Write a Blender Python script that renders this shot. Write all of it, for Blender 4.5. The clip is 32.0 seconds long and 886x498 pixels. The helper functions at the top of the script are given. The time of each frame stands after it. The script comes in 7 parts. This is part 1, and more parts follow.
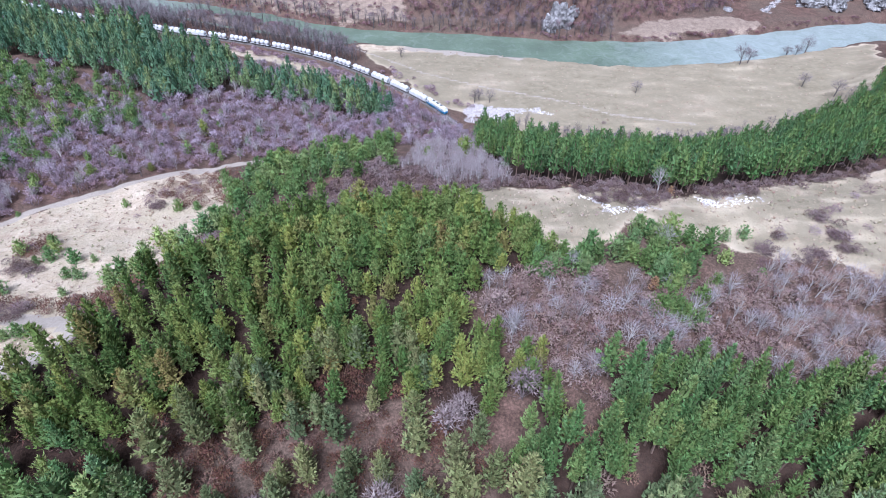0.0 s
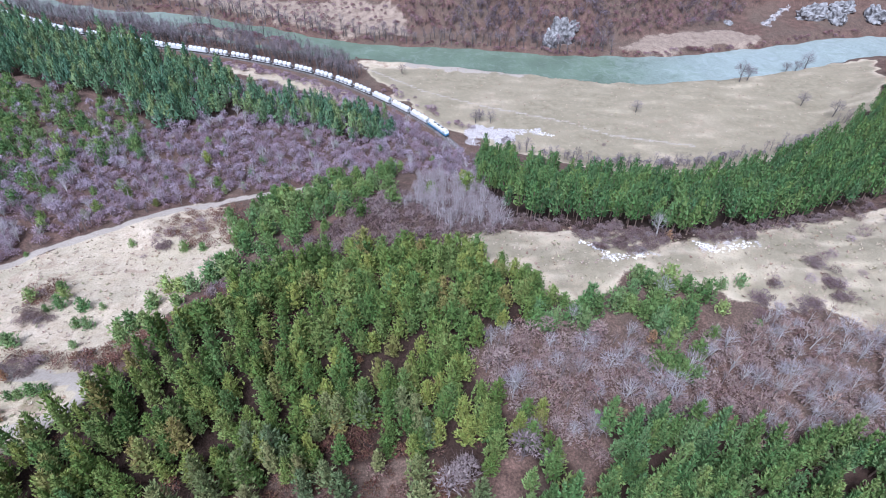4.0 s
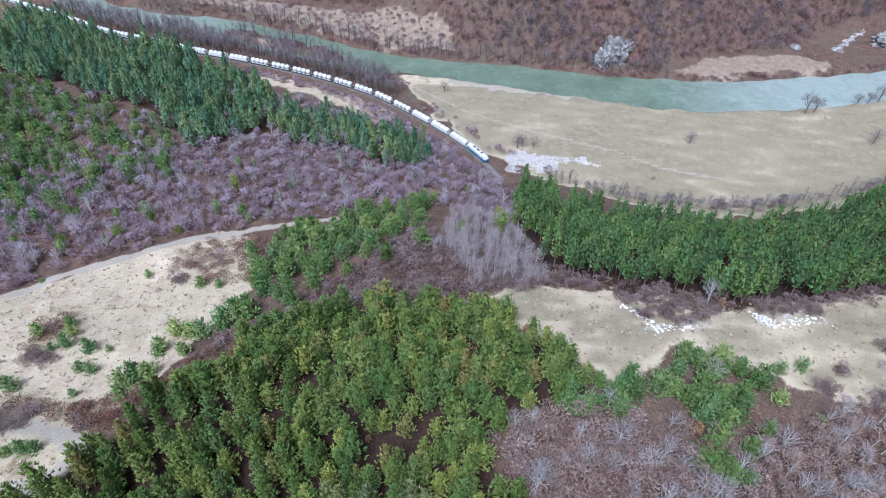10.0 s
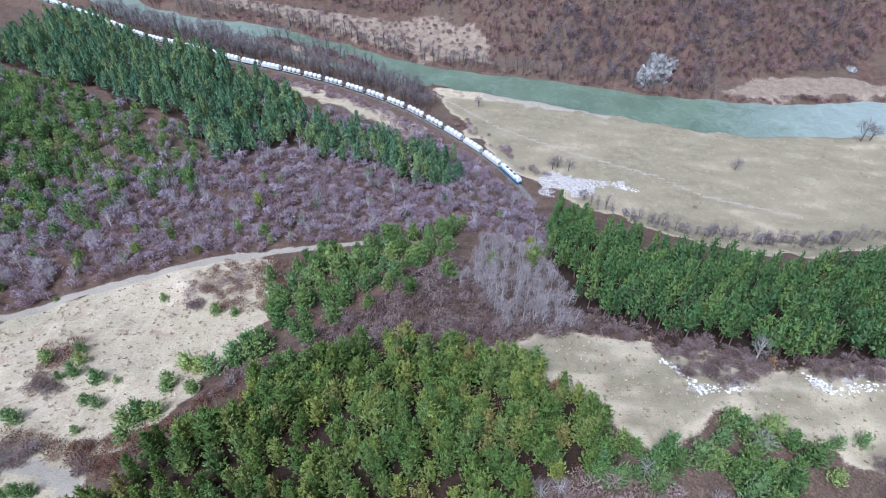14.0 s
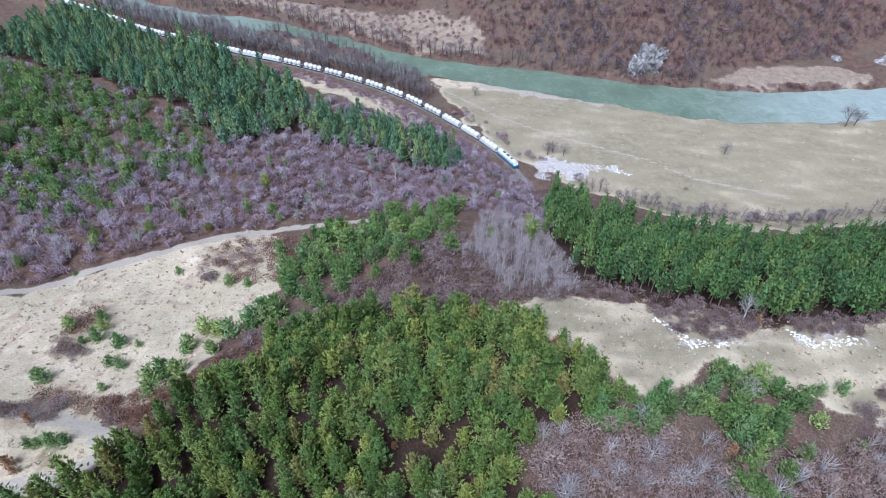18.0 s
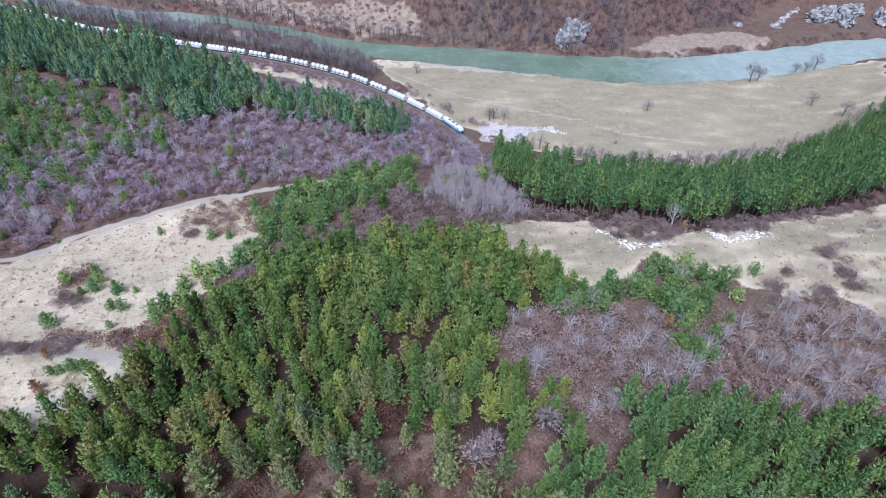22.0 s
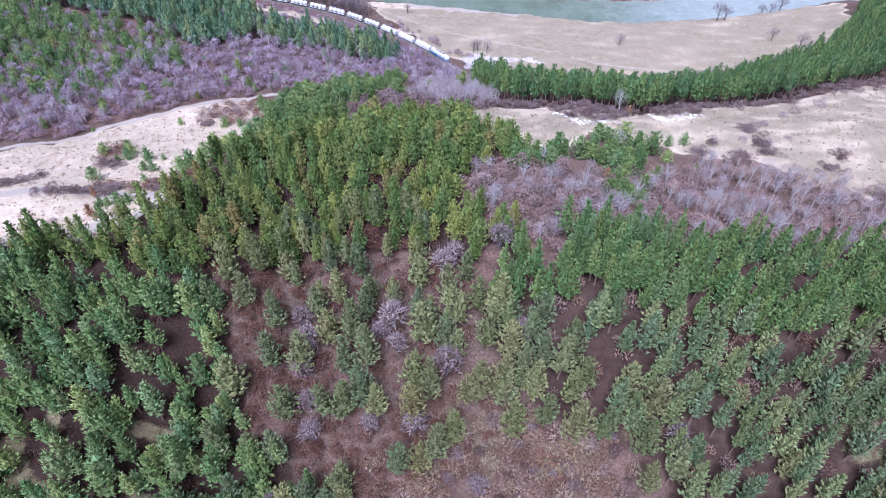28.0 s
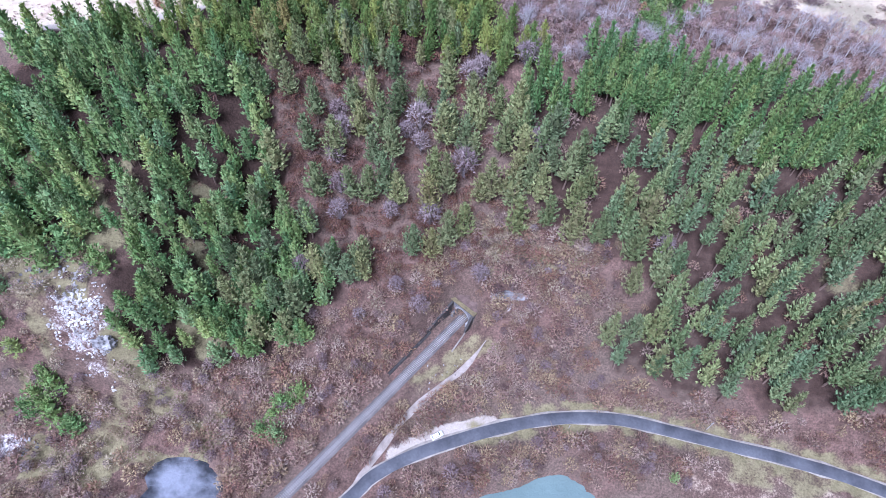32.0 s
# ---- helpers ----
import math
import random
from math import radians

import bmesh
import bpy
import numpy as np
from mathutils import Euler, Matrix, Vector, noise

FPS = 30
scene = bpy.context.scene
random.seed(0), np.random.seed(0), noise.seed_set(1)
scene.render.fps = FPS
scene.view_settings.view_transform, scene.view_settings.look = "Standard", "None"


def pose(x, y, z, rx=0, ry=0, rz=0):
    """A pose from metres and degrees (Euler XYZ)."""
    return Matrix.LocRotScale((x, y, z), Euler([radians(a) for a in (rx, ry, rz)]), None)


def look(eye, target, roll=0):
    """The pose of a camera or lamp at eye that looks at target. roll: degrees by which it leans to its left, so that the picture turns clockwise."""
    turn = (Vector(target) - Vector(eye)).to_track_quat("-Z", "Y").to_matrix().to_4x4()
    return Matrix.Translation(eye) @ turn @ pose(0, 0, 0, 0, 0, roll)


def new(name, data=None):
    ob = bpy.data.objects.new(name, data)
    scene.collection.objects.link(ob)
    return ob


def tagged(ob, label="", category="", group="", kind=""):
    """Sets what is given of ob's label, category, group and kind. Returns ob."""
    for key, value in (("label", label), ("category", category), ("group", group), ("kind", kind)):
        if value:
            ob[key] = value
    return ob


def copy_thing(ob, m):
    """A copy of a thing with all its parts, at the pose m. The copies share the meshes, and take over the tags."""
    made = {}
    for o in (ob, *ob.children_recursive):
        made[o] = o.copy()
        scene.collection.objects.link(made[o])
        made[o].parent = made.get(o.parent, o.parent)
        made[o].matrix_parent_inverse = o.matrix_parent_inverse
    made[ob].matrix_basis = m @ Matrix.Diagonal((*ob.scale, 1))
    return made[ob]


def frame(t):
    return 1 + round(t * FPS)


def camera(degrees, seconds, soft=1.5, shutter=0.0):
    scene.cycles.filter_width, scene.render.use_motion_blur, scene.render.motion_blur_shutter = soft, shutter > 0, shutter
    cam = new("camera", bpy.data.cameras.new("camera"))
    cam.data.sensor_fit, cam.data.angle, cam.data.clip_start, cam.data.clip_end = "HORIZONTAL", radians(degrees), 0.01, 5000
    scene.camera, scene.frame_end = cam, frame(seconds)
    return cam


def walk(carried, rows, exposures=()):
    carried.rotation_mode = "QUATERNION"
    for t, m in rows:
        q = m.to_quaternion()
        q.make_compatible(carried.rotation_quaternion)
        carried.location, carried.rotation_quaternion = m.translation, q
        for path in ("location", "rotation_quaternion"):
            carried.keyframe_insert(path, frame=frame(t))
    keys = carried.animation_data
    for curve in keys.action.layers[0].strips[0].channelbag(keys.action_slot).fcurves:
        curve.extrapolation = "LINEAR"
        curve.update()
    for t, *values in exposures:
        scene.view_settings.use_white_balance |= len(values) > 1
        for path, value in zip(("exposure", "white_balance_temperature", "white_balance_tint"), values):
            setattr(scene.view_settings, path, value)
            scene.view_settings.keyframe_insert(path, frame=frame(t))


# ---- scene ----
cam = camera(71.4, 32.0, 0.9)
PATH = [
    (0, (0.859, 0.152, 196.697), (0.876, 1.613, 195.331), 1.8),
    (0.5, (0.667, 1.282, 199.043), (0.685, 2.74, 197.675), 1.8),
    (1, (0.199, 2.6, 201.372), (0.218, 4.053, 199.999), 1.8),
    (1.5, (-0.194, 3.691, 203.585), (-0.173, 5.142, 202.209), 1.9),
    (2, (-0.152, 5.133, 205.724), (-0.132, 6.58, 204.343), 1.9),
    (2.5, (-0.303, 6.455, 207.985), (-0.283, 7.898, 206.601), 1.9),
    (3, (-0.624, 7.673, 209.95), (-0.602, 9.115, 208.565), 2.0),
    (3.5, (-0.658, 9.001, 211.174), (-0.637, 10.441, 209.787), 2.0),
    (5.5, (-0.021, 12.485, 213.132), (-0.003, 13.922, 211.742), 1.8),
    (6, (0.145, 13.665, 213.359), (0.164, 15.101, 211.968), 1.9),
    (6.5, (0.424, 15.054, 213.324), (0.442, 16.49, 211.933), 1.8),
    (7, (0.762, 16.781, 213.454), (0.779, 18.217, 212.062), 1.7),
    (7.5, (0.9, 18.984, 213.506), (0.916, 20.419, 212.113), 1.7),
    (8, (1.187, 21.539, 213.65), (1.202, 22.973, 212.256), 1.7),
    (8.5, (1.366, 24.294, 213.597), (1.374, 25.729, 212.204), 1.7),
    (9, (1.574, 27.36, 213.714), (1.551, 28.795, 212.32), 1.7),
    (9.5, (1.792, 30.456, 213.724), (1.725, 31.889, 212.33), 1.6),
    (10, (1.786, 33.601, 213.716), (1.68, 35.03, 212.32), 1.6),
    (10.5, (1.589, 36.84, 213.667), (1.46, 38.267, 212.271), 1.6),
    (11, (1.499, 39.947, 213.628), (1.353, 41.372, 212.232), 1.5),
    (11.5, (1.266, 42.857, 213.539), (1.109, 44.281, 212.144), 1.5),
    (12, (0.612, 45.266, 213.371), (0.448, 46.691, 211.977), 1.5),
    (12.5, (0.276, 47.362, 213.432), (0.104, 48.786, 212.038), 1.5),
    (13, (0.244, 48.617, 213.447), (0.063, 50.04, 212.054), 1.5),
    (13.5, (0.216, 49.436, 213.429), (0.027, 50.858, 212.035), 1.4),
    (14, (0.162, 49.705, 213.265), (-0.035, 51.127, 211.872), 1.4),
    (14.5, (0.149, 49.5, 213.21), (-0.055, 50.922, 211.818), 1.3),
    (16.5, (-0.674, 43.623, 212.868), (-0.886, 45.045, 211.478), 1.4),
    (17, (-0.853, 41.117, 212.813), (-1.06, 42.54, 211.423), 1.4),
    (17.5, (-0.617, 38.466, 213.029), (-0.821, 39.889, 211.639), 1.3),
    (18, (-0.9, 35.264, 212.788), (-1.078, 36.692, 211.399), 1.4),
    (18.5, (-1.051, 31.947, 212.786), (-1.187, 33.381, 211.399), 1.5),
    (19, (-1.125, 28.478, 212.826), (-1.208, 29.917, 211.44), 1.5),
    (19.5, (-1.825, 24.674, 212.571), (-1.861, 26.117, 211.187), 1.6),
    (20, (-2.343, 20.528, 212.447), (-2.358, 21.972, 211.064), 1.7),
    (20.5, (-3.173, 16.115, 212.358), (-3.176, 17.561, 210.977), 1.7),
    (21, (-4.226, 11.422, 212.2), (-4.224, 12.869, 210.82), 1.8),
    (21.5, (-5.401, 6.841, 211.981), (-5.395, 8.289, 210.602), 1.9),
    (22, (-6.046, 1.902, 212.013), (-6.041, 3.35, 210.634), 1.9),
    (22.5, (-6.578, -3.012, 211.953), (-6.576, -1.564, 210.574), 1.8),
    (23, (-7.158, -8.079, 211.597), (-7.157, -6.63, 210.219), 1.8),
    (23.5, (-7.619, -13.132, 211.009), (-7.616, -11.681, 209.632), 1.8),
    (24, (-7.729, -18.328, 210.5), (-7.728, -16.876, 209.124), 1.8),
    (24.5, (-7.316, -23.281, 210.078), (-7.316, -21.83, 208.703), 1.7),
    (25, (-6.622, -27.766, 210.116), (-6.616, -26.316, 208.739), 1.8),
    (25.5, (-5.053, -31.982, 209.968), (-5.045, -30.531, 208.592), 1.7),
    (27.5, (2.114, -49.456, 209.301), (2.117, -48.005, 207.924), 1.6),
    (28, (3.812, -54.092, 208.607), (3.814, -52.684, 207.188), 1.7),
    (28.5, (5.902, -58.754, 208.209), (5.885, -57.411, 206.728), 1.6),
    (29, (7.93, -63.184, 207.945), (7.852, -61.913, 206.403), 1.5),
    (29.5, (8.874, -67.865, 207.308), (8.772, -66.65, 205.722), 1.8),
    (30, (10.706, -72.35, 207.122), (10.585, -71.171, 205.511), 1.8),
    (30.5, (13.136, -76.72, 206.67), (12.999, -75.572, 205.038), 1.5),
    (31, (14.848, -80.937, 205.619), (14.7, -79.794, 203.984), 1.5),
    (31.5, (15.858, -84.766, 204.9), (15.711, -83.627, 203.263), 1.6),
    (32, (17.747, -88.361, 204.293), (17.6, -87.217, 202.66), 1.6),
]
walk(cam, [(t, look(eye, target, roll)) for t, eye, target, roll in PATH], [(0, 0.72, 5120, 16), (7, 0.6, 5130, 11), (13, 0.5, 5090, 8), (21, 0.51, 5100, 11), (25, 0.64, 5050, 19), (28, 0.82, 5030, 26), (29.5, 0.96, 4860, 27), (32, 1.02, 4850, 22)])

# ---- light ----
world = bpy.data.worlds.new("sky")
scene.world = world
world.use_nodes = True
_n = world.node_tree.nodes
_sky = _n.new("ShaderNodeTexSky")
_sky.sky_type, _sky.sun_disc = "NISHITA", False
_sky.sun_elevation, _sky.sun_rotation = radians(60), radians(200)
_sky.air_density, _sky.dust_density, _sky.ozone_density = 1.0, 4.0, 1.0
_soft = _n.new("ShaderNodeHueSaturation")
_soft.inputs["Saturation"].default_value = 0.6
world.node_tree.links.new(_sky.outputs[0], _soft.inputs["Color"])
world.node_tree.links.new(_soft.outputs[0], _n["Background"].inputs[0])
_n["Background"].inputs[1].default_value = 0.07
sun = new("sun", bpy.data.lights.new("sun", "SUN"))
sun.data.energy, sun.data.angle, sun.data.color = 2.9, radians(28), (1.0, 0.98, 0.96)
sun.rotation_euler = (radians(30), 0, radians(-20))


# ---- materials ----
def nodes_of(name):
    m = bpy.data.materials.new(name)
    m.use_nodes = True
    return m, m.node_tree.nodes, m.node_tree.links, m.node_tree.nodes["Principled BSDF"]


def tex(n, l, scale, detail=4.0, rough=0.6, space="Object", dist=0.0):
    t = n.new("ShaderNodeTexNoise")
    t.inputs["Scale"].default_value, t.inputs["Detail"].default_value, t.inputs["Roughness"].default_value, t.inputs["Distortion"].default_value = scale, detail, rough, dist
    c = n.new("ShaderNodeTexCoord")
    l.new(c.outputs[space], t.inputs["Vector"])
    return t.outputs["Fac"]


def ramp(n, l, fac, stops):
    r = n.new("ShaderNodeValToRGB")
    e = r.color_ramp.elements
    while len(e) < len(stops):
        e.new(0.5)
    for k, (p, c) in zip(e, stops):
        k.position, k.color = p, (*c, 1)
    l.new(fac, r.inputs[0])
    return r.outputs[0]


def mix(n, l, fac, a, b, how="MIX"):
    m = n.new("ShaderNodeMix")
    m.data_type, m.blend_type = "RGBA", how
    for s, v in ((m.inputs[0], fac), (m.inputs[6], a), (m.inputs[7], b)):
        if isinstance(v, (int, float)):
            s.default_value = v
        elif isinstance(v, tuple):
            s.default_value = (*v, 1)
        else:
            l.new(v, s)
    return m.outputs[2]


def sums(n, l, op, a, b, clamp=False):
    m = n.new("ShaderNodeMath")
    m.operation, m.use_clamp = op, clamp
    for s, v in zip(m.inputs, (a, b)):
        if isinstance(v, (int, float)):
            s.default_value = v
        else:
            l.new(v, s)
    return m.outputs[0]


def bump(n, l, bsdf, height, strength, dist):
    b = n.new("ShaderNodeBump")
    b.inputs["Strength"].default_value, b.inputs["Distance"].default_value = strength, dist
    l.new(height, b.inputs["Height"])
    l.new(b.outputs[0], bsdf.inputs["Normal"])


def plain(name, c0, c1, rough=0.8, scale=1.5, fine=14.0, metal=0.0, relief=0.02, spread=0.25):
    """A worn surface: two colours mottled at two sizes, with a little relief and a tone of its own for each object."""
    m, n, l, b = nodes_of(name)
    big, small = tex(n, l, scale), tex(n, l, fine, 3.0)
    col = mix(n, l, ramp(n, l, big, [(0.35, (0, 0, 0)), (0.65, (1, 1, 1))]), c0, c1)
    col = mix(n, l, 0.55, col, ramp(n, l, small, [(0.25, (0.45, 0.45, 0.45)), (0.75, (1.0, 1.0, 1.0))]), "MULTIPLY")
    o = n.new("ShaderNodeObjectInfo")
    hsv = n.new("ShaderNodeHueSaturation")
    l.new(sums(n, l, "ADD", sums(n, l, "MULTIPLY", o.outputs["Random"], spread), 1.15 - spread / 2), hsv.inputs["Value"])
    l.new(col, hsv.inputs["Color"])
    l.new(hsv.outputs[0], b.inputs["Base Color"])
    b.inputs["Roughness"].default_value, b.inputs["Metallic"].default_value = rough, metal
    if relief:
        bump(n, l, b, small, 0.6, relief)
    return m


def leafy(name, stops, rough=0.65, light=0.3, spread=0.22, grain=4.0, amp=1.6):
    """Foliage or twigs: one tone a tree (the attribute tone, and the object's own), a smaller one a spray."""
    m, n, l, b = nodes_of(name)
    a = n.new("ShaderNodeAttribute")
    a.attribute_name = "tone"
    o, g = n.new("ShaderNodeObjectInfo"), n.new("ShaderNodeNewGeometry")
    tone = sums(n, l, "FRACT", sums(n, l, "ADD", a.outputs["Fac"], o.outputs["Random"]), 0.0)
    isl = g.outputs["Random Per Island"]
    col = ramp(n, l, tone, stops)
    hsv = n.new("ShaderNodeHueSaturation")
    l.new(col, hsv.inputs["Color"])
    grain = tex(n, l, grain, 3.0, 0.7)
    value = sums(n, l, "ADD", sums(n, l, "MULTIPLY", isl, spread * 2), 1.0 - spread)
    l.new(sums(n, l, "MULTIPLY", value, sums(n, l, "ADD", sums(n, l, "MULTIPLY", grain, amp), 1.0 - amp / 2)), hsv.inputs["Value"])
    l.new(sums(n, l, "ADD", sums(n, l, "MULTIPLY", isl, 0.05), 0.475), hsv.inputs["Hue"])
    l.new(hsv.outputs[0], b.inputs["Base Color"])
    b.inputs["Roughness"].default_value = rough
    b.inputs["Specular IOR Level"].default_value = 0.25
    if light:
        t, s = n.new("ShaderNodeBsdfTranslucent"), n.new("ShaderNodeMixShader")
        l.new(hsv.outputs[0], t.inputs["Color"])
        s.inputs[0].default_value = light
        l.new(b.outputs[0], s.inputs[1]), l.new(t.outputs[0], s.inputs[2])
        l.new(s.outputs[0], n["Material Output"].inputs["Surface"])
    return m


def ground_material():
    m, n, l, b = nodes_of("ground")
    a = n.new("ShaderNodeAttribute")
    a.attribute_name = "cover"
    sep = n.new("ShaderNodeSeparateColor")
    l.new(a.outputs["Color"], sep.inputs[0])
    wide, mid, fine = tex(n, l, 0.035, 5), tex(n, l, 0.22, 6, 0.65), tex(n, l, 1.6, 5, 0.7)
    litter = mix(n, l, ramp(n, l, mid, [(0.3, (0, 0, 0)), (0.7, (1, 1, 1))]), (0.085, 0.054, 0.041), (0.2, 0.126, 0.098))
    litter = mix(n, l, ramp(n, l, wide, [(0.42, (0, 0, 0)), (0.62, (0.7, 0.7, 0.7))]), litter, (0.15, 0.115, 0.086))
    litter = mix(n, l, 0.8, litter, ramp(n, l, fine, [(0.34, (0.4, 0.39, 0.4)), (0.5, (0.95, 0.92, 0.92)), (0.66, (1.6, 1.52, 1.5))]), "MULTIPLY")
    straw = mix(n, l, ramp(n, l, mid, [(0.32, (0, 0, 0)), (0.68, (1, 1, 1))]), (0.51, 0.4, 0.285), (0.7, 0.59, 0.45))
    straw = mix(n, l, ramp(n, l, wide, [(0.4, (0, 0, 0)), (0.65, (0.75, 0.75, 0.75))]), straw, (0.495, 0.425, 0.29))
    straw = mix(n, l, 0.55, straw, ramp(n, l, fine, [(0.3, (0.45, 0.42, 0.4)), (0.5, (0.95, 0.93, 0.92)), (0.72, (1.25, 1.22, 1.2))]), "MULTIPLY")
    rusty = tex(n, l, 0.11, 6, 0.7, dist=0.8)
    straw = mix(n, l, ramp(n, l, rusty, [(0.55, (0, 0, 0)), (0.66, (0.6, 0.6, 0.6))]), straw, (0.34, 0.22, 0.16))
    stone = mix(n, l, ramp(n, l, fine, [(0.4, (0, 0, 0)), (0.58, (1, 1, 1))]), (0.26, 0.2, 0.18), (0.72, 0.67, 0.65))
    green = mix(n, l, ramp(n, l, mid, [(0.3, (0, 0, 0)), (0.7, (1, 1, 1))]), (0.24, 0.2, 0.13), (0.375, 0.315, 0.22))
    dirt = mix(n, l, ramp(n, l, fine, [(0.3, (0, 0, 0)), (0.7, (1, 1, 1))]), (0.36, 0.3, 0.245), (0.5, 0.43, 0.36))
    # ragged edges between the covers
    edge = sums(n, l, "MULTIPLY", sums(n, l, "ADD", sums(n, l, "MULTIPLY", mid, 0.6), sums(n, l, "MULTIPLY", fine, 0.4)), 1.0)

    def share(ch):
        s = n.new("ShaderNodeMapRange")
        s.interpolation_type = "SMOOTHSTEP"
        l.new(sums(n, l, "ADD", ch, sums(n, l, "SUBTRACT", edge, 0.5)), s.inputs[0])
        s.inputs[1].default_value, s.inputs[2].default_value = 0.36, 0.62
        return s.outputs[0]

    col = mix(n, l, share(sep.outputs[0]), litter, straw)
    col = mix(n, l, share(sep.outputs[2]), col, green)
    col = mix(n, l, share(sep.outputs[1]), col, stone)
    col = mix(n, l, share(a.outputs["Alpha"]), col, dirt)
    # needle litter, near black: the deep shade between pines is put into its colour
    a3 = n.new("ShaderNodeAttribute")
    a3.attribute_name = "duff_shade"
    duff_shade = mix(n, l, ramp(n, l, fine, [(0.35, (0, 0, 0)), (0.65, (1, 1, 1))]), (0.026, 0.016, 0.012), (0.07, 0.042, 0.031))
    col = mix(n, l, share(a3.outputs["Fac"]), col, duff_shade)
    a4 = n.new("ShaderNodeAttribute")
    a4.attribute_name = "moss"
    moss = mix(n, l, ramp(n, l, mid, [(0.3, (0, 0, 0)), (0.7, (1, 1, 1))]), (0.15, 0.13, 0.065), (0.28, 0.24, 0.135))
    moss = mix(n, l, 0.6, moss, ramp(n, l, fine, [(0.32, (0.5, 0.48, 0.45)), (0.66, (1.3, 1.27, 1.25))]), "MULTIPLY")
    col = mix(n, l, share(a4.outputs["Fac"]), col, moss)
    a2 = n.new("ShaderNodeAttribute")
    a2.attribute_name = "bank"
    soil = mix(n, l, ramp(n, l, mid, [(0.3, (0, 0, 0)), (0.7, (1, 1, 1))]), (0.23, 0.17, 0.13), (0.4, 0.315, 0.245))
    soil = mix(n, l, 0.6, soil, ramp(n, l, fine, [(0.35, (0.5, 0.47, 0.45)), (0.62, (1.3, 1.27, 1.25))]), "MULTIPLY")
    col = mix(n, l, share(a2.outputs["Fac"]), col, soil)
    l.new(col, b.inputs["Base Color"])
    b.inputs["Roughness"].default_value, b.inputs["Specular IOR Level"].default_value = 0.95, 0.2
    bump(n, l, b, fine, 0.9, 0.35)
    return m


def water_material(name, deep, scale=0.5, low=1.0, patch=0.03, pale=None):
    m, n, l, b = nodes_of(name)
    t = tex(n, l, scale, 5, 0.6, dist=0.6)
    w = tex(n, l, patch, 3)
    col = mix(n, l, ramp(n, l, w, [(0.35, (0, 0, 0)), (0.65, (1, 1, 1))]), tuple(v * low for v in deep), tuple(v * 1.35 for v in deep))
    # bright sky reflection mixed into the base colour, in streaks
    if pale:
        a = n.new("ShaderNodeAttribute")
        a.attribute_name = "sky_sheen"
        streak = tex(n, l, 0.12, 5, 0.65, dist=1.2)
        k = sums(n, l, "ADD", a.outputs["Fac"], sums(n, l, "MULTIPLY", sums(n, l, "SUBTRACT", streak, 0.5), 0.8), True)
        col = mix(n, l, k, col, pale)
    l.new(col, b.inputs["Base Color"])
    b.inputs["Roughness"].default_value, b.inputs["IOR"].default_value = 0.06, 1.33
    bump(n, l, b, t, 0.6, 0.5)
    return m


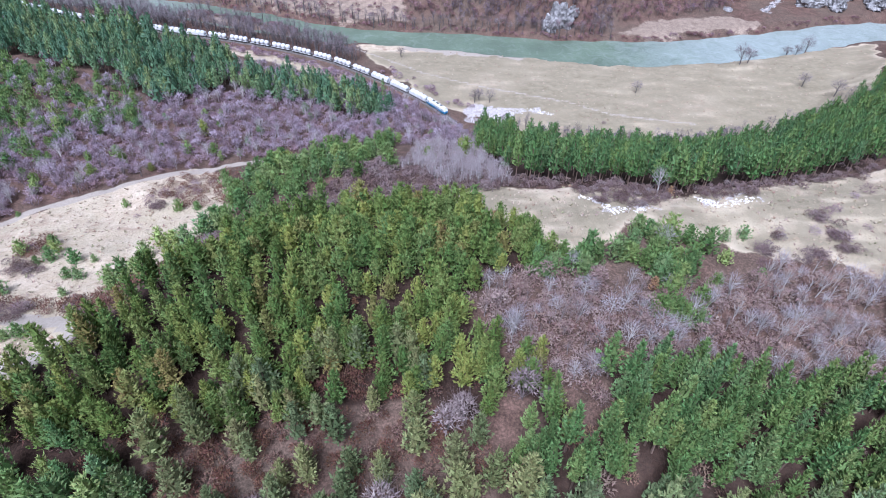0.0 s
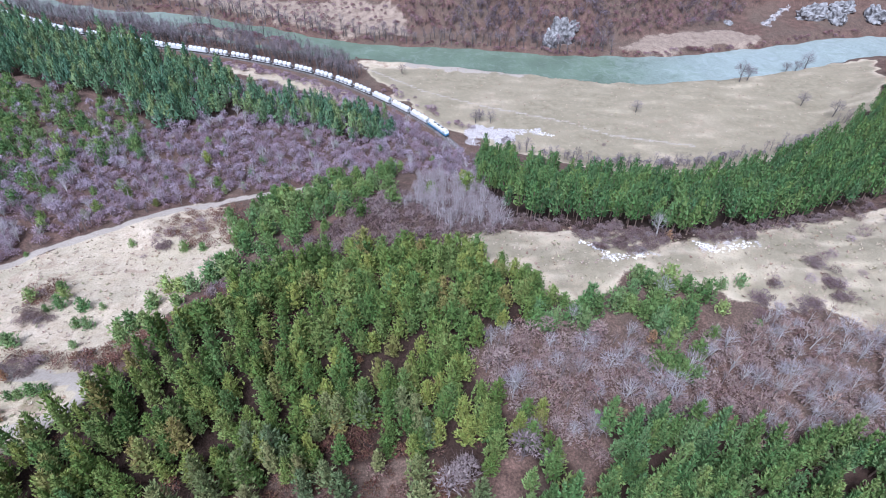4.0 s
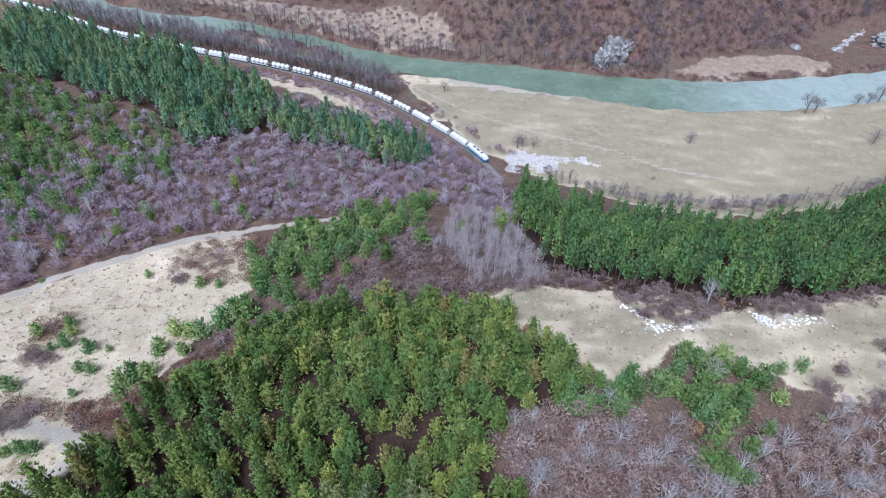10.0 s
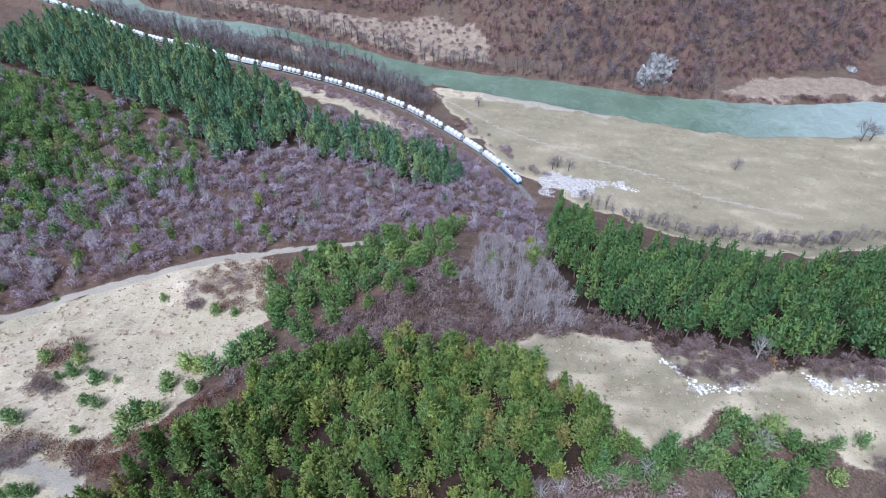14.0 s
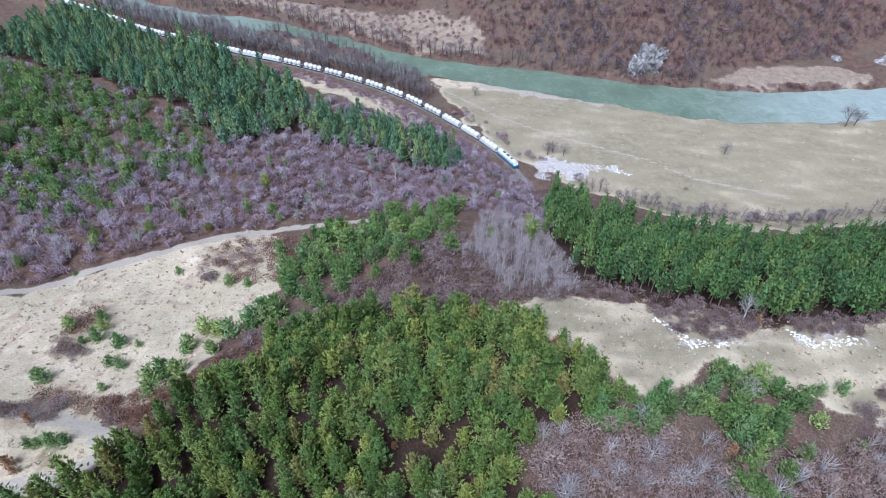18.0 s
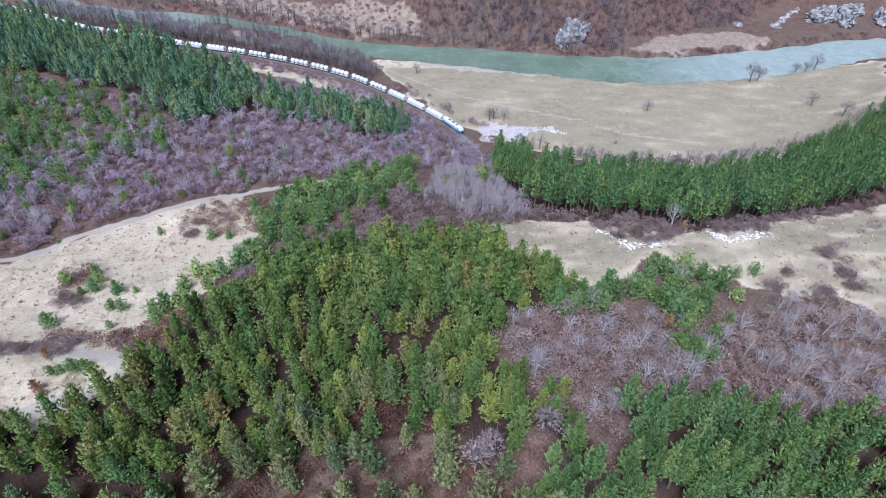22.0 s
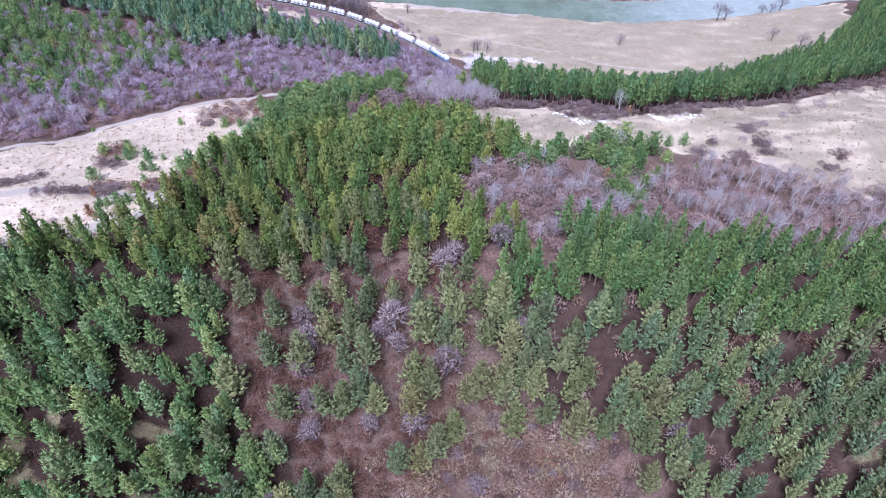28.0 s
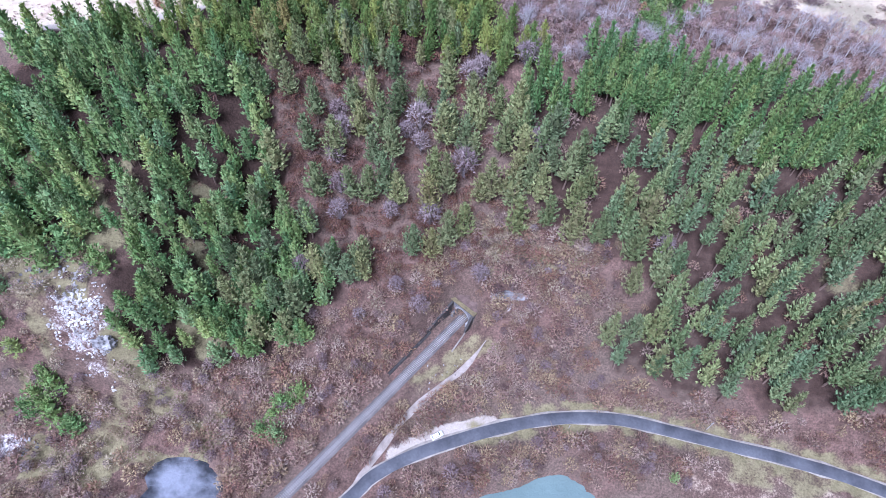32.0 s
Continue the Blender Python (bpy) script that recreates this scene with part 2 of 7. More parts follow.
M = dict(
    ground=ground_material(),
    river=water_material("river_water", (0.125, 0.16, 0.115), pale=(0.42, 0.46, 0.45)),
    pond=water_material("pond_water", (0.17, 0.175, 0.2), 0.5, 0.2, 0.12),
    shallow=water_material("shallow_water", (0.12, 0.16, 0.15), 0.5),
    needles=leafy("pine_needles", [(0.0, (0.0975, 0.154, 0.0426)), (0.2, (0.173, 0.229, 0.0561)), (0.4, (0.128, 0.201, 0.0583)), (0.6, (0.312, 0.335, 0.0829)), (0.75, (0.139, 0.212, 0.0695)), (0.9, (0.245, 0.29, 0.0874)), (1.0, (0.289, 0.24, 0.084))], light=0.1),
    dark_needles=leafy("dark_pine_needles", [(0.0, (0.0984, 0.188, 0.107)), (0.3, (0.155, 0.246, 0.122)), (0.5, (0.114, 0.21, 0.122)), (0.7, (0.234, 0.309, 0.132)), (0.85, (0.254, 0.309, 0.127)), (1.0, (0.119, 0.219, 0.137))], light=0.1),
    green_needles=leafy("fresh_pine_needles", [(0.0, (0.141, 0.222, 0.0838)), (0.3, (0.238, 0.319, 0.104)), (0.5, (0.166, 0.274, 0.104)), (0.7, (0.365, 0.424, 0.144)), (0.85, (0.199, 0.307, 0.141)), (1.0, (0.291, 0.352, 0.141))], light=0.1),
    clump_needles=leafy("clump_needles", [(0.0, (0.105, 0.175, 0.0609)), (0.3, (0.179, 0.252, 0.0752)), (0.5, (0.125, 0.216, 0.0752)), (0.7, (0.273, 0.335, 0.106)), (0.85, (0.149, 0.242, 0.102)), (1.0, (0.218, 0.278, 0.102))], light=0.1),
    belt_needles=leafy("belt_pine_needles", [(0.0, (0.0798, 0.146, 0.0552)), (0.3, (0.125, 0.207, 0.0633)), (0.5, (0.0969, 0.168, 0.0667)), (0.75, (0.182, 0.258, 0.0747)), (1.0, (0.103, 0.179, 0.0759))], light=0.1),
    blue_needles=leafy("blue_pine_needles", [(0.0, (0.121, 0.175, 0.0783)), (0.25, (0.231, 0.273, 0.109)), (0.45, (0.152, 0.214, 0.102)), (0.65, (0.319, 0.349, 0.143)), (0.8, (0.174, 0.241, 0.122)), (1.0, (0.262, 0.259, 0.109))], light=0.1),
    gully_needles=leafy("gully_needles", [(0.0, (0.113, 0.15, 0.0665)), (0.25, (0.217, 0.235, 0.0915)), (0.45, (0.142, 0.184, 0.0872)), (0.65, (0.299, 0.299, 0.121)), (0.8, (0.164, 0.209, 0.102)), (1.0, (0.245, 0.224, 0.0915))], light=0.1),
    bark=plain("pine_bark", (0.16, 0.1, 0.075), (0.24, 0.17, 0.13), 0.9, 2.0, 9.0),
    twigs=leafy("bare_twigs", [(0.0, (0.3, 0.233, 0.279)), (0.25, (0.412, 0.337, 0.399)), (0.5, (0.235, 0.163, 0.188)), (0.75, (0.49, 0.407, 0.473)), (1.0, (0.334, 0.253, 0.295))], 0.85, 0.12, 0.12, 2.5, 0.7),
    thicket_twigs=leafy("thicket_twigs", [(0.0, (0.305, 0.198, 0.164)), (0.25, (0.416, 0.288, 0.235)), (0.5, (0.236, 0.139, 0.111)), (0.75, (0.494, 0.347, 0.279)), (1.0, (0.338, 0.215, 0.175))], 0.85, 0.12, 0.12, 2.5, 0.7),
    brush_twigs=leafy("brush_twigs", [(0.0, (0.251, 0.169, 0.193)), (0.3, (0.337, 0.244, 0.285)), (0.5, (0.203, 0.124, 0.133)), (0.75, (0.374, 0.284, 0.327)), (1.0, (0.271, 0.174, 0.188))], 0.85, 0.12, 0.12, 2.5, 0.7),
    hill_grey_twigs=leafy("hill_grey_twigs", [(0.0, (0.134, 0.096, 0.11)), (0.3, (0.18, 0.14, 0.162)), (0.5, (0.108, 0.0708, 0.0756)), (0.75, (0.2, 0.162, 0.186)), (1.0, (0.145, 0.099, 0.107))], 0.85, 0.12, 0.12, 2.5, 0.7),
    east_twigs=leafy("pinkish_twigs", [(0.0, (0.278, 0.189, 0.164)), (0.3, (0.35, 0.259, 0.23)), (0.5, (0.228, 0.139, 0.115)), (0.75, (0.371, 0.284, 0.257)), (1.0, (0.292, 0.192, 0.164))], 0.85, 0.12, 0.12, 2.5, 0.7),
    gully_twigs=leafy("red_brown_twigs", [(0.0, (0.175, 0.0803, 0.0548)), (0.2, (0.222, 0.125, 0.0881)), (0.4, (0.111, 0.0514, 0.0335)), (0.55, (0.206, 0.103, 0.0669)), (0.7, (0.238, 0.154, 0.122)), (0.85, (0.127, 0.0624, 0.0426)), (1.0, (0.191, 0.0952, 0.0639))], 0.85, 0.12, 0.16, 1.2, 0.6),
    hollow_twigs=leafy("hollow_twigs", [(0.0, (0.178, 0.119, 0.112)), (0.25, (0.246, 0.178, 0.174)), (0.5, (0.119, 0.0723, 0.0622)), (0.75, (0.212, 0.145, 0.124)), (1.0, (0.255, 0.2, 0.195))], 0.85, 0.12, 0.16, 1.2, 0.6),
    tan_twigs=leafy("tan_twigs", [(0.0, (0.291, 0.224, 0.14)), (0.3, (0.361, 0.292, 0.198)), (0.55, (0.215, 0.15, 0.0918)), (0.8, (0.309, 0.232, 0.168)), (1.0, (0.266, 0.189, 0.117))], 0.85, 0.12, 0.16, 1.2, 0.6),
    grey_twigs=leafy("mauve_grey_twigs", [(0.0, (0.294, 0.228, 0.225)), (0.5, (0.245, 0.181, 0.173)), (1.0, (0.352, 0.28, 0.267))], 0.85, 0.12, 0.16, 1.2, 0.6),
    pale_twigs=leafy("pale_twigs", [(0.0, (0.42, 0.37, 0.39)), (0.5, (0.35, 0.3, 0.32)), (1.0, (0.54, 0.5, 0.52))], 0.85, 0.12, 0.12, 2.5, 0.7),
    birch_twigs=leafy("birch_twigs", [(0.0, (0.43, 0.365, 0.37)), (0.5, (0.35, 0.28, 0.28)), (1.0, (0.5, 0.44, 0.45))], 0.85, 0.12, 0.12, 2.5, 0.7),
    red_twigs=leafy("reddish_twigs", [(0.0, (0.243, 0.142, 0.105)), (0.15, (0.331, 0.229, 0.175)), (0.3, (0.144, 0.0764, 0.0542)), (0.45, (0.287, 0.164, 0.105)), (0.6, (0.364, 0.273, 0.218)), (0.75, (0.166, 0.0983, 0.0743)), (0.88, (0.375, 0.273, 0.157)), (1.0, (0.221, 0.126, 0.0874))], 0.85, 0.12, 0.16, 1.2, 0.6),
    dead_grass=leafy("dead_grass", [(0.0, (0.36, 0.27, 0.2)), (0.35, (0.46, 0.37, 0.29)), (0.6, (0.3, 0.19, 0.14)), (0.8, (0.26, 0.24, 0.14)), (1.0, (0.4, 0.31, 0.24))], 0.9, 0.1, 0.3),
    hill_twigs=leafy("hill_twigs", [(0.0, (0.22, 0.106, 0.112)), (0.25, (0.261, 0.15, 0.161)), (0.5, (0.149, 0.0715, 0.0753)), (0.75, (0.278, 0.185, 0.204)), (1.0, (0.243, 0.109, 0.108))], 0.85, 0.12, 0.12, 2.5, 0.7),
    river_twigs=leafy("river_twigs", [(0.0, (0.16, 0.125, 0.125)), (0.5, (0.23, 0.19, 0.2)), (1.0, (0.28, 0.235, 0.245))], 0.85, 0.0, 0.35),
    dark_bark=plain("dark_bark", (0.1, 0.085, 0.08), (0.17, 0.15, 0.145), 0.9, 1.5, 8.0),
    chalk=plain("chalk_stone", (0.72, 0.665, 0.625), (0.88, 0.84, 0.81), 0.9, 0.4, 2.2, relief=0.1),
    scree=plain("scree_stone", (0.26, 0.235, 0.215), (0.66, 0.62, 0.59), 0.9, 0.3, 1.6, relief=0.1),
    dry_leaves=leafy("dry_leaves", [(0.0, (0.36, 0.2, 0.11)), (1.0, (0.42, 0.27, 0.16))], 0.8, 0.2, 0.3),
    birch_bark=plain("birch_bark", (0.42, 0.375, 0.36), (0.56, 0.52, 0.5), 0.85, 1.5, 8.0),
    pale_bark=plain("pale_bark", (0.42, 0.38, 0.36), (0.58, 0.54, 0.51), 0.85, 1.5, 8.0),
    grey_bark=plain("grey_bark", (0.2, 0.16, 0.15), (0.29, 0.25, 0.24), 0.9, 1.5, 8.0),
    limestone=plain("limestone", (0.1, 0.09, 0.088), (0.42, 0.4, 0.39), 0.9, 0.28, 1.6, relief=0.3),
    portal_stone=plain("portal_stone", (0.1, 0.095, 0.095), (0.26, 0.25, 0.245), 0.92, 0.8, 3.0, relief=0.1),
    masonry=plain("masonry", (0.035, 0.03, 0.027), (0.085, 0.075, 0.068), 0.92, 0.6, 4.0, relief=0.06),
    moss_stone=plain("mossy_masonry", (0.12, 0.095, 0.05), (0.22, 0.18, 0.09), 0.95, 0.6, 4.0, relief=0.06),
    earth=plain("earth", (0.09, 0.058, 0.046), (0.17, 0.115, 0.095), 0.95, 0.5, 3.0, relief=0.1),
    ballast=plain("ballast", (0.09, 0.079, 0.073), (0.165, 0.144, 0.133), 0.95, 0.3, 5.0, relief=0.08),
    sleeper=plain("concrete_sleeper", (0.28, 0.255, 0.24), (0.4, 0.37, 0.35), 0.9, 2.0, 12.0),
    rail=plain("rusty_rail", (0.1, 0.075, 0.06), (0.18, 0.14, 0.12), 0.5, 2.0, 20.0, 0.7),
    asphalt=plain("asphalt", (0.055, 0.055, 0.064), (0.12, 0.12, 0.132), 0.7, 0.12, 1.2, relief=0.01),
    verge=plain("gravel_verge", (0.2, 0.17, 0.14), (0.34, 0.3, 0.255), 0.95, 0.3, 4.0, relief=0.05),
    path_dirt=plain("path_dirt", (0.25, 0.205, 0.17), (0.36, 0.305, 0.26), 0.95, 0.4, 4.0, relief=0.05),
    white=plain("white_paint", (0.72, 0.72, 0.72), (0.82, 0.82, 0.81), 0.45, 0.8, 6.0, relief=0, spread=0.1),
    tank=plain("tank_paint", (0.7, 0.7, 0.71), (0.84, 0.84, 0.84), 0.5, 0.5, 4.0, relief=0, spread=0.2),
    blue=plain("blue_paint", (0.03, 0.2, 0.42), (0.05, 0.27, 0.5), 0.45, 0.5, 5.0, relief=0, spread=0.1),
    steel=plain("dirty_steel", (0.07, 0.065, 0.06), (0.13, 0.12, 0.115), 0.7, 1.0, 8.0, 0.3),
    grey_paint=plain("grey_paint", (0.36, 0.37, 0.38), (0.5, 0.5, 0.5), 0.6, 0.6, 6.0, relief=0),
    glass=plain("dark_glass", (0.015, 0.018, 0.02), (0.03, 0.034, 0.04), 0.08, 1.0, 3.0, relief=0),
    rubber=plain("rubber", (0.02, 0.02, 0.02), (0.035, 0.035, 0.035), 0.85, 3.0, 20.0, relief=0),
    wood=plain("weathered_wood", (0.25, 0.21, 0.17), (0.36, 0.31, 0.26), 0.9, 1.0, 10.0),
)


# ---- landform ----
# lines that run from west to east over the land, south to north: y and z at each XK
XK = [-320, -200, -120, -90, -60, -20, 10, 50, 90, 140, 220, 320]
LINES = [
    ([-3200] * 12, [240] * 12),
    ([-420] * 12, [90] * 12),
    ([-130] * 12, [10] * 12),
    ([-90, -82, -68, -64, -62, -56, -48, -36, -34, -44, -58, -78], [3] * 12),
    ([-58, -48, -38, -36, -28, -12, 8, -6, -5, -12, -23, -28], [8, 8, 6, 5, 9, 10, 11, 7, 7.5, 8, 9, 10]),
    ([-18, -18, -20, -13, 7, 29, 32, 30, 35, 40, 42, 47], [50, 50, 48, 46, 32, 36, 36, 40, 40, 42, 42, 44]),
    ([42, 42, 40, 42, 60, 62, 68, 66, 77, 78, 82, 92], [73, 73, 73, 72, 68, 61, 62, 68, 65, 63, 62, 62]),
    ([95, 95, 93, 93, 112, 117, 118, 111, 113, 118, 128, 143], [70, 70, 74, 77, 82, 83, 79, 72, 69, 69, 69, 70]),
    ([165, 160, 166, 166, 162, 156, 152, 151, 156, 158, 168, 188], [52, 50, 54, 55, 61, 69, 72, 74, 72, 72, 71, 70]),
    ([180, 175, 184, 196, 214, 200, 180, 170, 170, 178, 212, 265], [50, 50, 52, 50, 46, 54, 65, 70, 70, 68, 63, 55]),
    ([300, 305, 305, 296, 282, 258, 236, 232, 232, 238, 278, 350], [37, 34, 29, 26, 25, 28, 36, 37, 36, 36, 33, 30]),
    ([440, 402, 382, 372, 352, 328, 306, 304, 300, 298, 326, 430], [12, 12, 11.5, 11.5, 11, 11, 9, 8, 7, 7, 7, 7]),
    ([490, 462, 440, 432, 415, 410, 408, 402, 394, 392, 408, 440], [3.5] * 12),
    ([560, 545, 520, 505, 480, 460, 458, 452, 456, 460, 505, 520], [9, 8, 7, 7, 6, 5, 5, 4, 4, 4, 5, 6]),
    ([800, 780, 740, 720, 690, 665, 660, 655, 660, 670, 720, 760], [110, 120, 130, 135, 140, 140, 140, 140, 140, 135, 130, 130]),
    ([1300] * 12, [230] * 12),
    ([3400] * 12, [300] * 12),
]
# ways and waters: x, y, height or half width
PORTAL = Vector((11.5, 18.5, 11.0))
RAIL_NEAR = [(-125, -184, 10.6), (-33.3, -50, 11), (11.5, 18.5, 11), (14.8, 23.5, 11)]
RAIL_FAR = [(-520, 540, 11), (-400, 487, 11), (-314, 452, 11), (-273, 434, 11), (-236, 424.5, 11), (-196, 413.5, 11), (-151, 403.5, 11), (-109, 391, 11),
            (-73, 375.5, 11), (-49.4, 360, 11), (-27, 342.7, 11), (-9.4, 326.6, 11), (4.7, 310, 11), (12, 298, 11)]
ROAD = [(-90, -148, 5), (-43, -82, 5), (-15, -46.2, 5.2), (-8.8, -38.1, 5.2), (3.9, -29, 5.3), (22.9, -19.5, 5.5), (39.1, -13.1, 5.5), (52, -9.7, 5.5), (68.7, -7.9, 5.6), (87, -9.4, 5.7),
        (105, -11.3, 5.8), (122.5, -13.1, 5.9), (150.4, -18.4, 6), (225, -40, 7), (400, -90, 9)]
RIVER = [(-700, 690, 16), (-420, 560, 14), (-310, 491, 14), (-260, 480, 13.5), (-228, 481, 14), (-195, 480, 10), (-165, 471, 9), (-141, 465, 8.5), (-107, 453, 8), (-71, 437, 13), (-24, 432.5, 14), (22, 429, 16.5), (75, 421.5, 17.5),
         (115, 418.5, 21), (150, 419, 20), (203, 429, 20), (260, 445, 18), (300, 460, 17), (345, 470, 16), (450, 480, 15), (800, 520, 15)]
BACKWATER = [(-68, 424, 5), (-110, 430, 4.5), (-160, 444, 4), (-205, 460, 4), (-250, 484, 4)]
NEAR_RIVER = [(-500, -190, 14), (-140, -115, 14), (-40, -90, 14), (25, -56, 15), (50, -44.5, 15.5), (75, -54, 15), (140, -75, 14), (400, -170, 14)]


def to_line(px, py, pts):
    """The distance of each place from a line of (x, y, value), and the value at its nearest point."""
    best, val = np.full(np.shape(px), 1e9), np.zeros(np.shape(px))
    for (x0, y0, v0), (x1, y1, v1) in zip(pts, pts[1:]):
        dx, dy = x1 - x0, y1 - y0
        k = np.clip(((px - x0) * dx + (py - y0) * dy) / (dx * dx + dy * dy), 0, 1)
        d = np.hypot(px - x0 - k * dx, py - y0 - k * dy)
        near = d < best
        best, val = np.where(near, d, best), np.where(near, v0 + k * (v1 - v0), val)
    return best, val


def ease(v):
    v = np.clip(v, 0, 1)
    return v * v * (3 - 2 * v)


def inside(px, py, poly):
    """Whether each place lies in a polygon."""
    hit = np.zeros(np.shape(px), bool)
    for (x0, y0), (x1, y1) in zip(poly, poly[1:] + poly[:1]):
        if y0 != y1:
            hit ^= ((y0 > py) != (y1 > py)) & (px < (x1 - x0) * (py - y0) / (y1 - y0) + x0)
    return hit


STEP = 2.5
_far = np.cumsum(8 * 1.35 ** np.arange(16))
AX = np.concatenate([-400 - _far[::-1], np.arange(-400, 400.1, STEP), 400 + _far])
AY = np.concatenate([-150 - _far[::-1], np.arange(-150, 640.1, STEP), 640 + _far])
GX, GY = np.meshgrid(AX, AY, indexing="ij")


def blur(a, n):
    for _ in range(n):
        for ax in (0, 1):
            p = np.concatenate([a.take([0], ax), a, a.take([-1], ax)], ax)
            m = a.shape[ax]
            a = (p.take(range(m), ax) + 2 * p.take(range(1, m + 1), ax) + p.take(range(2, m + 2), ax)) / 4
    return a


def lumps(x, y, size, seed):
    """Soft lumps from -1 to 1, of about that size."""
    r = np.random.RandomState(seed)
    s = np.zeros(np.shape(x))
    for _ in range(9):
        a, p, f = r.uniform(0, 6.283), r.uniform(0, 6.283), r.uniform(0.6, 1.7) * 6.283 / size
        s = s + np.sin((x * math.cos(a) + y * math.sin(a)) * f + p + 1.3 * np.sin((y * math.cos(a) - x * math.sin(a)) * f * 0.6 + p))
    return s / 4


def land():
    ys = np.array([np.interp(AX, XK, l[0]) for l in LINES])
    zs = np.array([np.interp(AX, XK, l[1]) for l in LINES])
    z = np.array([np.interp(AY, ys[:, i], zs[:, i]) for i in range(len(AX))])
    z = blur(z, 6)
    z += lumps(GX, GY, 60, 3) * 1.2 * ease((z - 9) / 20) + lumps(GX, GY, 17, 4) * (0.12 + 0.4 * ease((z - 9) / 15))
    z += 6 * lumps(GX, GY, 110, 8) * ease((z - 12) / 40) * ease((GY - 440) / 60)
    for line, flat, side in ((ROAD, 4.2, 7), (RAIL_FAR, 3.6, 8)):
        d, v = to_line(GX, GY, line)
        k = 1 - ease((d - flat) / side)
        z = z * (1 - k) + (v - (0.55 if line is RAIL_FAR else 0.12)) * k
    # the cutting before the tunnel
    d, v = to_line(GX, GY, RAIL_NEAR)
    far = (GX - PORTAL.x) * 0.547 + (GY - PORTAL.y) * 0.837
    k = np.where(far < 0.5, 1 - ease((d - 4.0) / 6), 1 - ease((d - 3.2) / 1.2)) * (far < 4.6)
    z = z * (1 - k) + (v - 0.55) * k
    d, _ = to_line(GX, GY, [(-70, -50, 0), (-64, -51, 0)])
    k = 1 - ease((d - 7 + lumps(GX, GY, 12, 5)) / 6)
    z = z * (1 - k) + 2.2 * k
    for line in (RIVER, BACKWATER, NEAR_RIVER):
        d, w = to_line(GX, GY, line)
        d = d + lumps(GX, GY, 34, 6) * 1.6
        k = 1 - ease((d - w + 1.5) / 6)
        z = z * (1 - k) + np.minimum(z, -1.2) * k
    return z


GZ = land()


def ground(x, y):
    """The height of the ground at each place."""
    x, y = np.asarray(x, float), np.asarray(y, float)
    i = np.clip(np.searchsorted(AX, x) - 1, 0, len(AX) - 2)
    j = np.clip(np.searchsorted(AY, y) - 1, 0, len(AY) - 2)
    u, v = (x - AX[i]) / (AX[i + 1] - AX[i]), (y - AY[j]) / (AY[j + 1] - AY[j])
    return GZ[i, j] * (1 - u) * (1 - v) + GZ[i + 1, j] * u * (1 - v) + GZ[i, j + 1] * (1 - u) * v + GZ[i + 1, j + 1] * u * v


# ---- mesh helpers ----
def np_mesh(name, verts, tris=None, quads=None, mats=(), mat_index=None, tone=None, smooth=False):
    """A mesh from arrays of corners, triangles and quads; tone: a number a corner for leafy()."""
    me = bpy.data.meshes.new(name)
    verts = np.asarray(verts, np.float32)
    tris = np.zeros((0, 3), np.int32) if tris is None else np.asarray(tris, np.int32).reshape(-1, 3)
    quads = np.zeros((0, 4), np.int32) if quads is None else np.asarray(quads, np.int32).reshape(-1, 4)
    me.vertices.add(len(verts))
    me.vertices.foreach_set("co", verts.ravel())
    nt, nq = len(tris), len(quads)
    me.loops.add(3 * nt + 4 * nq)
    me.loops.foreach_set("vertex_index", np.concatenate([tris.ravel(), quads.ravel()]).astype(np.int32))
    me.polygons.add(nt + nq)
    me.polygons.foreach_set("loop_start", np.concatenate([np.arange(nt) * 3, 3 * nt + np.arange(nq) * 4]).astype(np.int32))
    for m in mats:
        me.materials.append(m)
    if mat_index is not None:
        me.polygons.foreach_set("material_index", np.asarray(mat_index, np.int32))
    if tone is not None:
        me.attributes.new("tone", "FLOAT", "POINT").data.foreach_set("value", np.asarray(tone, np.float32))
    me.update(calc_edges=True)
    me.polygons.foreach_set("use_smooth", np.full(nt + nq, smooth, bool))
    return me


def part(name, bm, material, parent=None, label="", smooth=False):
    """Links a bmesh as one mesh object, under a thing or a part."""
    me = bpy.data.meshes.new(name)
    if smooth:
        for f in bm.faces:
            f.smooth = True
    bm.to_mesh(me)
    bm.free()
    me.materials.append(material)
    return piece(name, me, parent, label)


def piece(name, me, parent=None, label=""):
    ob = new(name, me)
    ob.parent = parent
    return tagged(ob, label=label)


def box(bm, cx, cy, cz, sx, sy, sz, bevel=0.0, taper=1.0, m=None):
    r = bmesh.ops.create_cube(bm, size=1)
    vs = r["verts"]
    for v in vs:
        k = taper if v.co.z > 0 else 1
        v.co = Vector((cx + v.co.x * sx * k, cy + v.co.y * sy * k, cz + v.co.z * sz))
    if bevel:
        es = list({e for v in vs for e in v.link_edges})
        vs = bmesh.ops.bevel(bm, geom=es, offset=bevel, segments=2, affect="EDGES", profile=0.6)["verts"]
    if m is not None:
        bmesh.ops.transform(bm, matrix=m, verts=vs)
    return vs


def rod(bm, a, b, r0, r1, n=8):
    """A tapered round bar from a to b."""
    a, b = Vector(a), Vector(b)
    q = (b - a).to_track_quat("Z", "Y").to_matrix().to_4x4()
    return bmesh.ops.create_cone(bm, cap_ends=True, segments=n, radius1=r0, radius2=r1, depth=(b - a).length, matrix=Matrix.Translation((a + b) / 2) @ q)["verts"]


def thing(name, m, label, category, group="", kind=""):
    e = new(name)
    e.empty_display_size = 0.5
    e.matrix_basis = m
    return tagged(e, label, category, group, kind)


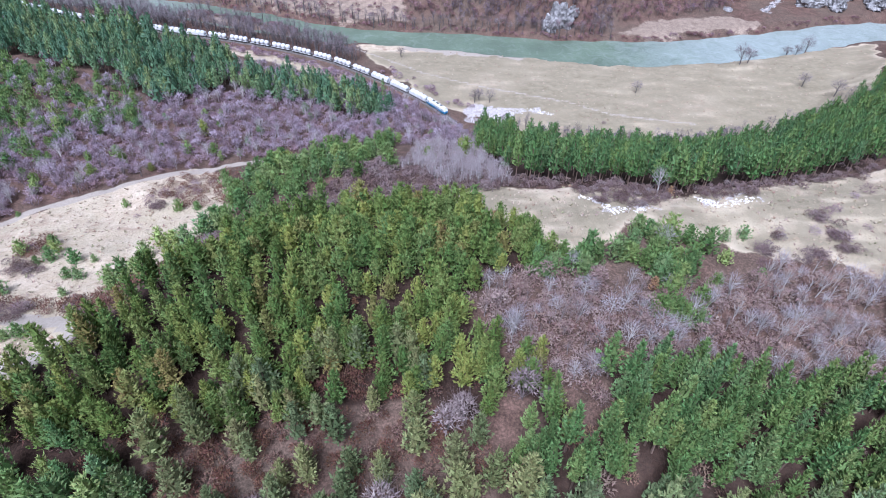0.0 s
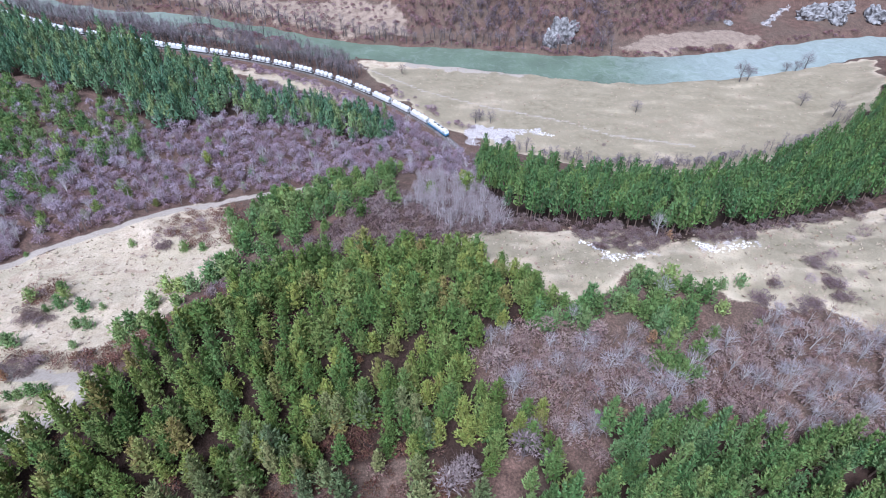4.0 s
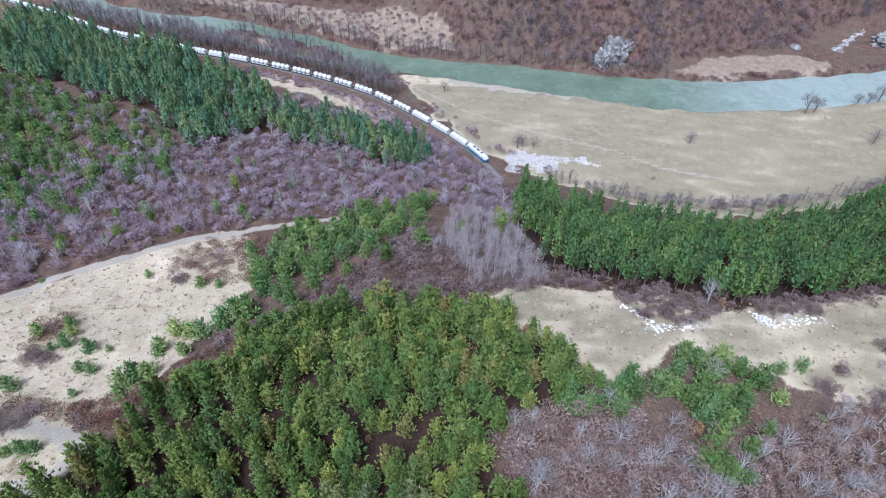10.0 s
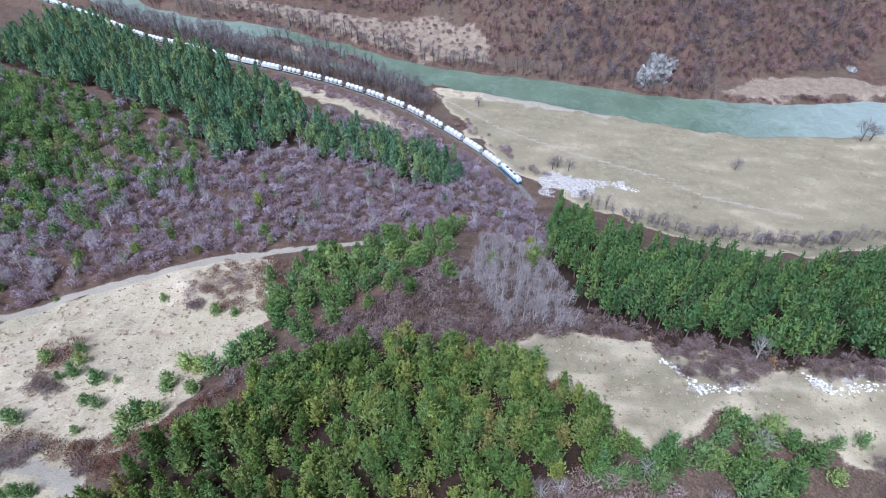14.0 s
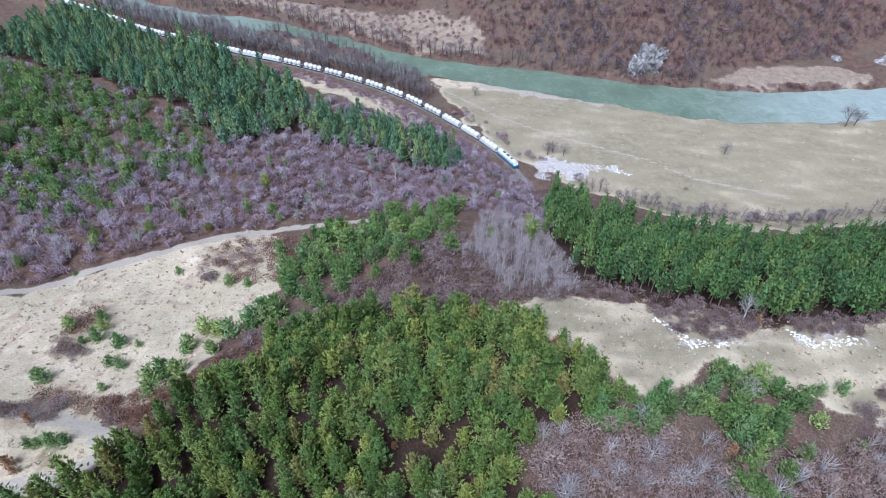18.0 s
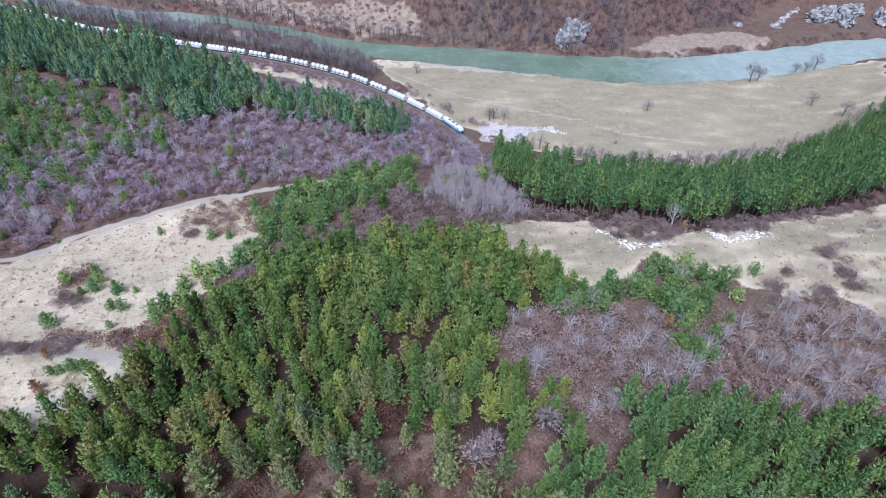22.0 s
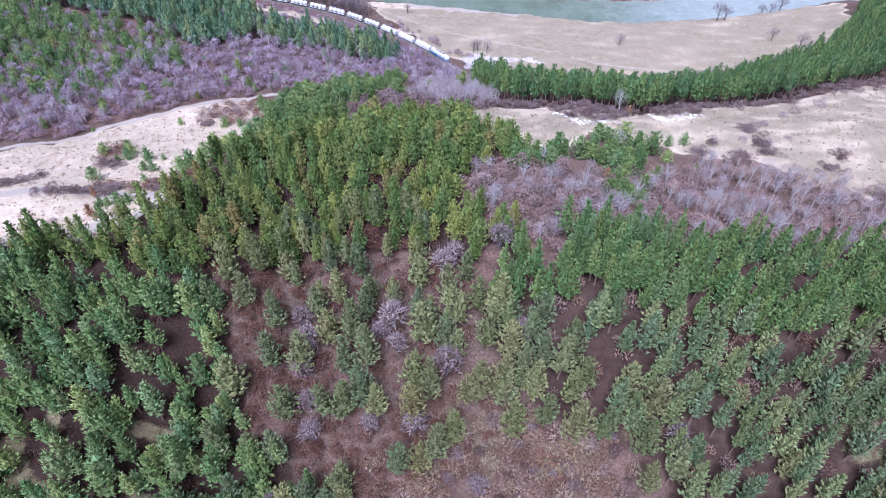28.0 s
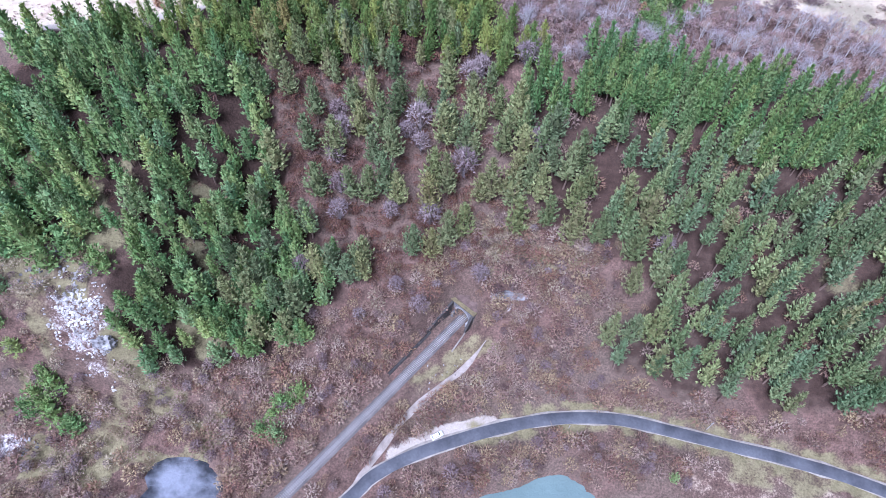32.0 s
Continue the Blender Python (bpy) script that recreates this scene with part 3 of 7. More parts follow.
def line_points(pts, step):
    """Even places along a line, with their headings: smoothed by a spline."""
    p = np.array(pts, float)
    q = []
    for i in range(len(p) - 1):
        a, b, c, d = p[max(i - 1, 0)], p[i], p[i + 1], p[min(i + 2, len(p) - 1)]
        for t in np.linspace(0, 1, 24, endpoint=False):
            q.append(0.5 * (2 * b + (c - a) * t + (2 * a - 5 * b + 4 * c - d) * t * t + (3 * b - a - 3 * c + d) * t ** 3))
    q = np.array(q + [p[-1]])
    s = np.concatenate([[0], np.cumsum(np.hypot(*np.diff(q[:, :2], axis=0).T))])
    at = np.arange(0, s[-1], step)
    out = np.array([np.interp(at, s, q[:, i]) for i in range(3)]).T
    d = np.gradient(out[:, :2], axis=0)
    return out, np.arctan2(d[:, 1], d[:, 0])


def ribbon(name, pts, profile, material, step=2.0, drape=None, wobble=0.0, taper=0.0):
    """A strip along a line; profile: (offset to the left, height) across it; drape: height above the ground instead."""
    p, h = line_points(pts, step)
    k = len(profile)
    wob = 1 + wobble * lumps(p[:, 0], p[:, 1], 14, 2)
    if taper:
        wob = wob * (0.15 + 0.85 * ease(np.minimum(np.arange(len(p)), np.arange(len(p))[::-1]) * step / taper))
    vs = np.zeros((len(p), k, 3))
    for i, (o, z) in enumerate(profile):
        vs[:, i, 0], vs[:, i, 1] = p[:, 0] - np.sin(h) * o * wob, p[:, 1] + np.cos(h) * o * wob
        vs[:, i, 2] = p[:, 2] + z if drape is None else ground(vs[:, i, 0], vs[:, i, 1]) + drape + z
    a = (np.arange(len(p) - 1)[:, None] * k + np.arange(k - 1)).ravel()
    return np_mesh(name, vs.reshape(-1, 3), quads=np.stack([a, a + k, a + k + 1, a + 1], 1)[:, ::-1], mats=[material], smooth=True)


# ---- what grows where ----
PINE_HILL = [(-135, 42), (-150, 70), (-125, 76), (-98, 82), (-84, 92), (-76, 98), (-68, 117), (-56, 138), (-36, 153), (-14, 157), (6, 153), (29, 142), (35, 125), (26, 120), (14, 114), (4, 103), (8, 108), (15, 98), (27, 92), (36, 84), (31, 76), (24, 82), (18, 86), (10, 78), (0, 84),
             (-33, 78), (-57, 68), (-51, 52), (-42, 39), (-34, 26), (-28, 12), (-46, -2), (-61, -8), (-75, -9), (-84, -1), (-91, 1), (-104, 3), (-116, -4), (-150, -6)]
GULLY = [(-57, 68), (-51, 52), (-42, 39), (-34, 26), (-19, 14), (-10, 20), (-19, 27), (-25, 44), (-29, 57), (-33, 78)]
GULLY_EAST = [(-33, 78), (0, 84), (10, 80), (16, 74), (13, 58), (10, 44), (3, 33), (-10, 22), (-19, 27), (-25, 44), (-29, 57)]
GULLY_HEAD = [(-60, 66), (-33, 80), (-20, 84), (0, 84), (6, 90), (-5, 94), (-25, 90), (-45, 80)]
GULLY_SIDE = [(-65, 72), (-57, 52), (-52, 40), (-47, 24), (-34, 28), (-39, 49), (-49, 73)]
PINE_EAST = [(10, 60), (20, 74), (28, 82), (36, 74), (45, 96), (64, 94), (82, 92), (104, 90), (135, 88), (165, 90), (165, 0), (160, -4), (143, 2), (118, -4), (100, 0), (84, -1), (76, 0), (62, 3), (57, 10), (70, 22), (60, 32), (51, 40), (33, 39), (22, 48)]
PINE_CLUMP = [(56, 136), (66, 147), (74, 146), (82, 140), (80, 130), (78, 118), (74, 111), (68, 106), (60, 104), (54, 108), (52, 113), (60, 117), (56, 124)]
PINE_STRIP = [(20, 286), (18, 258), (18, 227), (21, 205), (28, 181), (41, 175), (53, 170), (66, 169), (86, 168), (104, 169), (125, 177), (140, 186), (158, 193), (200, 213), (260, 262), (310, 310), (330, 425), (318, 418), (275, 354), (222, 304), (194, 285), (160, 259), (142, 253), (116, 248), (89, 246), (69, 252), (49, 256), (26, 278)]
MID_GREEN = [(-80, 186), (-72, 205), (-60, 218), (-38, 232), (-18, 246), (-17, 228), (-32, 192), (-46, 170), (-55, 152), (-71, 163)]
NW_PINES = [(-345, 462), (-316, 441), (-291, 428), (-253, 412), (-223, 405), (-184, 385), (-149, 372), (-125, 345), (-109, 316), (-116, 300), (-129, 282), (-134, 264), (-149, 281), (-176, 304), (-192, 316), (-206, 310), (-242, 334), (-260, 338), (-345, 360)]
NW_MIXED = [(-340, 350), (-246, 328), (-207, 308), (-175, 300), (-150, 276), (-140, 255), (-133, 232), (-158, 229), (-156, 203), (-182, 190), (-260, 195), (-340, 260)]
MID_PINES = [(-114, 330), (-110, 308), (-106, 292), (-67, 297), (-47, 284), (-24, 285), (-26, 312), (-62, 326), (-90, 326)]
BRUSH_NW = [(-260, 200), (-230, 150), (-158, 158), (-146, 169.5), (-124, 184.5), (-101, 200.5), (-80, 209.5), (-58, 219), (-38, 236), (-12, 246), (14, 222), (19, 218), (15, 270), (13, 296), (-26, 326), (-58, 346), (-110, 350), (-128, 330), (-106, 306), (-148, 268), (-203, 230), (-260, 235)]
BIRCHES = [(-14, 197), (-8, 240), (10, 230), (19, 205), (23, 178), (27, 168), (7, 165), (-2, 174)]
BRUSH_MID = [(-47, 166), (-34, 192), (-17, 225), (-10, 200), (0, 168), (-10, 160), (-30, 157)]
EAST_BARE = [(8, 108), (14, 114), (26, 120), (46, 122), (62, 119), (88, 125), (107, 129), (131, 122), (200, 112), (200, 92), (135, 89), (82, 93), (45, 97), (38, 82), (28, 93), (16, 99)]
SLOPE_S = [(-130, -40), (-112, -30), (-80, -28), (-66, -18), (-44, -2), (-19, 12), (2, 27), (22, 46), (33, 38), (51, 39), (60, 30), (66, 18), (55, 6), (62, 0), (118, -5), (118, -8), (60, -3), (40, -7), (20, -14), (4, -22), (-20, -48), (-40, -80), (-100, -100), (-130, -70)]
SOUTH_BANK = [(-40, -84), (-14, -48), (0, -36), (24, -25), (48, -15.5), (70, -14), (90, -14.5), (97, -17), (90, -25), (78, -27), (62, -30), (36, -33), (20, -42), (0, -55)]
NORTH_HILL = [(-340, 590), (-300, 552), (-200, 532), (-120, 514), (-70, 508), (-34, 488), (-28, 464), (40, 449), (120, 444), (130, 456), (160, 472), (215, 487), (260, 522), (330, 540), (370, 540), (370, 585), (-340, 600)]
RIVER_TREES = [(-260, 470), (-196, 421), (-151, 410), (-109, 397), (-75, 383), (-56, 372), (-54, 392), (-68, 410), (-110, 422), (-160, 436), (-205, 452)]
ROAD_EDGE = [(62, 3), (84, -1), (100, 0), (118, -4), (143, 2), (170, -6), (172, -16), (120, -8.5), (88, -4.5), (60, -4)]
SLOPE_TOP = [(-40, 28), (-19, 34), (1, 42), (20, 50), (34, 40), (30, 30), (12, 26), (-6, 20), (-20, 14), (-30, 20)]
PINE_SLOPE = [(-92, -6), (-90, -16), (-87, -25), (-82, -23), (-66, -17), (-46, -11), (-34, 0), (-40, 4), (-46, -2), (-61, -6), (-75, -7), (-84, 1)]
SLOPE_W = [(-132, -8), (-104, 0), (-88, -6), (-74, -20), (-61, -14), (-46, -6), (-28, 10), (-19, 14), (-28, 8), (-44, -4), (-66, -20), (-80, -30), (-132, -42)]
ISLAND_BRUSH = [(-200, 470), (-160, 450), (-110, 437), (-80, 428), (-82, 434), (-107, 442), (-165, 458), (-196, 474)]


# ---- ground, water, ways ----
MEADOW_W = [(-400, 60), (-250, 120), (-158, 152), (-146, 165), (-124, 181), (-101, 199), (-84, 204), (-76, 184), (-73, 155), (-78, 135), (-84, 114), (-92, 104), (-84, 94), (-98, 80), (-125, 76), (-200, 50)]
STRIP_N = [(-10, 157), (8, 162), (22, 170), (46, 169), (72, 167), (84, 169), (106, 171), (130, 176), (170, 190), (215, 210), (330, 260), (330, 150), (200, 118), (150, 116), (132, 124), (107, 133), (90, 138), (62, 144), (40, 130), (31, 143), (18, 149), (4, 155)]
FIELD = [(-62, 416), (-50, 399), (-8, 328), (17, 318), (45, 296), (72, 280), (90, 268), (135, 268), (198, 288), (247, 325), (300, 390), (320, 438), (255, 427), (207, 410), (147, 400), (110, 398), (72, 405), (32, 412), (-20, 419)]
MEADOW_N = [(-78, 453), (-20, 453), (-26, 468), (-36, 485), (-70, 506), (-140, 510), (-210, 520), (-270, 536), (-262, 507), (-206, 501), (-160, 482), (-107, 462)]
RAILSIDE = [(-152, 380), (-100, 356), (-62, 338), (-48, 350), (-73, 367), (-109, 382), (-150, 395)]
SPIT = [(122, 441), (155, 440), (200, 451), (245, 460), (252, 476), (215, 482), (160, 468), (138, 455)]
ISLAND = [(-200, 474), (-170, 452), (-140, 446), (-150, 458), (-180, 472)]
TRACK_W = [(-260, 118, 0), (-157.7, 156, 0), (-146, 167, 0), (-124, 182.5, 0), (-101.4, 199, 0), (-84, 208, 0), (-62, 217, 0), (-46, 222, 0)]
HAIRPIN = [(-300, 96, 0), (-160, 104, 0), (-117, 104, 0), (-105.5, 103.5, 0), (-94.6, 101, 0), (-87, 96, 0), (-88.5, 90.5, 0), (-97, 86.5, 0), (-110, 82, 0), (-180, 62, 0)]
FIELD_TRACK = [(-60, 408, 0), (-13, 371, 0), (31.6, 353, 0), (78.7, 339, 0), (103, 325, 0), (150, 316, 0)]
FOOTPATH = [(21, 9, 0), (14, -1, 0), (9, -6, 0), (4, -11.5, 0), (-1, -18, 0), (-5, -24.5, 0), (-8.5, -31, 0), (-12, -38, 0), (-16, -45, 0)]
STONE_BEDS = [((22, 322, 0), (34, 319, 0), 7.4), ((47, 161, 0), (56, 150.5, 0), 1.6), ((56, 150.5, 0), (67, 154, 0), 1.8), ((88, 163, 0), (92, 158, 0), 2), ((92, 158, 0), (106, 162, 0), 2.2),
              ((-100, -13, 0), (-98, -20, 0), 10.5), ((255, 490, 0), (285, 520, 0), 3.0), ((24, 19.5, 0), (33, 19.5, 0), 1.0), ((-125, -49, 0), (-118, -44, 0), 4), ((-114, -12, 0), (-112, -8, 0), 2.5), ((42, 324, 0), (54, 326, 0), 4.5), ((58, 325, 0), (66, 323, 0), 2.5), ((18, 311, 0), (24, 306, 0), 3)]


def build_ground():
    jx, jy = GX + 2.2 * lumps(GX, GY, 15, 11) + 3 * lumps(GX, GY, 40, 12), GY + 2.2 * lumps(GX, GY, 15, 13) + 3 * lumps(GX, GY, 40, 14)
    grass = np.zeros(GX.shape)
    for poly, k in ((MEADOW_W, 1), (STRIP_N, 1), (FIELD, 1), (RAILSIDE, 0.66), ([(86, -15), (104, -15), (150, -22), (200, -34), (200, -50), (92, -34)], 0.38)):
        grass = np.maximum(grass, k * inside(jx, jy, poly))
    grass = np.maximum(grass, 0.45 * (GY < -62))
    grass = blur(grass.astype(float), 1)
    for x, y, r in ((-110, -14, 3), (-104, -6, 3), (-182, 241, 9), (-178, 209, 8), (-200, 222, 10), (-135, 270, 6), (-214, 331, 8)):
        grass = np.maximum(grass, 0.5 * (1 - ease(np.hypot(jx - x, jy - y) / r - 0.4)))
    stone = np.zeros(GX.shape)
    for a, b, w in STONE_BEDS:
        stone = np.maximum(stone, (0.4 if w > 8 else 0.95 if w > 7 else 0.55) * (1 - ease((to_line(jx, jy, [a, b])[0] - w * 0.6 + (0.25 * w * lumps(GX, GY, 5, 33) if w > 7 else 0)) / (w * 0.9))))
    green = blur(inside(jx, jy, FIELD).astype(float), 2) * (0.6 + 0.08 * lumps(GX, GY, 90, 23) + 0.09 * lumps(GX * 0.3, GY, 16, 24)) * ease((418 - GY + 0.1 * GX) / 16)
    green = np.maximum(green, blur(inside(jx, jy, STRIP_N).astype(float), 2) * (0.55 + 0.1 * lumps(GX, GY, 45, 26) + 0.12 * lumps(GX * 0.4, GY, 9, 27)))
    for x, y, r in ((60, 132, 6), (130, 335, 30), (210, 350, 28)):
        green = np.maximum(green, 0.45 * (1 - ease(np.hypot(jx - x, jy - y) / r - 0.4)))
    # yellow-green grass by the road and the portal, ochre moss on the slopes
    d = to_line(GX, GY, ROAD)[0]
    moss = 0.62 * (1 - ease((d - 4.4) / 4.0)) * ease((GX - 5) / 20) * (0.9 + 0.35 * lumps(GX, GY, 11, 21))
    moss = np.maximum(moss, (0.52 + 0.1 * lumps(GX, GY, 5, 72)) * (1 - ease((to_line(jx, jy, [(3, -7, 0), (14, 5, 0), (20, 8, 0)])[0] - 2.5) / 4)))
    for x, y, r in ((129, 40, 9), (131, 33, 7), (133, 47, 6), (108, -18, 9), (126, -20, 10), (-97, -41, 9), (-91, -37, 6), (-104, -48, 9), (-109, -24, 8), (-112, -12, 9), (-98, -2, 6), (-90, -25, 5), (10, 40, 6), (18, 37, 6), (21, 32, 5), (29, 30, 6), (36, 27, 7), (46, 31, 6), (60, 40, 5), (-100, 95.5, 5), (-59, -10, 5), (-84, -33, 7), (-75, -29, 5)):
        moss = np.maximum(moss, 0.55 * (1 - ease(np.hypot(jx - x, jy - y) / r - 0.4)))
    moss = np.maximum(moss, 0.6 * ease((lumps(GX, GY, 26, 71) + 0.05) / 0.4) * (GY < 30) * (GY > -60) * (GX < -55))
    dirt = np.zeros(GX.shape)
    for line, w, k in ((TRACK_W, 1.2, 0.72), (HAIRPIN, 1.5, 1.0), (FIELD_TRACK, 0.6, 0.62), ([(-4, -30.5, 0), (9, -22.5, 0), (26, -15.5, 0)], 1.6, 0.8)):
        dirt = np.maximum(dirt, k * (1 - ease((to_line(GX + 0.6 * lumps(GX, GY, 9, 31), GY, line)[0] - w) / (1.6 if line is HAIRPIN else 2.4))))
    for line, k in ((RAIL_FAR, 0.2), (RAIL_NEAR, 0.25)):
        dirt = np.maximum(dirt, k * (1 - ease((to_line(GX, GY, line)[0] - 3.2) / 2.5)))
    bank = np.zeros(GX.shape)
    for poly, k in ((MEADOW_N, 0.62), (SPIT, 0.75), (ISLAND, 0.6)):
        bank = np.maximum(bank, k * blur(inside(jx, jy, poly).astype(float), 2))
    dirt = np.maximum(dirt, 0.7 * (1 - ease((to_line(jx, jy, [(-20, 412, 0), (60, 404, 0)])[0] - 3) / 6)))
    n0, n1 = GX.shape
    i = (np.arange(n0 - 1)[:, None] * n1 + np.arange(n1 - 1)).ravel()
    me = np_mesh("ground", np.stack([GX, GY, GZ], -1).reshape(-1, 3), quads=np.stack([i, i + n1, i + n1 + 1, i + 1], 1), mats=[M["ground"]], smooth=True)
    me.color_attributes.new("cover", "FLOAT_COLOR", "POINT").data.foreach_set("color", np.stack([grass, stone, green, dirt], -1).astype(np.float32).ravel())
    # pine woods: needle litter with the shade under the crowns painted in
    duff_shade = np.zeros(GX.shape)
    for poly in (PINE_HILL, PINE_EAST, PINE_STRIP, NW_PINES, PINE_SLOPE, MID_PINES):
        duff_shade = np.maximum(duff_shade, inside(jx, jy, poly))
    me.attributes.new("duff_shade", "FLOAT", "POINT").data.foreach_set("value", ((0.75 - 0.2 * inside(GX, GY, PINE_EAST) - 0.6 * inside(GX, GY, GULLY_SIDE)) * blur(duff_shade, 1)).astype(np.float32).ravel())
    me.attributes.new("moss", "FLOAT", "POINT").data.foreach_set("value", moss.astype(np.float32).ravel())
    me.attributes.new("bank", "FLOAT", "POINT").data.foreach_set("value", bank.astype(np.float32).ravel())
    return tagged(new("ground", me), "hilly ground of red-brown leaf litter and straw-coloured grass", "ground", kind="structure")


build_ground()
for name, line, lab in (("river", RIVER, "green river water with small ripples"), ("river_arm", BACKWATER, "narrow grey backwater beside the river"), ("near_river", NEAR_RIVER, "green river water below the road")):
    w = [(x, y, -0.06 if line is BACKWATER else 0) for x, y, _ in line]
    half = 8 if line is BACKWATER else max(v for _, _, v in line) + 12
    me = ribbon(name, w, [(half, 0), (half * 0.5, 0), (0, 0), (-half * 0.5, 0), (-half, 0)], M["shallow"] if line is NEAR_RIVER else M["river"], 6.0)
    # painted sky reflection: paler water colour to the east and far west
    xs = np.array([v.co.x for v in me.vertices])
    me.attributes.new("sky_sheen", "FLOAT", "POINT").data.foreach_set("value", np.maximum(0.62 * ease((xs - 90) / 130), 0.3 * ease((-170 - xs) / 60)).astype(np.float32))
    tagged(new("water_" + name, me), lab, "river", kind="structure")
bm = bmesh.new()
for k in range(40):
    a = k * 6.2832 / 40
    q = 1 + 0.13 * math.sin(3 * a + 0.6) + 0.09 * math.sin(5 * a + 1) + 0.07 * math.sin(9 * a)
    bm.verts.new((-67 + 13.5 * q * math.cos(a) + 3 * math.sin(a), -51 + 14 * q * math.sin(a), 3.25))
bm.faces.new(bm.verts)
tagged(part("water_pond", bm, M["pond"]), "dark still pond among bare brush", "pond", kind="structure")

tagged(new("road", ribbon("road", ROAD, [(1.6, 0.0), (1.5, 0.06), (-0.4, 0.1), (-2.3, 0.06), (-2.4, 0.0)], M["asphalt"])), "narrow curving asphalt road", "road", kind="structure")
tagged(new("road_shoulder", ribbon("road_shoulder", ROAD, [(2.7, -0.35), (2.1, -0.03), (1.6, 0.02), (-2.3, 0.02), (-2.55, -0.03), (-2.9, -0.35)], M["verge"], wobble=0.12)), "pale gravel shoulder along the road", "road shoulder", kind="structure")

tagged(new("footpath", ribbon("footpath", FOOTPATH, [(1.05, -0.14), (0.85, 0.0), (0, 0.03), (-0.85, 0.0), (-1.05, -0.14)], M["path_dirt"], 1.0, drape=0.1, wobble=0.3, taper=9.0)), "narrow pale dirt footpath between railway and road", "path", kind="structure")


# ---- railway ----
def sleeper_mesh():
    bm = bmesh.new()
    box(bm, 0, 0, 0, 0.26, 2.5, 0.2, taper=0.85)
    me = bpy.data.meshes.new("sleeper")
    bm.to_mesh(me)
    bm.free()
    me.materials.append(M["sleeper"])
    return me


def railway(line, label, near):
    top = thing("railway_track", Matrix.Identity(4), label, "railway track", kind="structure")
    piece("ballast", ribbon("ballast", line, [(2.1, -0.75), (1.5, -0.28), (-1.5, -0.28), (-2.1, -0.75)], M["ballast"]), top, "grey stone ballast bed")
    for o in (0.75, -0.75):
        piece("rail", ribbon("rail", line, [(o + 0.07, -0.18), (o + 0.035, 0.0), (o - 0.035, 0.0), (o - 0.07, -0.18)], M["rail"]), top)
    p, h = line_points(line, 0.62)
    me = sleeper_mesh()
    if near:
        keep = [i for i in range(len(p)) if p[i, 1] > -66]
        for i in keep:
            s = piece("sleeper", me, top)
            s.matrix_basis = pose(p[i, 0], p[i, 1], p[i, 2] - 0.24, 0, 0, math.degrees(h[i]))
        p, h = p[:keep[0]], h[:keep[0]]
    base = np.array([v.co[:] for v in me.vertices])
    faces = np.array([f.vertices[:] for f in me.polygons])
    c, s = np.cos(h)[:, None], np.sin(h)[:, None]
    v = np.stack([p[:, :1] + base[:, 0] * c - base[:, 1] * s, p[:, 1:2] + base[:, 0] * s + base[:, 1] * c, p[:, 2:3] - 0.24 + base[:, 2] + 0 * c], -1)
    f = faces[None] + (np.arange(len(p)) * len(base))[:, None, None]
    tagged(piece("sleepers", np_mesh("sleepers", v.reshape(-1, 3), quads=f.reshape(-1, 4), mats=[M["sleeper"]]), top), kind="stuff")


railway(RAIL_NEAR, "single railway track with concrete sleepers leaving the tunnel", True)
railway(RAIL_FAR, "single curved railway track along the river", False)


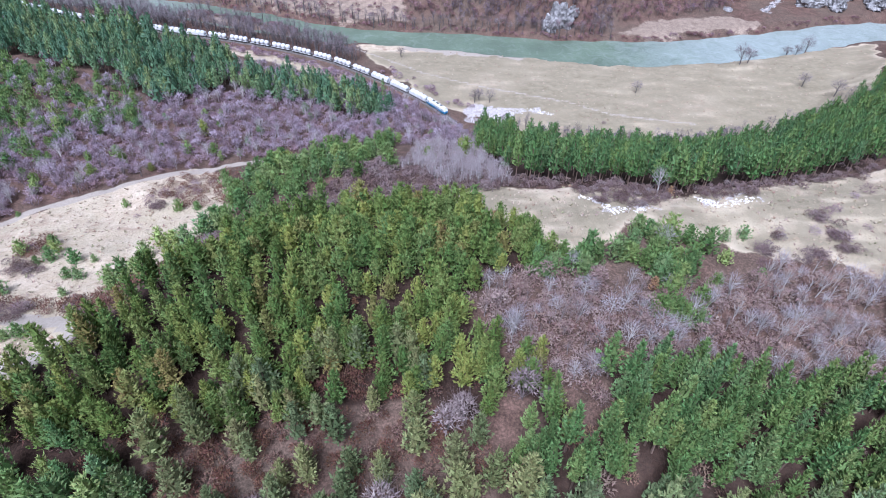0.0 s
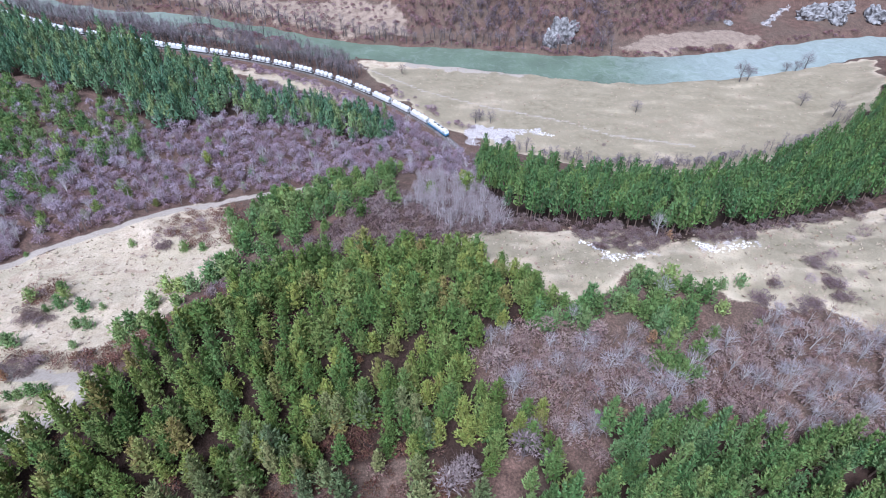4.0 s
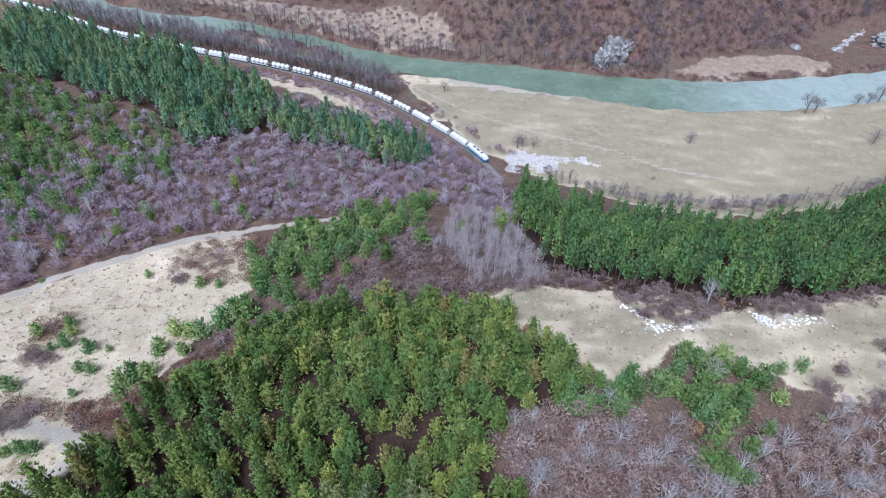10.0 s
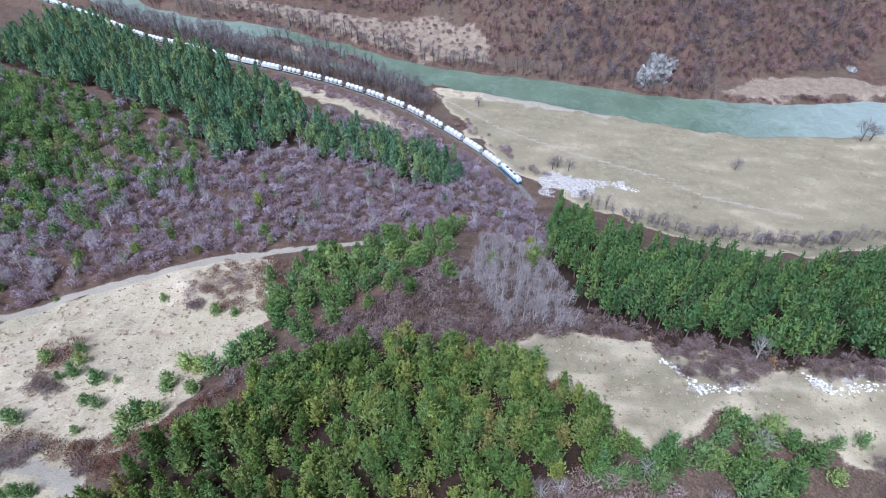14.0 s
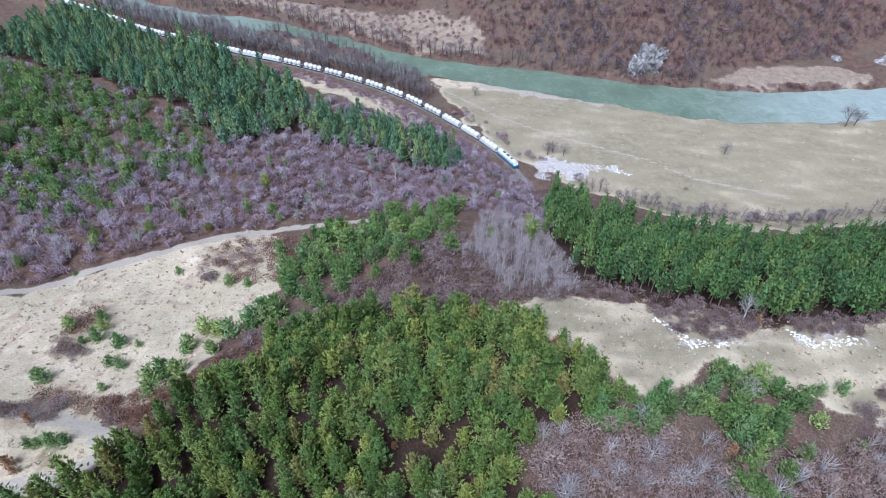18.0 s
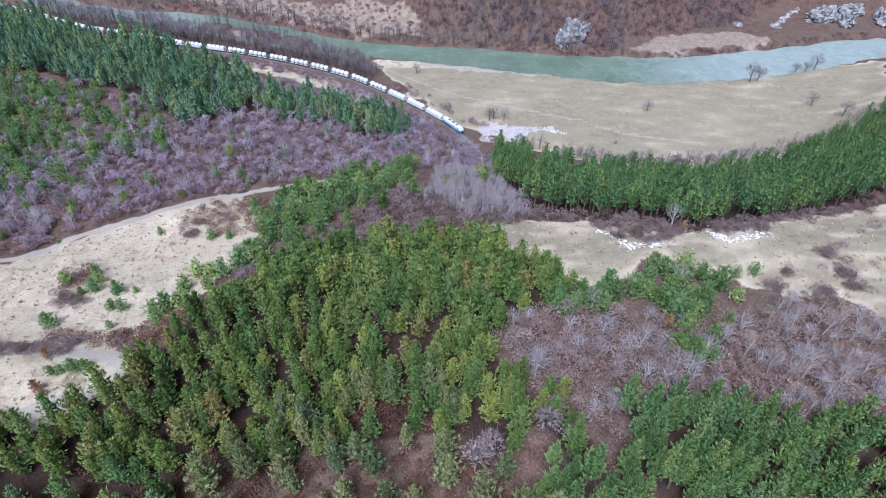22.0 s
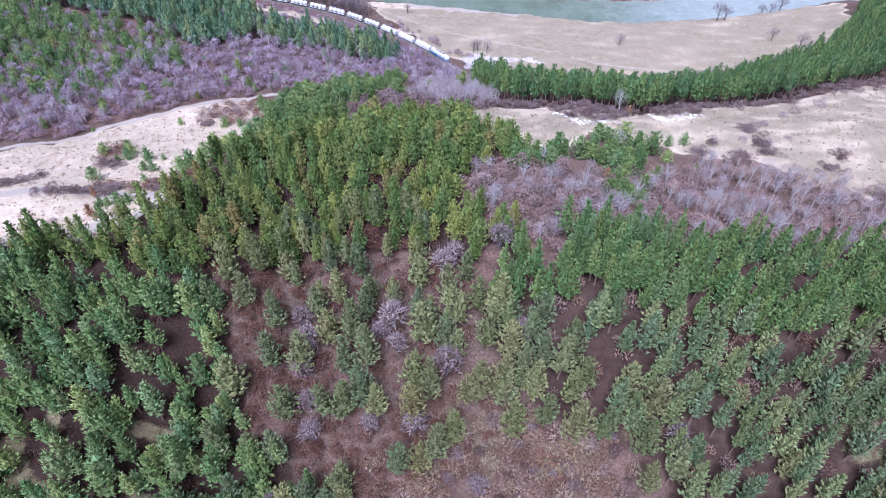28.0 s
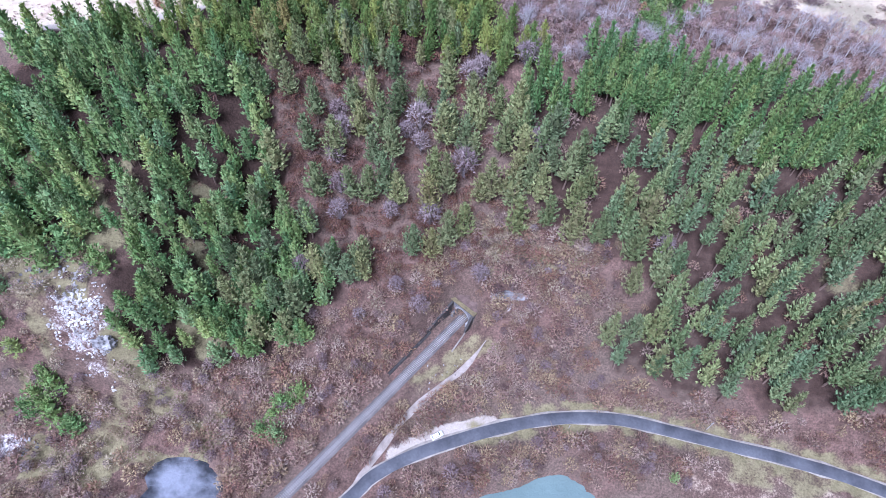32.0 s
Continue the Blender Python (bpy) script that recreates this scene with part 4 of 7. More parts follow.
# ---- plants ----
def pine_template(seed, h, r, bare, whorls, arms, pads, size, point=0.7, droop=0.0, shoots=5):
    """Trunk and crown of one pine: whorls of arms that carry cupped pads of needle shoots, round a dense inside.
    Returns corner and face arrays of both."""
    g = np.random.RandomState(seed)
    n = 5
    hs = np.array([0, 0.25, 0.6, 0.97]) * h
    rs = np.array([0.019, 0.014, 0.009, 0.002]) * h
    bend = np.cumsum(g.normal(0, 0.012 * h, (4, 2)), 0)
    bend[0] = 0
    a = np.arange(n) * 6.2832 / n
    tv = np.concatenate([np.stack([b[0] + q * np.cos(a), b[1] + q * np.sin(a), z + 0 * a], 1) for z, q, b in zip(hs, rs, bend)])
    tv[:n, 2] -= 0.6
    tq = np.array([t for k in range(3) for i in range(n) for t in ((k * n + i, k * n + (i + 1) % n, (k + 1) * n + i), (k * n + (i + 1) % n, (k + 1) * n + (i + 1) % n, (k + 1) * n + i))])
    cv, cf = [], []

    def pad(p, out, rise, s):
        """A tuft of pointed shoots that spreads outwards from p and turns up at its tips."""
        side = np.array([-out[1], out[0], 0.0])
        for a in (-1.3, -0.7, -0.1, 0.5, 1.1)[:shoots]:
            a += g.uniform(-0.3, 0.3)
            q = s * g.uniform(0.55, 1.0)
            d = (out * math.cos(a) + side * math.sin(a)) * 0.8 + np.array([0, 0, 1.0]) * (0.15 + rise) * g.uniform(0.5, 1.3)
            w = np.cross(d, np.array([0, 0, 1.0]) * 0.8 + out * 0.5 + g.normal(0, 0.35, 3))
            w *= 0.24 * s / (np.linalg.norm(w) + 1e-6)
            b = p + g.normal(0, 0.16 * s, 3)
            k = len(cv)
            cv.extend([b - w, b + w, b + d * q])
            cf.append((k, k + 1, k + 2))

    def shape(f):
        return (1 - f) ** point * (0.62 + 0.38 * min(1, f * 5))

    for w in range(whorls):
        f = (w + g.uniform(0.15, 0.85)) / whorls
        z = h * (bare + (1 - bare) * f)
        reach = r * shape(f) * g.uniform(0.82, 1.14) + 0.1 * r
        off = g.uniform(0, 6.28)
        cx, cy = np.interp(z, hs, bend[:, 0]), np.interp(z, hs, bend[:, 1])
        for k in range(max(3, round(arms * (1 - 0.45 * f)))):
            if g.rand() < 0.08:
                continue
            an = off + k * 6.2832 / max(3, round(arms * (1 - 0.45 * f))) + g.uniform(-0.3, 0.3)
            ln = reach * g.uniform(0.72, 1.12)
            out = np.array([math.cos(an), math.sin(an), 0.0])
            for i in range(pads):
                u = 1.0 if pads == 1 else 0.5 + 0.5 * i / (pads - 1)
                p = np.array([cx, cy, z]) + out * max(0.05, ln * u - 0.45 * size) + np.array([0, 0, ln * (0.35 * f + 0.12 - droop) * u])
                pad(p, out, 0.25 + 0.75 * f, size * g.uniform(0.8, 1.25) * (1 - 0.35 * f))
    for k in range(3):
        pad(np.array([bend[3, 0], bend[3, 1], h * 0.94]), np.array([math.cos(k * 2.1), math.sin(k * 2.1), 0.0]), 1.3, size * 0.6)
    # the dense inside of the crown
    for i in range(4):
        f0, f1 = i / 4, (i + 1) / 4
        for k in range(5):
            a0, a1 = (k + 0.5 * i) * 1.2566, (k + 1 + 0.5 * i) * 1.2566
            m = len(cv)
            for f, a in ((f0, a0), (f0, a1), (f1, (a0 + a1) / 2)):
                z, w = h * (bare + (1 - bare) * f), 0.55 * r * shape(f) * g.uniform(0.8, 1.2)
                cv.append(np.array([np.interp(z, hs, bend[:, 0]) + w * math.cos(a), np.interp(z, hs, bend[:, 1]) + w * math.sin(a), z]))
            cf.append((m, m + 1, m + 2))
    return tv, tq, np.array(cv), np.array(cf)


def brush_template(seed, h, r, stems, twigs, width, lift=0.0, fan=1.0, thick=1.0, knots=24, knot=0.13, flat=0.4):
    """A leafless shrub or bushy tree: stems that fan out from the foot (or from a trunk, at lift), and fine twigs along
    them. Corner and triangle arrays of the wood and of the twigs."""
    g = np.random.RandomState(seed)
    wv, tv = [], []
    c, R = np.array([0, 0, h * (lift + (1 - lift) * 0.35)]), np.array([r, r, h * (1 - lift) * 0.65])

    def blade(a, b, w, out):
        d = b - a
        s = np.cross(d, np.array([0, 0, 1.0]) + g.normal(0, 0.8, 3))
        s *= w / (np.linalg.norm(s) + 1e-6)
        out.extend([a - s, a + s, b])

    if lift:
        top = np.array([g.normal(0, 0.04 * h), g.normal(0, 0.04 * h), h * 0.7])
        for q in (np.array([1.0, 0, 0]), np.array([0, 1.0, 0])):
            wv.extend([np.array([0, 0, -0.5]) - q * 0.014 * h * thick, np.array([0, 0, -0.5]) + q * 0.014 * h * thick, top])
    lines = []
    for k in range(stems):
        an, q = k * 2.4 + g.uniform(-0.3, 0.3), math.sqrt((k + 0.5) / stems)
        a = np.array([0.2 * r * math.cos(an) * (lift == 0), 0.2 * r * math.sin(an) * (lift == 0), h * lift * g.uniform(0.7, 1.5)])
        b = c + np.array([math.cos(an) * q, math.sin(an) * q, math.sqrt(1.02 - q * q) * fan]) * R * g.uniform(0.75, 1.05)
        blade(a, b, 0.012 * h * thick, wv)
        lines.append((a, b))
    for k in range(twigs):
        a, b = lines[g.randint(stems)]
        p = a + (b - a) * g.uniform(0.5, 1.0)
        d = (b - a) / np.linalg.norm(b - a) + g.normal(0, 0.5, 3) + np.array([0, 0, 0.15])
        e = p + d * h * g.uniform(0.12, 0.3)
        e[2] = max(e[2], 0.05)
        blade(p, e, width * g.uniform(0.6, 1.4), tv)
    # close twigs that make the ragged outer side of the crown
    for k in range(knots):
        q, an = math.sqrt((k + 0.5) / knots), k * 2.4 + g.uniform(-0.4, 0.4)
        o = np.array([math.cos(an) * q, math.sin(an) * q, math.sqrt(1.02 - q * q) * fan])
        p = c + o * R * g.uniform(0.78, 1.0)
        d = o * [1, 1, 0.7] + g.normal(0, 0.45, 3)
        w = np.cross(d, o / R + g.normal(0, 0.15, 3) / r)
        w *= knot * flat * r * g.uniform(0.6, 1.3) / np.linalg.norm(w)
        d *= knot * 2.6 * r * g.uniform(0.6, 1.2) / np.linalg.norm(d)
        tv.extend([p - w - d * 0.5, p + w - d * 0.5, p + d * 0.5])
    return np.array(wv), np.arange(len(wv)).reshape(-1, 3), np.array(tv), np.arange(len(tv)).reshape(-1, 3)


def twig_template(seed, h, r, limbs, twigs, width, stem=0.3, fan=0.8, length=0.3, thick=1.0):
    """Trunk, limbs and bare twigs of a leafless tree or shrub: corner and triangle arrays of the wood and of the twigs."""
    g = np.random.RandomState(seed)
    wv, wt = [], []

    def stick(a, b, q0, q1):
        d = b - a
        d = d / np.linalg.norm(d)
        u = np.cross(d, [0.3, 0.9, 0.2])
        u /= np.linalg.norm(u)
        v = np.cross(d, u)
        k = len(wv)
        for p, q in ((a, q0), (b, q1)):
            for j in range(3):
                wv.append(p + q * (math.cos(j * 2.094) * u + math.sin(j * 2.094) * v))
        for j in range(3):
            i = (j + 1) % 3
            wt.extend([(k + j, k + i, k + 3 + i), (k + j, k + 3 + i, k + 3 + j)])

    top = np.array([g.normal(0, 0.05 * h), g.normal(0, 0.05 * h), h * 0.75])
    root = np.array([0, 0, -0.5])
    if stem > 0.15:
        mid = top * 0.5 + g.normal(0, 0.02 * h, 3)
        stick(root, mid, 0.013 * h * thick, 0.009 * h * thick)
        stick(mid, top, 0.009 * h * thick, 0.004 * h * thick)
    mid_z, rad = (0.6, 0.42) if stem > 0.15 else (0.3, 0.62)
    c, R = np.array([top[0] * mid_z, top[1] * mid_z, h * mid_z]), np.array([r, r, h * rad])

    def shell(lo):
        d = g.normal(0, 1, 3)
        d[2] = abs(d[2]) * fan - lo
        return d / np.linalg.norm(d)

    for k in range(limbs):
        f = stem + (0.9 - stem) * (k + 0.5) / limbs
        a = top * f if stem > 0.15 else np.array([g.normal(0, 0.12 * r), g.normal(0, 0.12 * r), 0])
        an = k * 2.4 + g.uniform(-0.4, 0.4)
        d = shell(0.2)
        d[0], d[1] = math.cos(an) * math.hypot(d[0], d[1]), math.sin(an) * math.hypot(d[0], d[1])
        b = c + d * R * g.uniform(0.65, 0.95)
        b[2] = max(b[2], a[2] + 0.05 * h)
        m = (a + b) / 2 + np.array([math.cos(an), math.sin(an), -0.3]) * 0.08 * r
        q = 0.0042 * h * thick
        stick(a, m, q, q * 0.7)
        stick(m, b, q * 0.7, q * 0.3)
    tv = []
    for k in range(twigs):
        d = shell(0.35)
        p = c + d * R * g.uniform(0.35, 0.92)
        p[2] = max(p[2], 0.02)
        out = d
        d = d + np.array([0, 0, 0.3]) + g.normal(0, 0.55, 3)
        d /= np.linalg.norm(d)
        e = p + d * h * length * g.uniform(0.6, 1.25)
        s = np.cross(d, out + np.array([0, 0, 0.25]) + g.normal(0, 0.3, 3))
        s /= np.linalg.norm(s)
        w = width * g.uniform(0.7, 1.3)
        tv.extend([p - s * w, p + s * w, e])
    return np.array(wv), np.array(wt), np.array(tv), np.arange(len(tv)).reshape(-1, 3)


def scatter(poly, gap, seed, jitter=0.6, keep=1.0):
    """Uneven places about gap apart in a polygon, clear of the ways and the water."""
    g = np.random.RandomState(seed)
    p = np.array(poly)
    x, y = np.meshgrid(np.arange(p[:, 0].min(), p[:, 0].max(), gap), np.arange(p[:, 1].min(), p[:, 1].max(), gap * 0.9))
    x = x + (np.arange(len(x)) % 2)[:, None] * gap * 0.5
    x, y = x.ravel() + g.uniform(-jitter, jitter, x.size) * gap, y.ravel() + g.uniform(-jitter, jitter, y.size) * gap
    x, y = x + 0.5 * gap * lumps(x, y, 7 * gap, 43), y + 0.5 * gap * lumps(x, y, 6 * gap, 44)
    ok = inside(x + 2 * lumps(x, y, 14, 41), y + 2 * lumps(x, y, 14, 42), poly) & (g.rand(x.size) < keep)
    for line, w in ((RAIL_FAR, 5.5), (ROAD, 4.8), (TRACK_W, 3.2), (HAIRPIN, 3.2), (FOOTPATH, 1.7)):
        ok &= to_line(x, y, line)[0] > w
    ok &= ~((to_line(x, y, RAIL_NEAR)[0] < 5) & (y < 20))
    ok &= ~inside(x, y, [(8, 12), (17, 15), (26, 10), (22, 2), (12, -6), (2, -15), (-4, -14), (1, -2)])
    ok &= ~((to_line(x, y, [(-100, -13, 0), (-98, -20, 0)])[0] < 9.5) & (gap < 4.7))
    ok &= (ground(x, y) > 1.0) & (((x + 67) / 12.5) ** 2 + ((y + 51) / 11.5) ** 2 > 1)
    return np.stack([x[ok], y[ok]], 1)


def along(line, lo, hi, gap, seed, x0, x1, extra=1):
    """Uneven places beside a line, lo to hi metres beyond its half width, on its left (extra 1) or right (extra -1)."""
    g = np.random.RandomState(seed)
    p, h = line_points(line, gap)
    o = (p[:, 2] + g.uniform(lo, hi, len(p))) * extra
    x, y = p[:, 0] - np.sin(h) * o + g.uniform(-1, 1, len(p)), p[:, 1] + np.cos(h) * o
    ok = (x > x0) & (x < x1) & (ground(x, y) > 0.3) & (g.rand(len(p)) < 0.85) & (to_line(x, y, RAIL_FAR)[0] > 5)
    return np.stack([x[ok], y[ok]], 1)


def joined(name, spots, kinds, mats, seed, size=(0.8, 1.2), flat=1.0, sink=0.15, tones=(0, 1)):
    """Many plants in one mesh. kinds: templates, one picked for each spot."""
    g = np.random.RandomState(seed)
    V, F, I, T, off = [], [], [], [], 0
    pick = g.randint(len(kinds), size=len(spots))
    z = ground(spots[:, 0], spots[:, 1]) - sink
    for k, (wv, wf, cv, cf) in enumerate(kinds):
        idx = np.nonzero(pick == k)[0]
        if not len(idx):
            continue
        a, s = g.uniform(0, 6.283, len(idx)), g.uniform(*size, len(idx))
        sx = s * g.uniform(0.85, 1.15, len(idx)) * flat
        c, n = np.cos(a)[:, None], np.sin(a)[:, None]
        tone = g.uniform(*tones, len(idx))
        for v, f, m in ((wv, wf, 0), (cv, cf, 1)):
            X = (v[:, 0] * c - v[:, 1] * n) * sx[:, None] + spots[idx, 0][:, None]
            Y = (v[:, 0] * n + v[:, 1] * c) * sx[:, None] + spots[idx, 1][:, None]
            Z = v[:, 2] * s[:, None] + z[idx][:, None]
            V.append(np.stack([X, Y, Z], -1).reshape(-1, 3))
            F.append((f[None] + (np.arange(len(idx)) * len(v))[:, None, None] + off).reshape(-1, f.shape[1]))
            I.append(np.full(len(F[-1]), m))
            T.append(np.repeat(tone, len(v)))
            off += len(V[-1])
    F, V = np.concatenate(F), np.concatenate(V)
    return np_mesh(name, V, F, mats=mats, mat_index=np.concatenate(I), tone=np.concatenate(T))


def tree_kind(name, parts, label, category):
    """A master of a tree, an empty at the foot with a wood and a crown mesh; it is copied with copy_thing()."""
    e = thing(name, Matrix.Identity(4), label, category)
    for pname, me in parts:
        piece(pname, me, e)
    return e


def plant_out(masters, spots, seed, size=(0.8, 1.2), sink=0.15, group=""):
    """Copies of the masters at the spots; the masters take the first ones."""
    g = random.Random(seed)
    for i, (x, y) in enumerate(spots):
        s = g.uniform(*size)
        m = pose(float(x), float(y), float(ground(x, y)) - sink, g.uniform(-3, 3), g.uniform(-3, 3), g.uniform(0, 360)) @ Matrix.Diagonal((s * g.uniform(0.88, 1.12), s * g.uniform(0.88, 1.12), s, 1))
        if i < len(masters):
            masters[i].matrix_basis = m
            t = masters[i]
        else:
            t = copy_thing(masters[i % len(masters)], Matrix.Identity(4))
            t.matrix_basis = m
        if group:
            t["group"] = group


# pines
near_kinds = [pine_template(s, h, r, b, 14, 8, 2, 0.95, p) for s, h, r, b, p in ((1, 11.5, 2.74, 0.18, 0.6), (2, 12.5, 2.91, 0.22, 0.58), (3, 10.5, 2.91, 0.14, 0.52), (4, 13, 2.63, 0.25, 0.65), (5, 9.5, 2.8, 0.12, 0.52), (6, 12, 2.46, 0.2, 0.65))]
mid_kinds = [pine_template(s, h, r, b, 12, 7, 2, 1.0, p, 0.0, 4) for s, h, r, b, p in ((11, 11.5, 2.69, 0.2, 0.6), (12, 13, 2.86, 0.25, 0.6), (13, 10.5, 2.8, 0.16, 0.52), (14, 12.5, 2.46, 0.28, 0.7), (15, 9.5, 2.69, 0.12, 0.52))]
bushy_kinds = [pine_template(s, h, r, b, 9, 10, 2, 0.95, 0.42) for s, h, r, b in ((21, 6.5, 2.7, 0.08), (22, 7.5, 3.0, 0.1), (23, 5.5, 2.5, 0.05))]
tall_kinds = [pine_template(s, h, r, b, 9, 7, 1, 1.35, 0.45, 0.0, 3) for s, h, r, b in ((31, 14, 2.7, 0.3), (32, 15.5, 2.9, 0.34), (33, 13, 2.8, 0.26), (34, 14.5, 2.5, 0.32))]
far_pine_kinds = [pine_template(s, h, r, b, 8, 8, 1, 1.45, 0.6, 0.0, 3) for s, h, r, b in ((35, 12, 3.2, 0.2), (36, 14, 3.4, 0.24), (37, 10, 3.1, 0.15))]
full_kinds = [pine_template(s, h, r, b, 10, 10, 2, 0.95, 0.42, 0.0, 4) for s, h, r, b in ((51, 8.5, 2.9, 0.15), (52, 9.5, 3.1, 0.18), (53, 7.5, 2.8, 0.12))]
round_kinds = [pine_template(s, h, r, b, 8, 9, 1, 1.25, 0.42, 0.0, 4) for s, h, r, b in ((41, 7, 3.0, 0.1), (42, 8, 3.2, 0.12), (43, 6, 2.9, 0.06))]


def pine_masters(kinds, needles, label):
    return [tree_kind("pine_tree", [("trunk", np_mesh("trunk", tv, tris=tq, mats=[M["bark"]], smooth=True)), ("crown", np_mesh("crown", cv, tris=cq, mats=[needles]))], label, "pine tree") for tv, tq, cv, cq in kinds]


hill = np.concatenate([scatter(PINE_HILL, 4.25, 51, 0.5, 0.97), scatter(PINE_SLOPE, 4.9, 251)])
hill = hill[(hill[:, 1] > 66) | (hill[:, 1] < 5) | (np.random.RandomState(7).rand(len(hill)) < 0.8)]
hill = hill[~inside(hill[:, 0], hill[:, 1], GULLY_SIDE)]
near = (np.abs(hill[:, 0] + 25) < 50) & (np.abs(hill[:, 1] - 90) < 30)
plant_out(pine_masters(near_kinds, M["needles"], "young green pine with a dense tapering crown"), hill[near][:100], 1, (0.85, 1.2), group="pines on the hill")
rest = np.concatenate([hill[near][100:], hill[~near]])
north = rest[:, 1] > 104 - 0.12 * rest[:, 0]
tagged(new("pine_wood", joined("crest_pines", rest[north], full_kinds, [M["bark"], M["needles"]], 152, (0.85, 1.3))), "dense wood of broad young pines on the crest", "pine wood", kind="stuff")
south = rest[:, 1] < 66
tagged(new("pine_wood", joined("pine_wood", rest[~north & ~south], mid_kinds, [M["bark"], M["needles"]], 52, (0.85, 1.2))), "dense wood of young green pines on the hill", "pine wood", kind="stuff")
tagged(new("pine_wood", joined("south_pines", rest[~north & south], mid_kinds, [M["bark"], M["green_needles"]], 352, (1.0, 1.4))), "dense wood of fresh green pines on the steep slope", "pine wood", kind="stuff")
GULLY_WEST_PINES = [(-54, 40), (-36, 46), (-40, 36), (-55, 25), (-46, 24), (-40, 25), (-61, 11), (-51, 15), (-57, 11), (-37, 14), (-53, 8), (-40, 3), (-60, 1), (-50, -6), (-43, -4), (-27, 14), (-33, 13), (-21, 17), (-23, 22), (-23, 47),
                    (-24, 38), (-18, 41), (-14, 39), (-17, 50), (-21, 55), (-28, 38), (-29, 55), (-43, 55), (-44, 47), (-30, 16), (-24, 18), (-46, 2), (-56, 4), (-58, 66), (-53, 60), (-50, 70), (-61, 58)]
GULLY_EAST_PINES = [(-8, 27), (-1, 28), (3, 30), (8, 34), (-3, 38), (-3, 47), (2, 43), (8, 54), (5, 56), (13, 44), (16, 44), (21, 45), (17, 56), (24, 43), (28, 46), (35, 51), (25, 52), (33, 60), (31, 43), (42, 43),
                    (47, 46), (43, 53), (39, 48), (26, 36), (35, 38), (44, 35), (51, 34), (58, 44), (65, 40), (63, 32), (65, 23), (66, 12), (73, 12), (15, 66), (21, 63), (7, 68), (-1, 57)]
gully = np.array(GULLY_WEST_PINES + GULLY_EAST_PINES, float)
plant_out(pine_masters(near_kinds[:4], M["gully_needles"], "slender pale green pine above brown brush"), gully, 2, (1.3, 1.75), group="pines in the gully")
top_pines = np.concatenate([scatter(GULLY, 8, 53, keep=0.7), scatter(GULLY_EAST, 7.0, 153, keep=0.8), scatter(GULLY_HEAD, 6.0, 155, keep=0.85)])
tagged(new("pine_wood", joined("gully_pines", top_pines[top_pines[:, 1] > 58], mid_kinds, [M["bark"], M["gully_needles"]], 253, (1.0, 1.4))), "slender pale green pines on the upper gully slopes", "pine wood", kind="stuff")
east_pines = scatter(PINE_EAST, 5.9, 54, 0.5, 0.95)
east_pines = east_pines[np.hypot(east_pines[:, 0, None] - gully[:, 0], east_pines[:, 1, None] - gully[:, 1]).min(1) > 4]
east_kinds = [pine_template(s, h, r, b, 13, 7, 2, 0.9, p, 0.0, 4) for s, h, r, b, p in ((301, 12, 2.3, 0.2, 0.8), (302, 13, 2.4, 0.26, 0.75), (303, 11, 2.4, 0.16, 0.7), (304, 13.5, 2.1, 0.3, 0.85), (305, 10, 2.2, 0.14, 0.75))]
close = (east_pines[:, 1] < 22) & (east_pines[:, 0] < 125)
plant_out(pine_masters(east_kinds, M["blue_needles"], "tall blue-green pine with a feathery crown above the road"), east_pines[close], 21, (1.3, 1.8), group="pines above the road")
upper = east_pines[:, 1] > 62
upper_more = scatter([(20, 74), (28, 82), (36, 74), (45, 96), (64, 94), (82, 92), (104, 90), (135, 88), (165, 90), (165, 64), (18, 64)], 5.4, 254, keep=0.92)
tagged(new("pine_wood", joined("east_pines", east_pines[~close & ~upper], east_kinds, [M["bark"], M["blue_needles"]], 54, (1.25, 1.7))), "wood of tall blue-green pines above the road", "pine wood", kind="stuff")
tagged(new("pine_wood", joined("upper_east_pines", np.concatenate([east_pines[upper], upper_more]), east_kinds, [M["bark"], M["clump_needles"]], 354, (1.05, 1.45))), "dense wood of fresh green pines on the upper slope", "pine wood", kind="stuff")
plant_out(pine_masters(bushy_kinds, M["clump_needles"], "broad bushy young pine"), np.concatenate([scatter(PINE_CLUMP, 4.7, 55, keep=0.78), scatter([(27, 142), (38, 129), (47, 134), (56, 128), (43, 120), (34, 115), (26, 122)], 4.6, 155, keep=0.8)]), 3, (0.9, 1.35), group="bushy pines")
tagged(new("pine_wood", joined("hollow_pines", scatter(MID_GREEN, 5.2, 56, keep=0.8), bushy_kinds, [M["bark"], M["clump_needles"]], 156, (0.85, 1.3))), "broad bushy young pines beside the hollow", "pine wood", kind="stuff")
tagged(new("pine_wood", joined("strip_pines", scatter(PINE_STRIP, 4.9, 57, 0.45, 0.96), tall_kinds, [M["bark"], M["belt_needles"]], 57, (0.78, 1.06))), "belt of tall dark green pines on the slope", "pine wood", kind="stuff")
tagged(new("pine_wood", joined("far_pines", np.concatenate([scatter(NW_PINES, 5.8, 58, keep=0.95), scatter(MID_PINES, 4.9, 60, keep=0.9)]), far_pine_kinds, [M["bark"], M["dark_needles"]], 58, (0.8, 1.3))), "dark green pines on the far slope", "pine wood", kind="stuff")

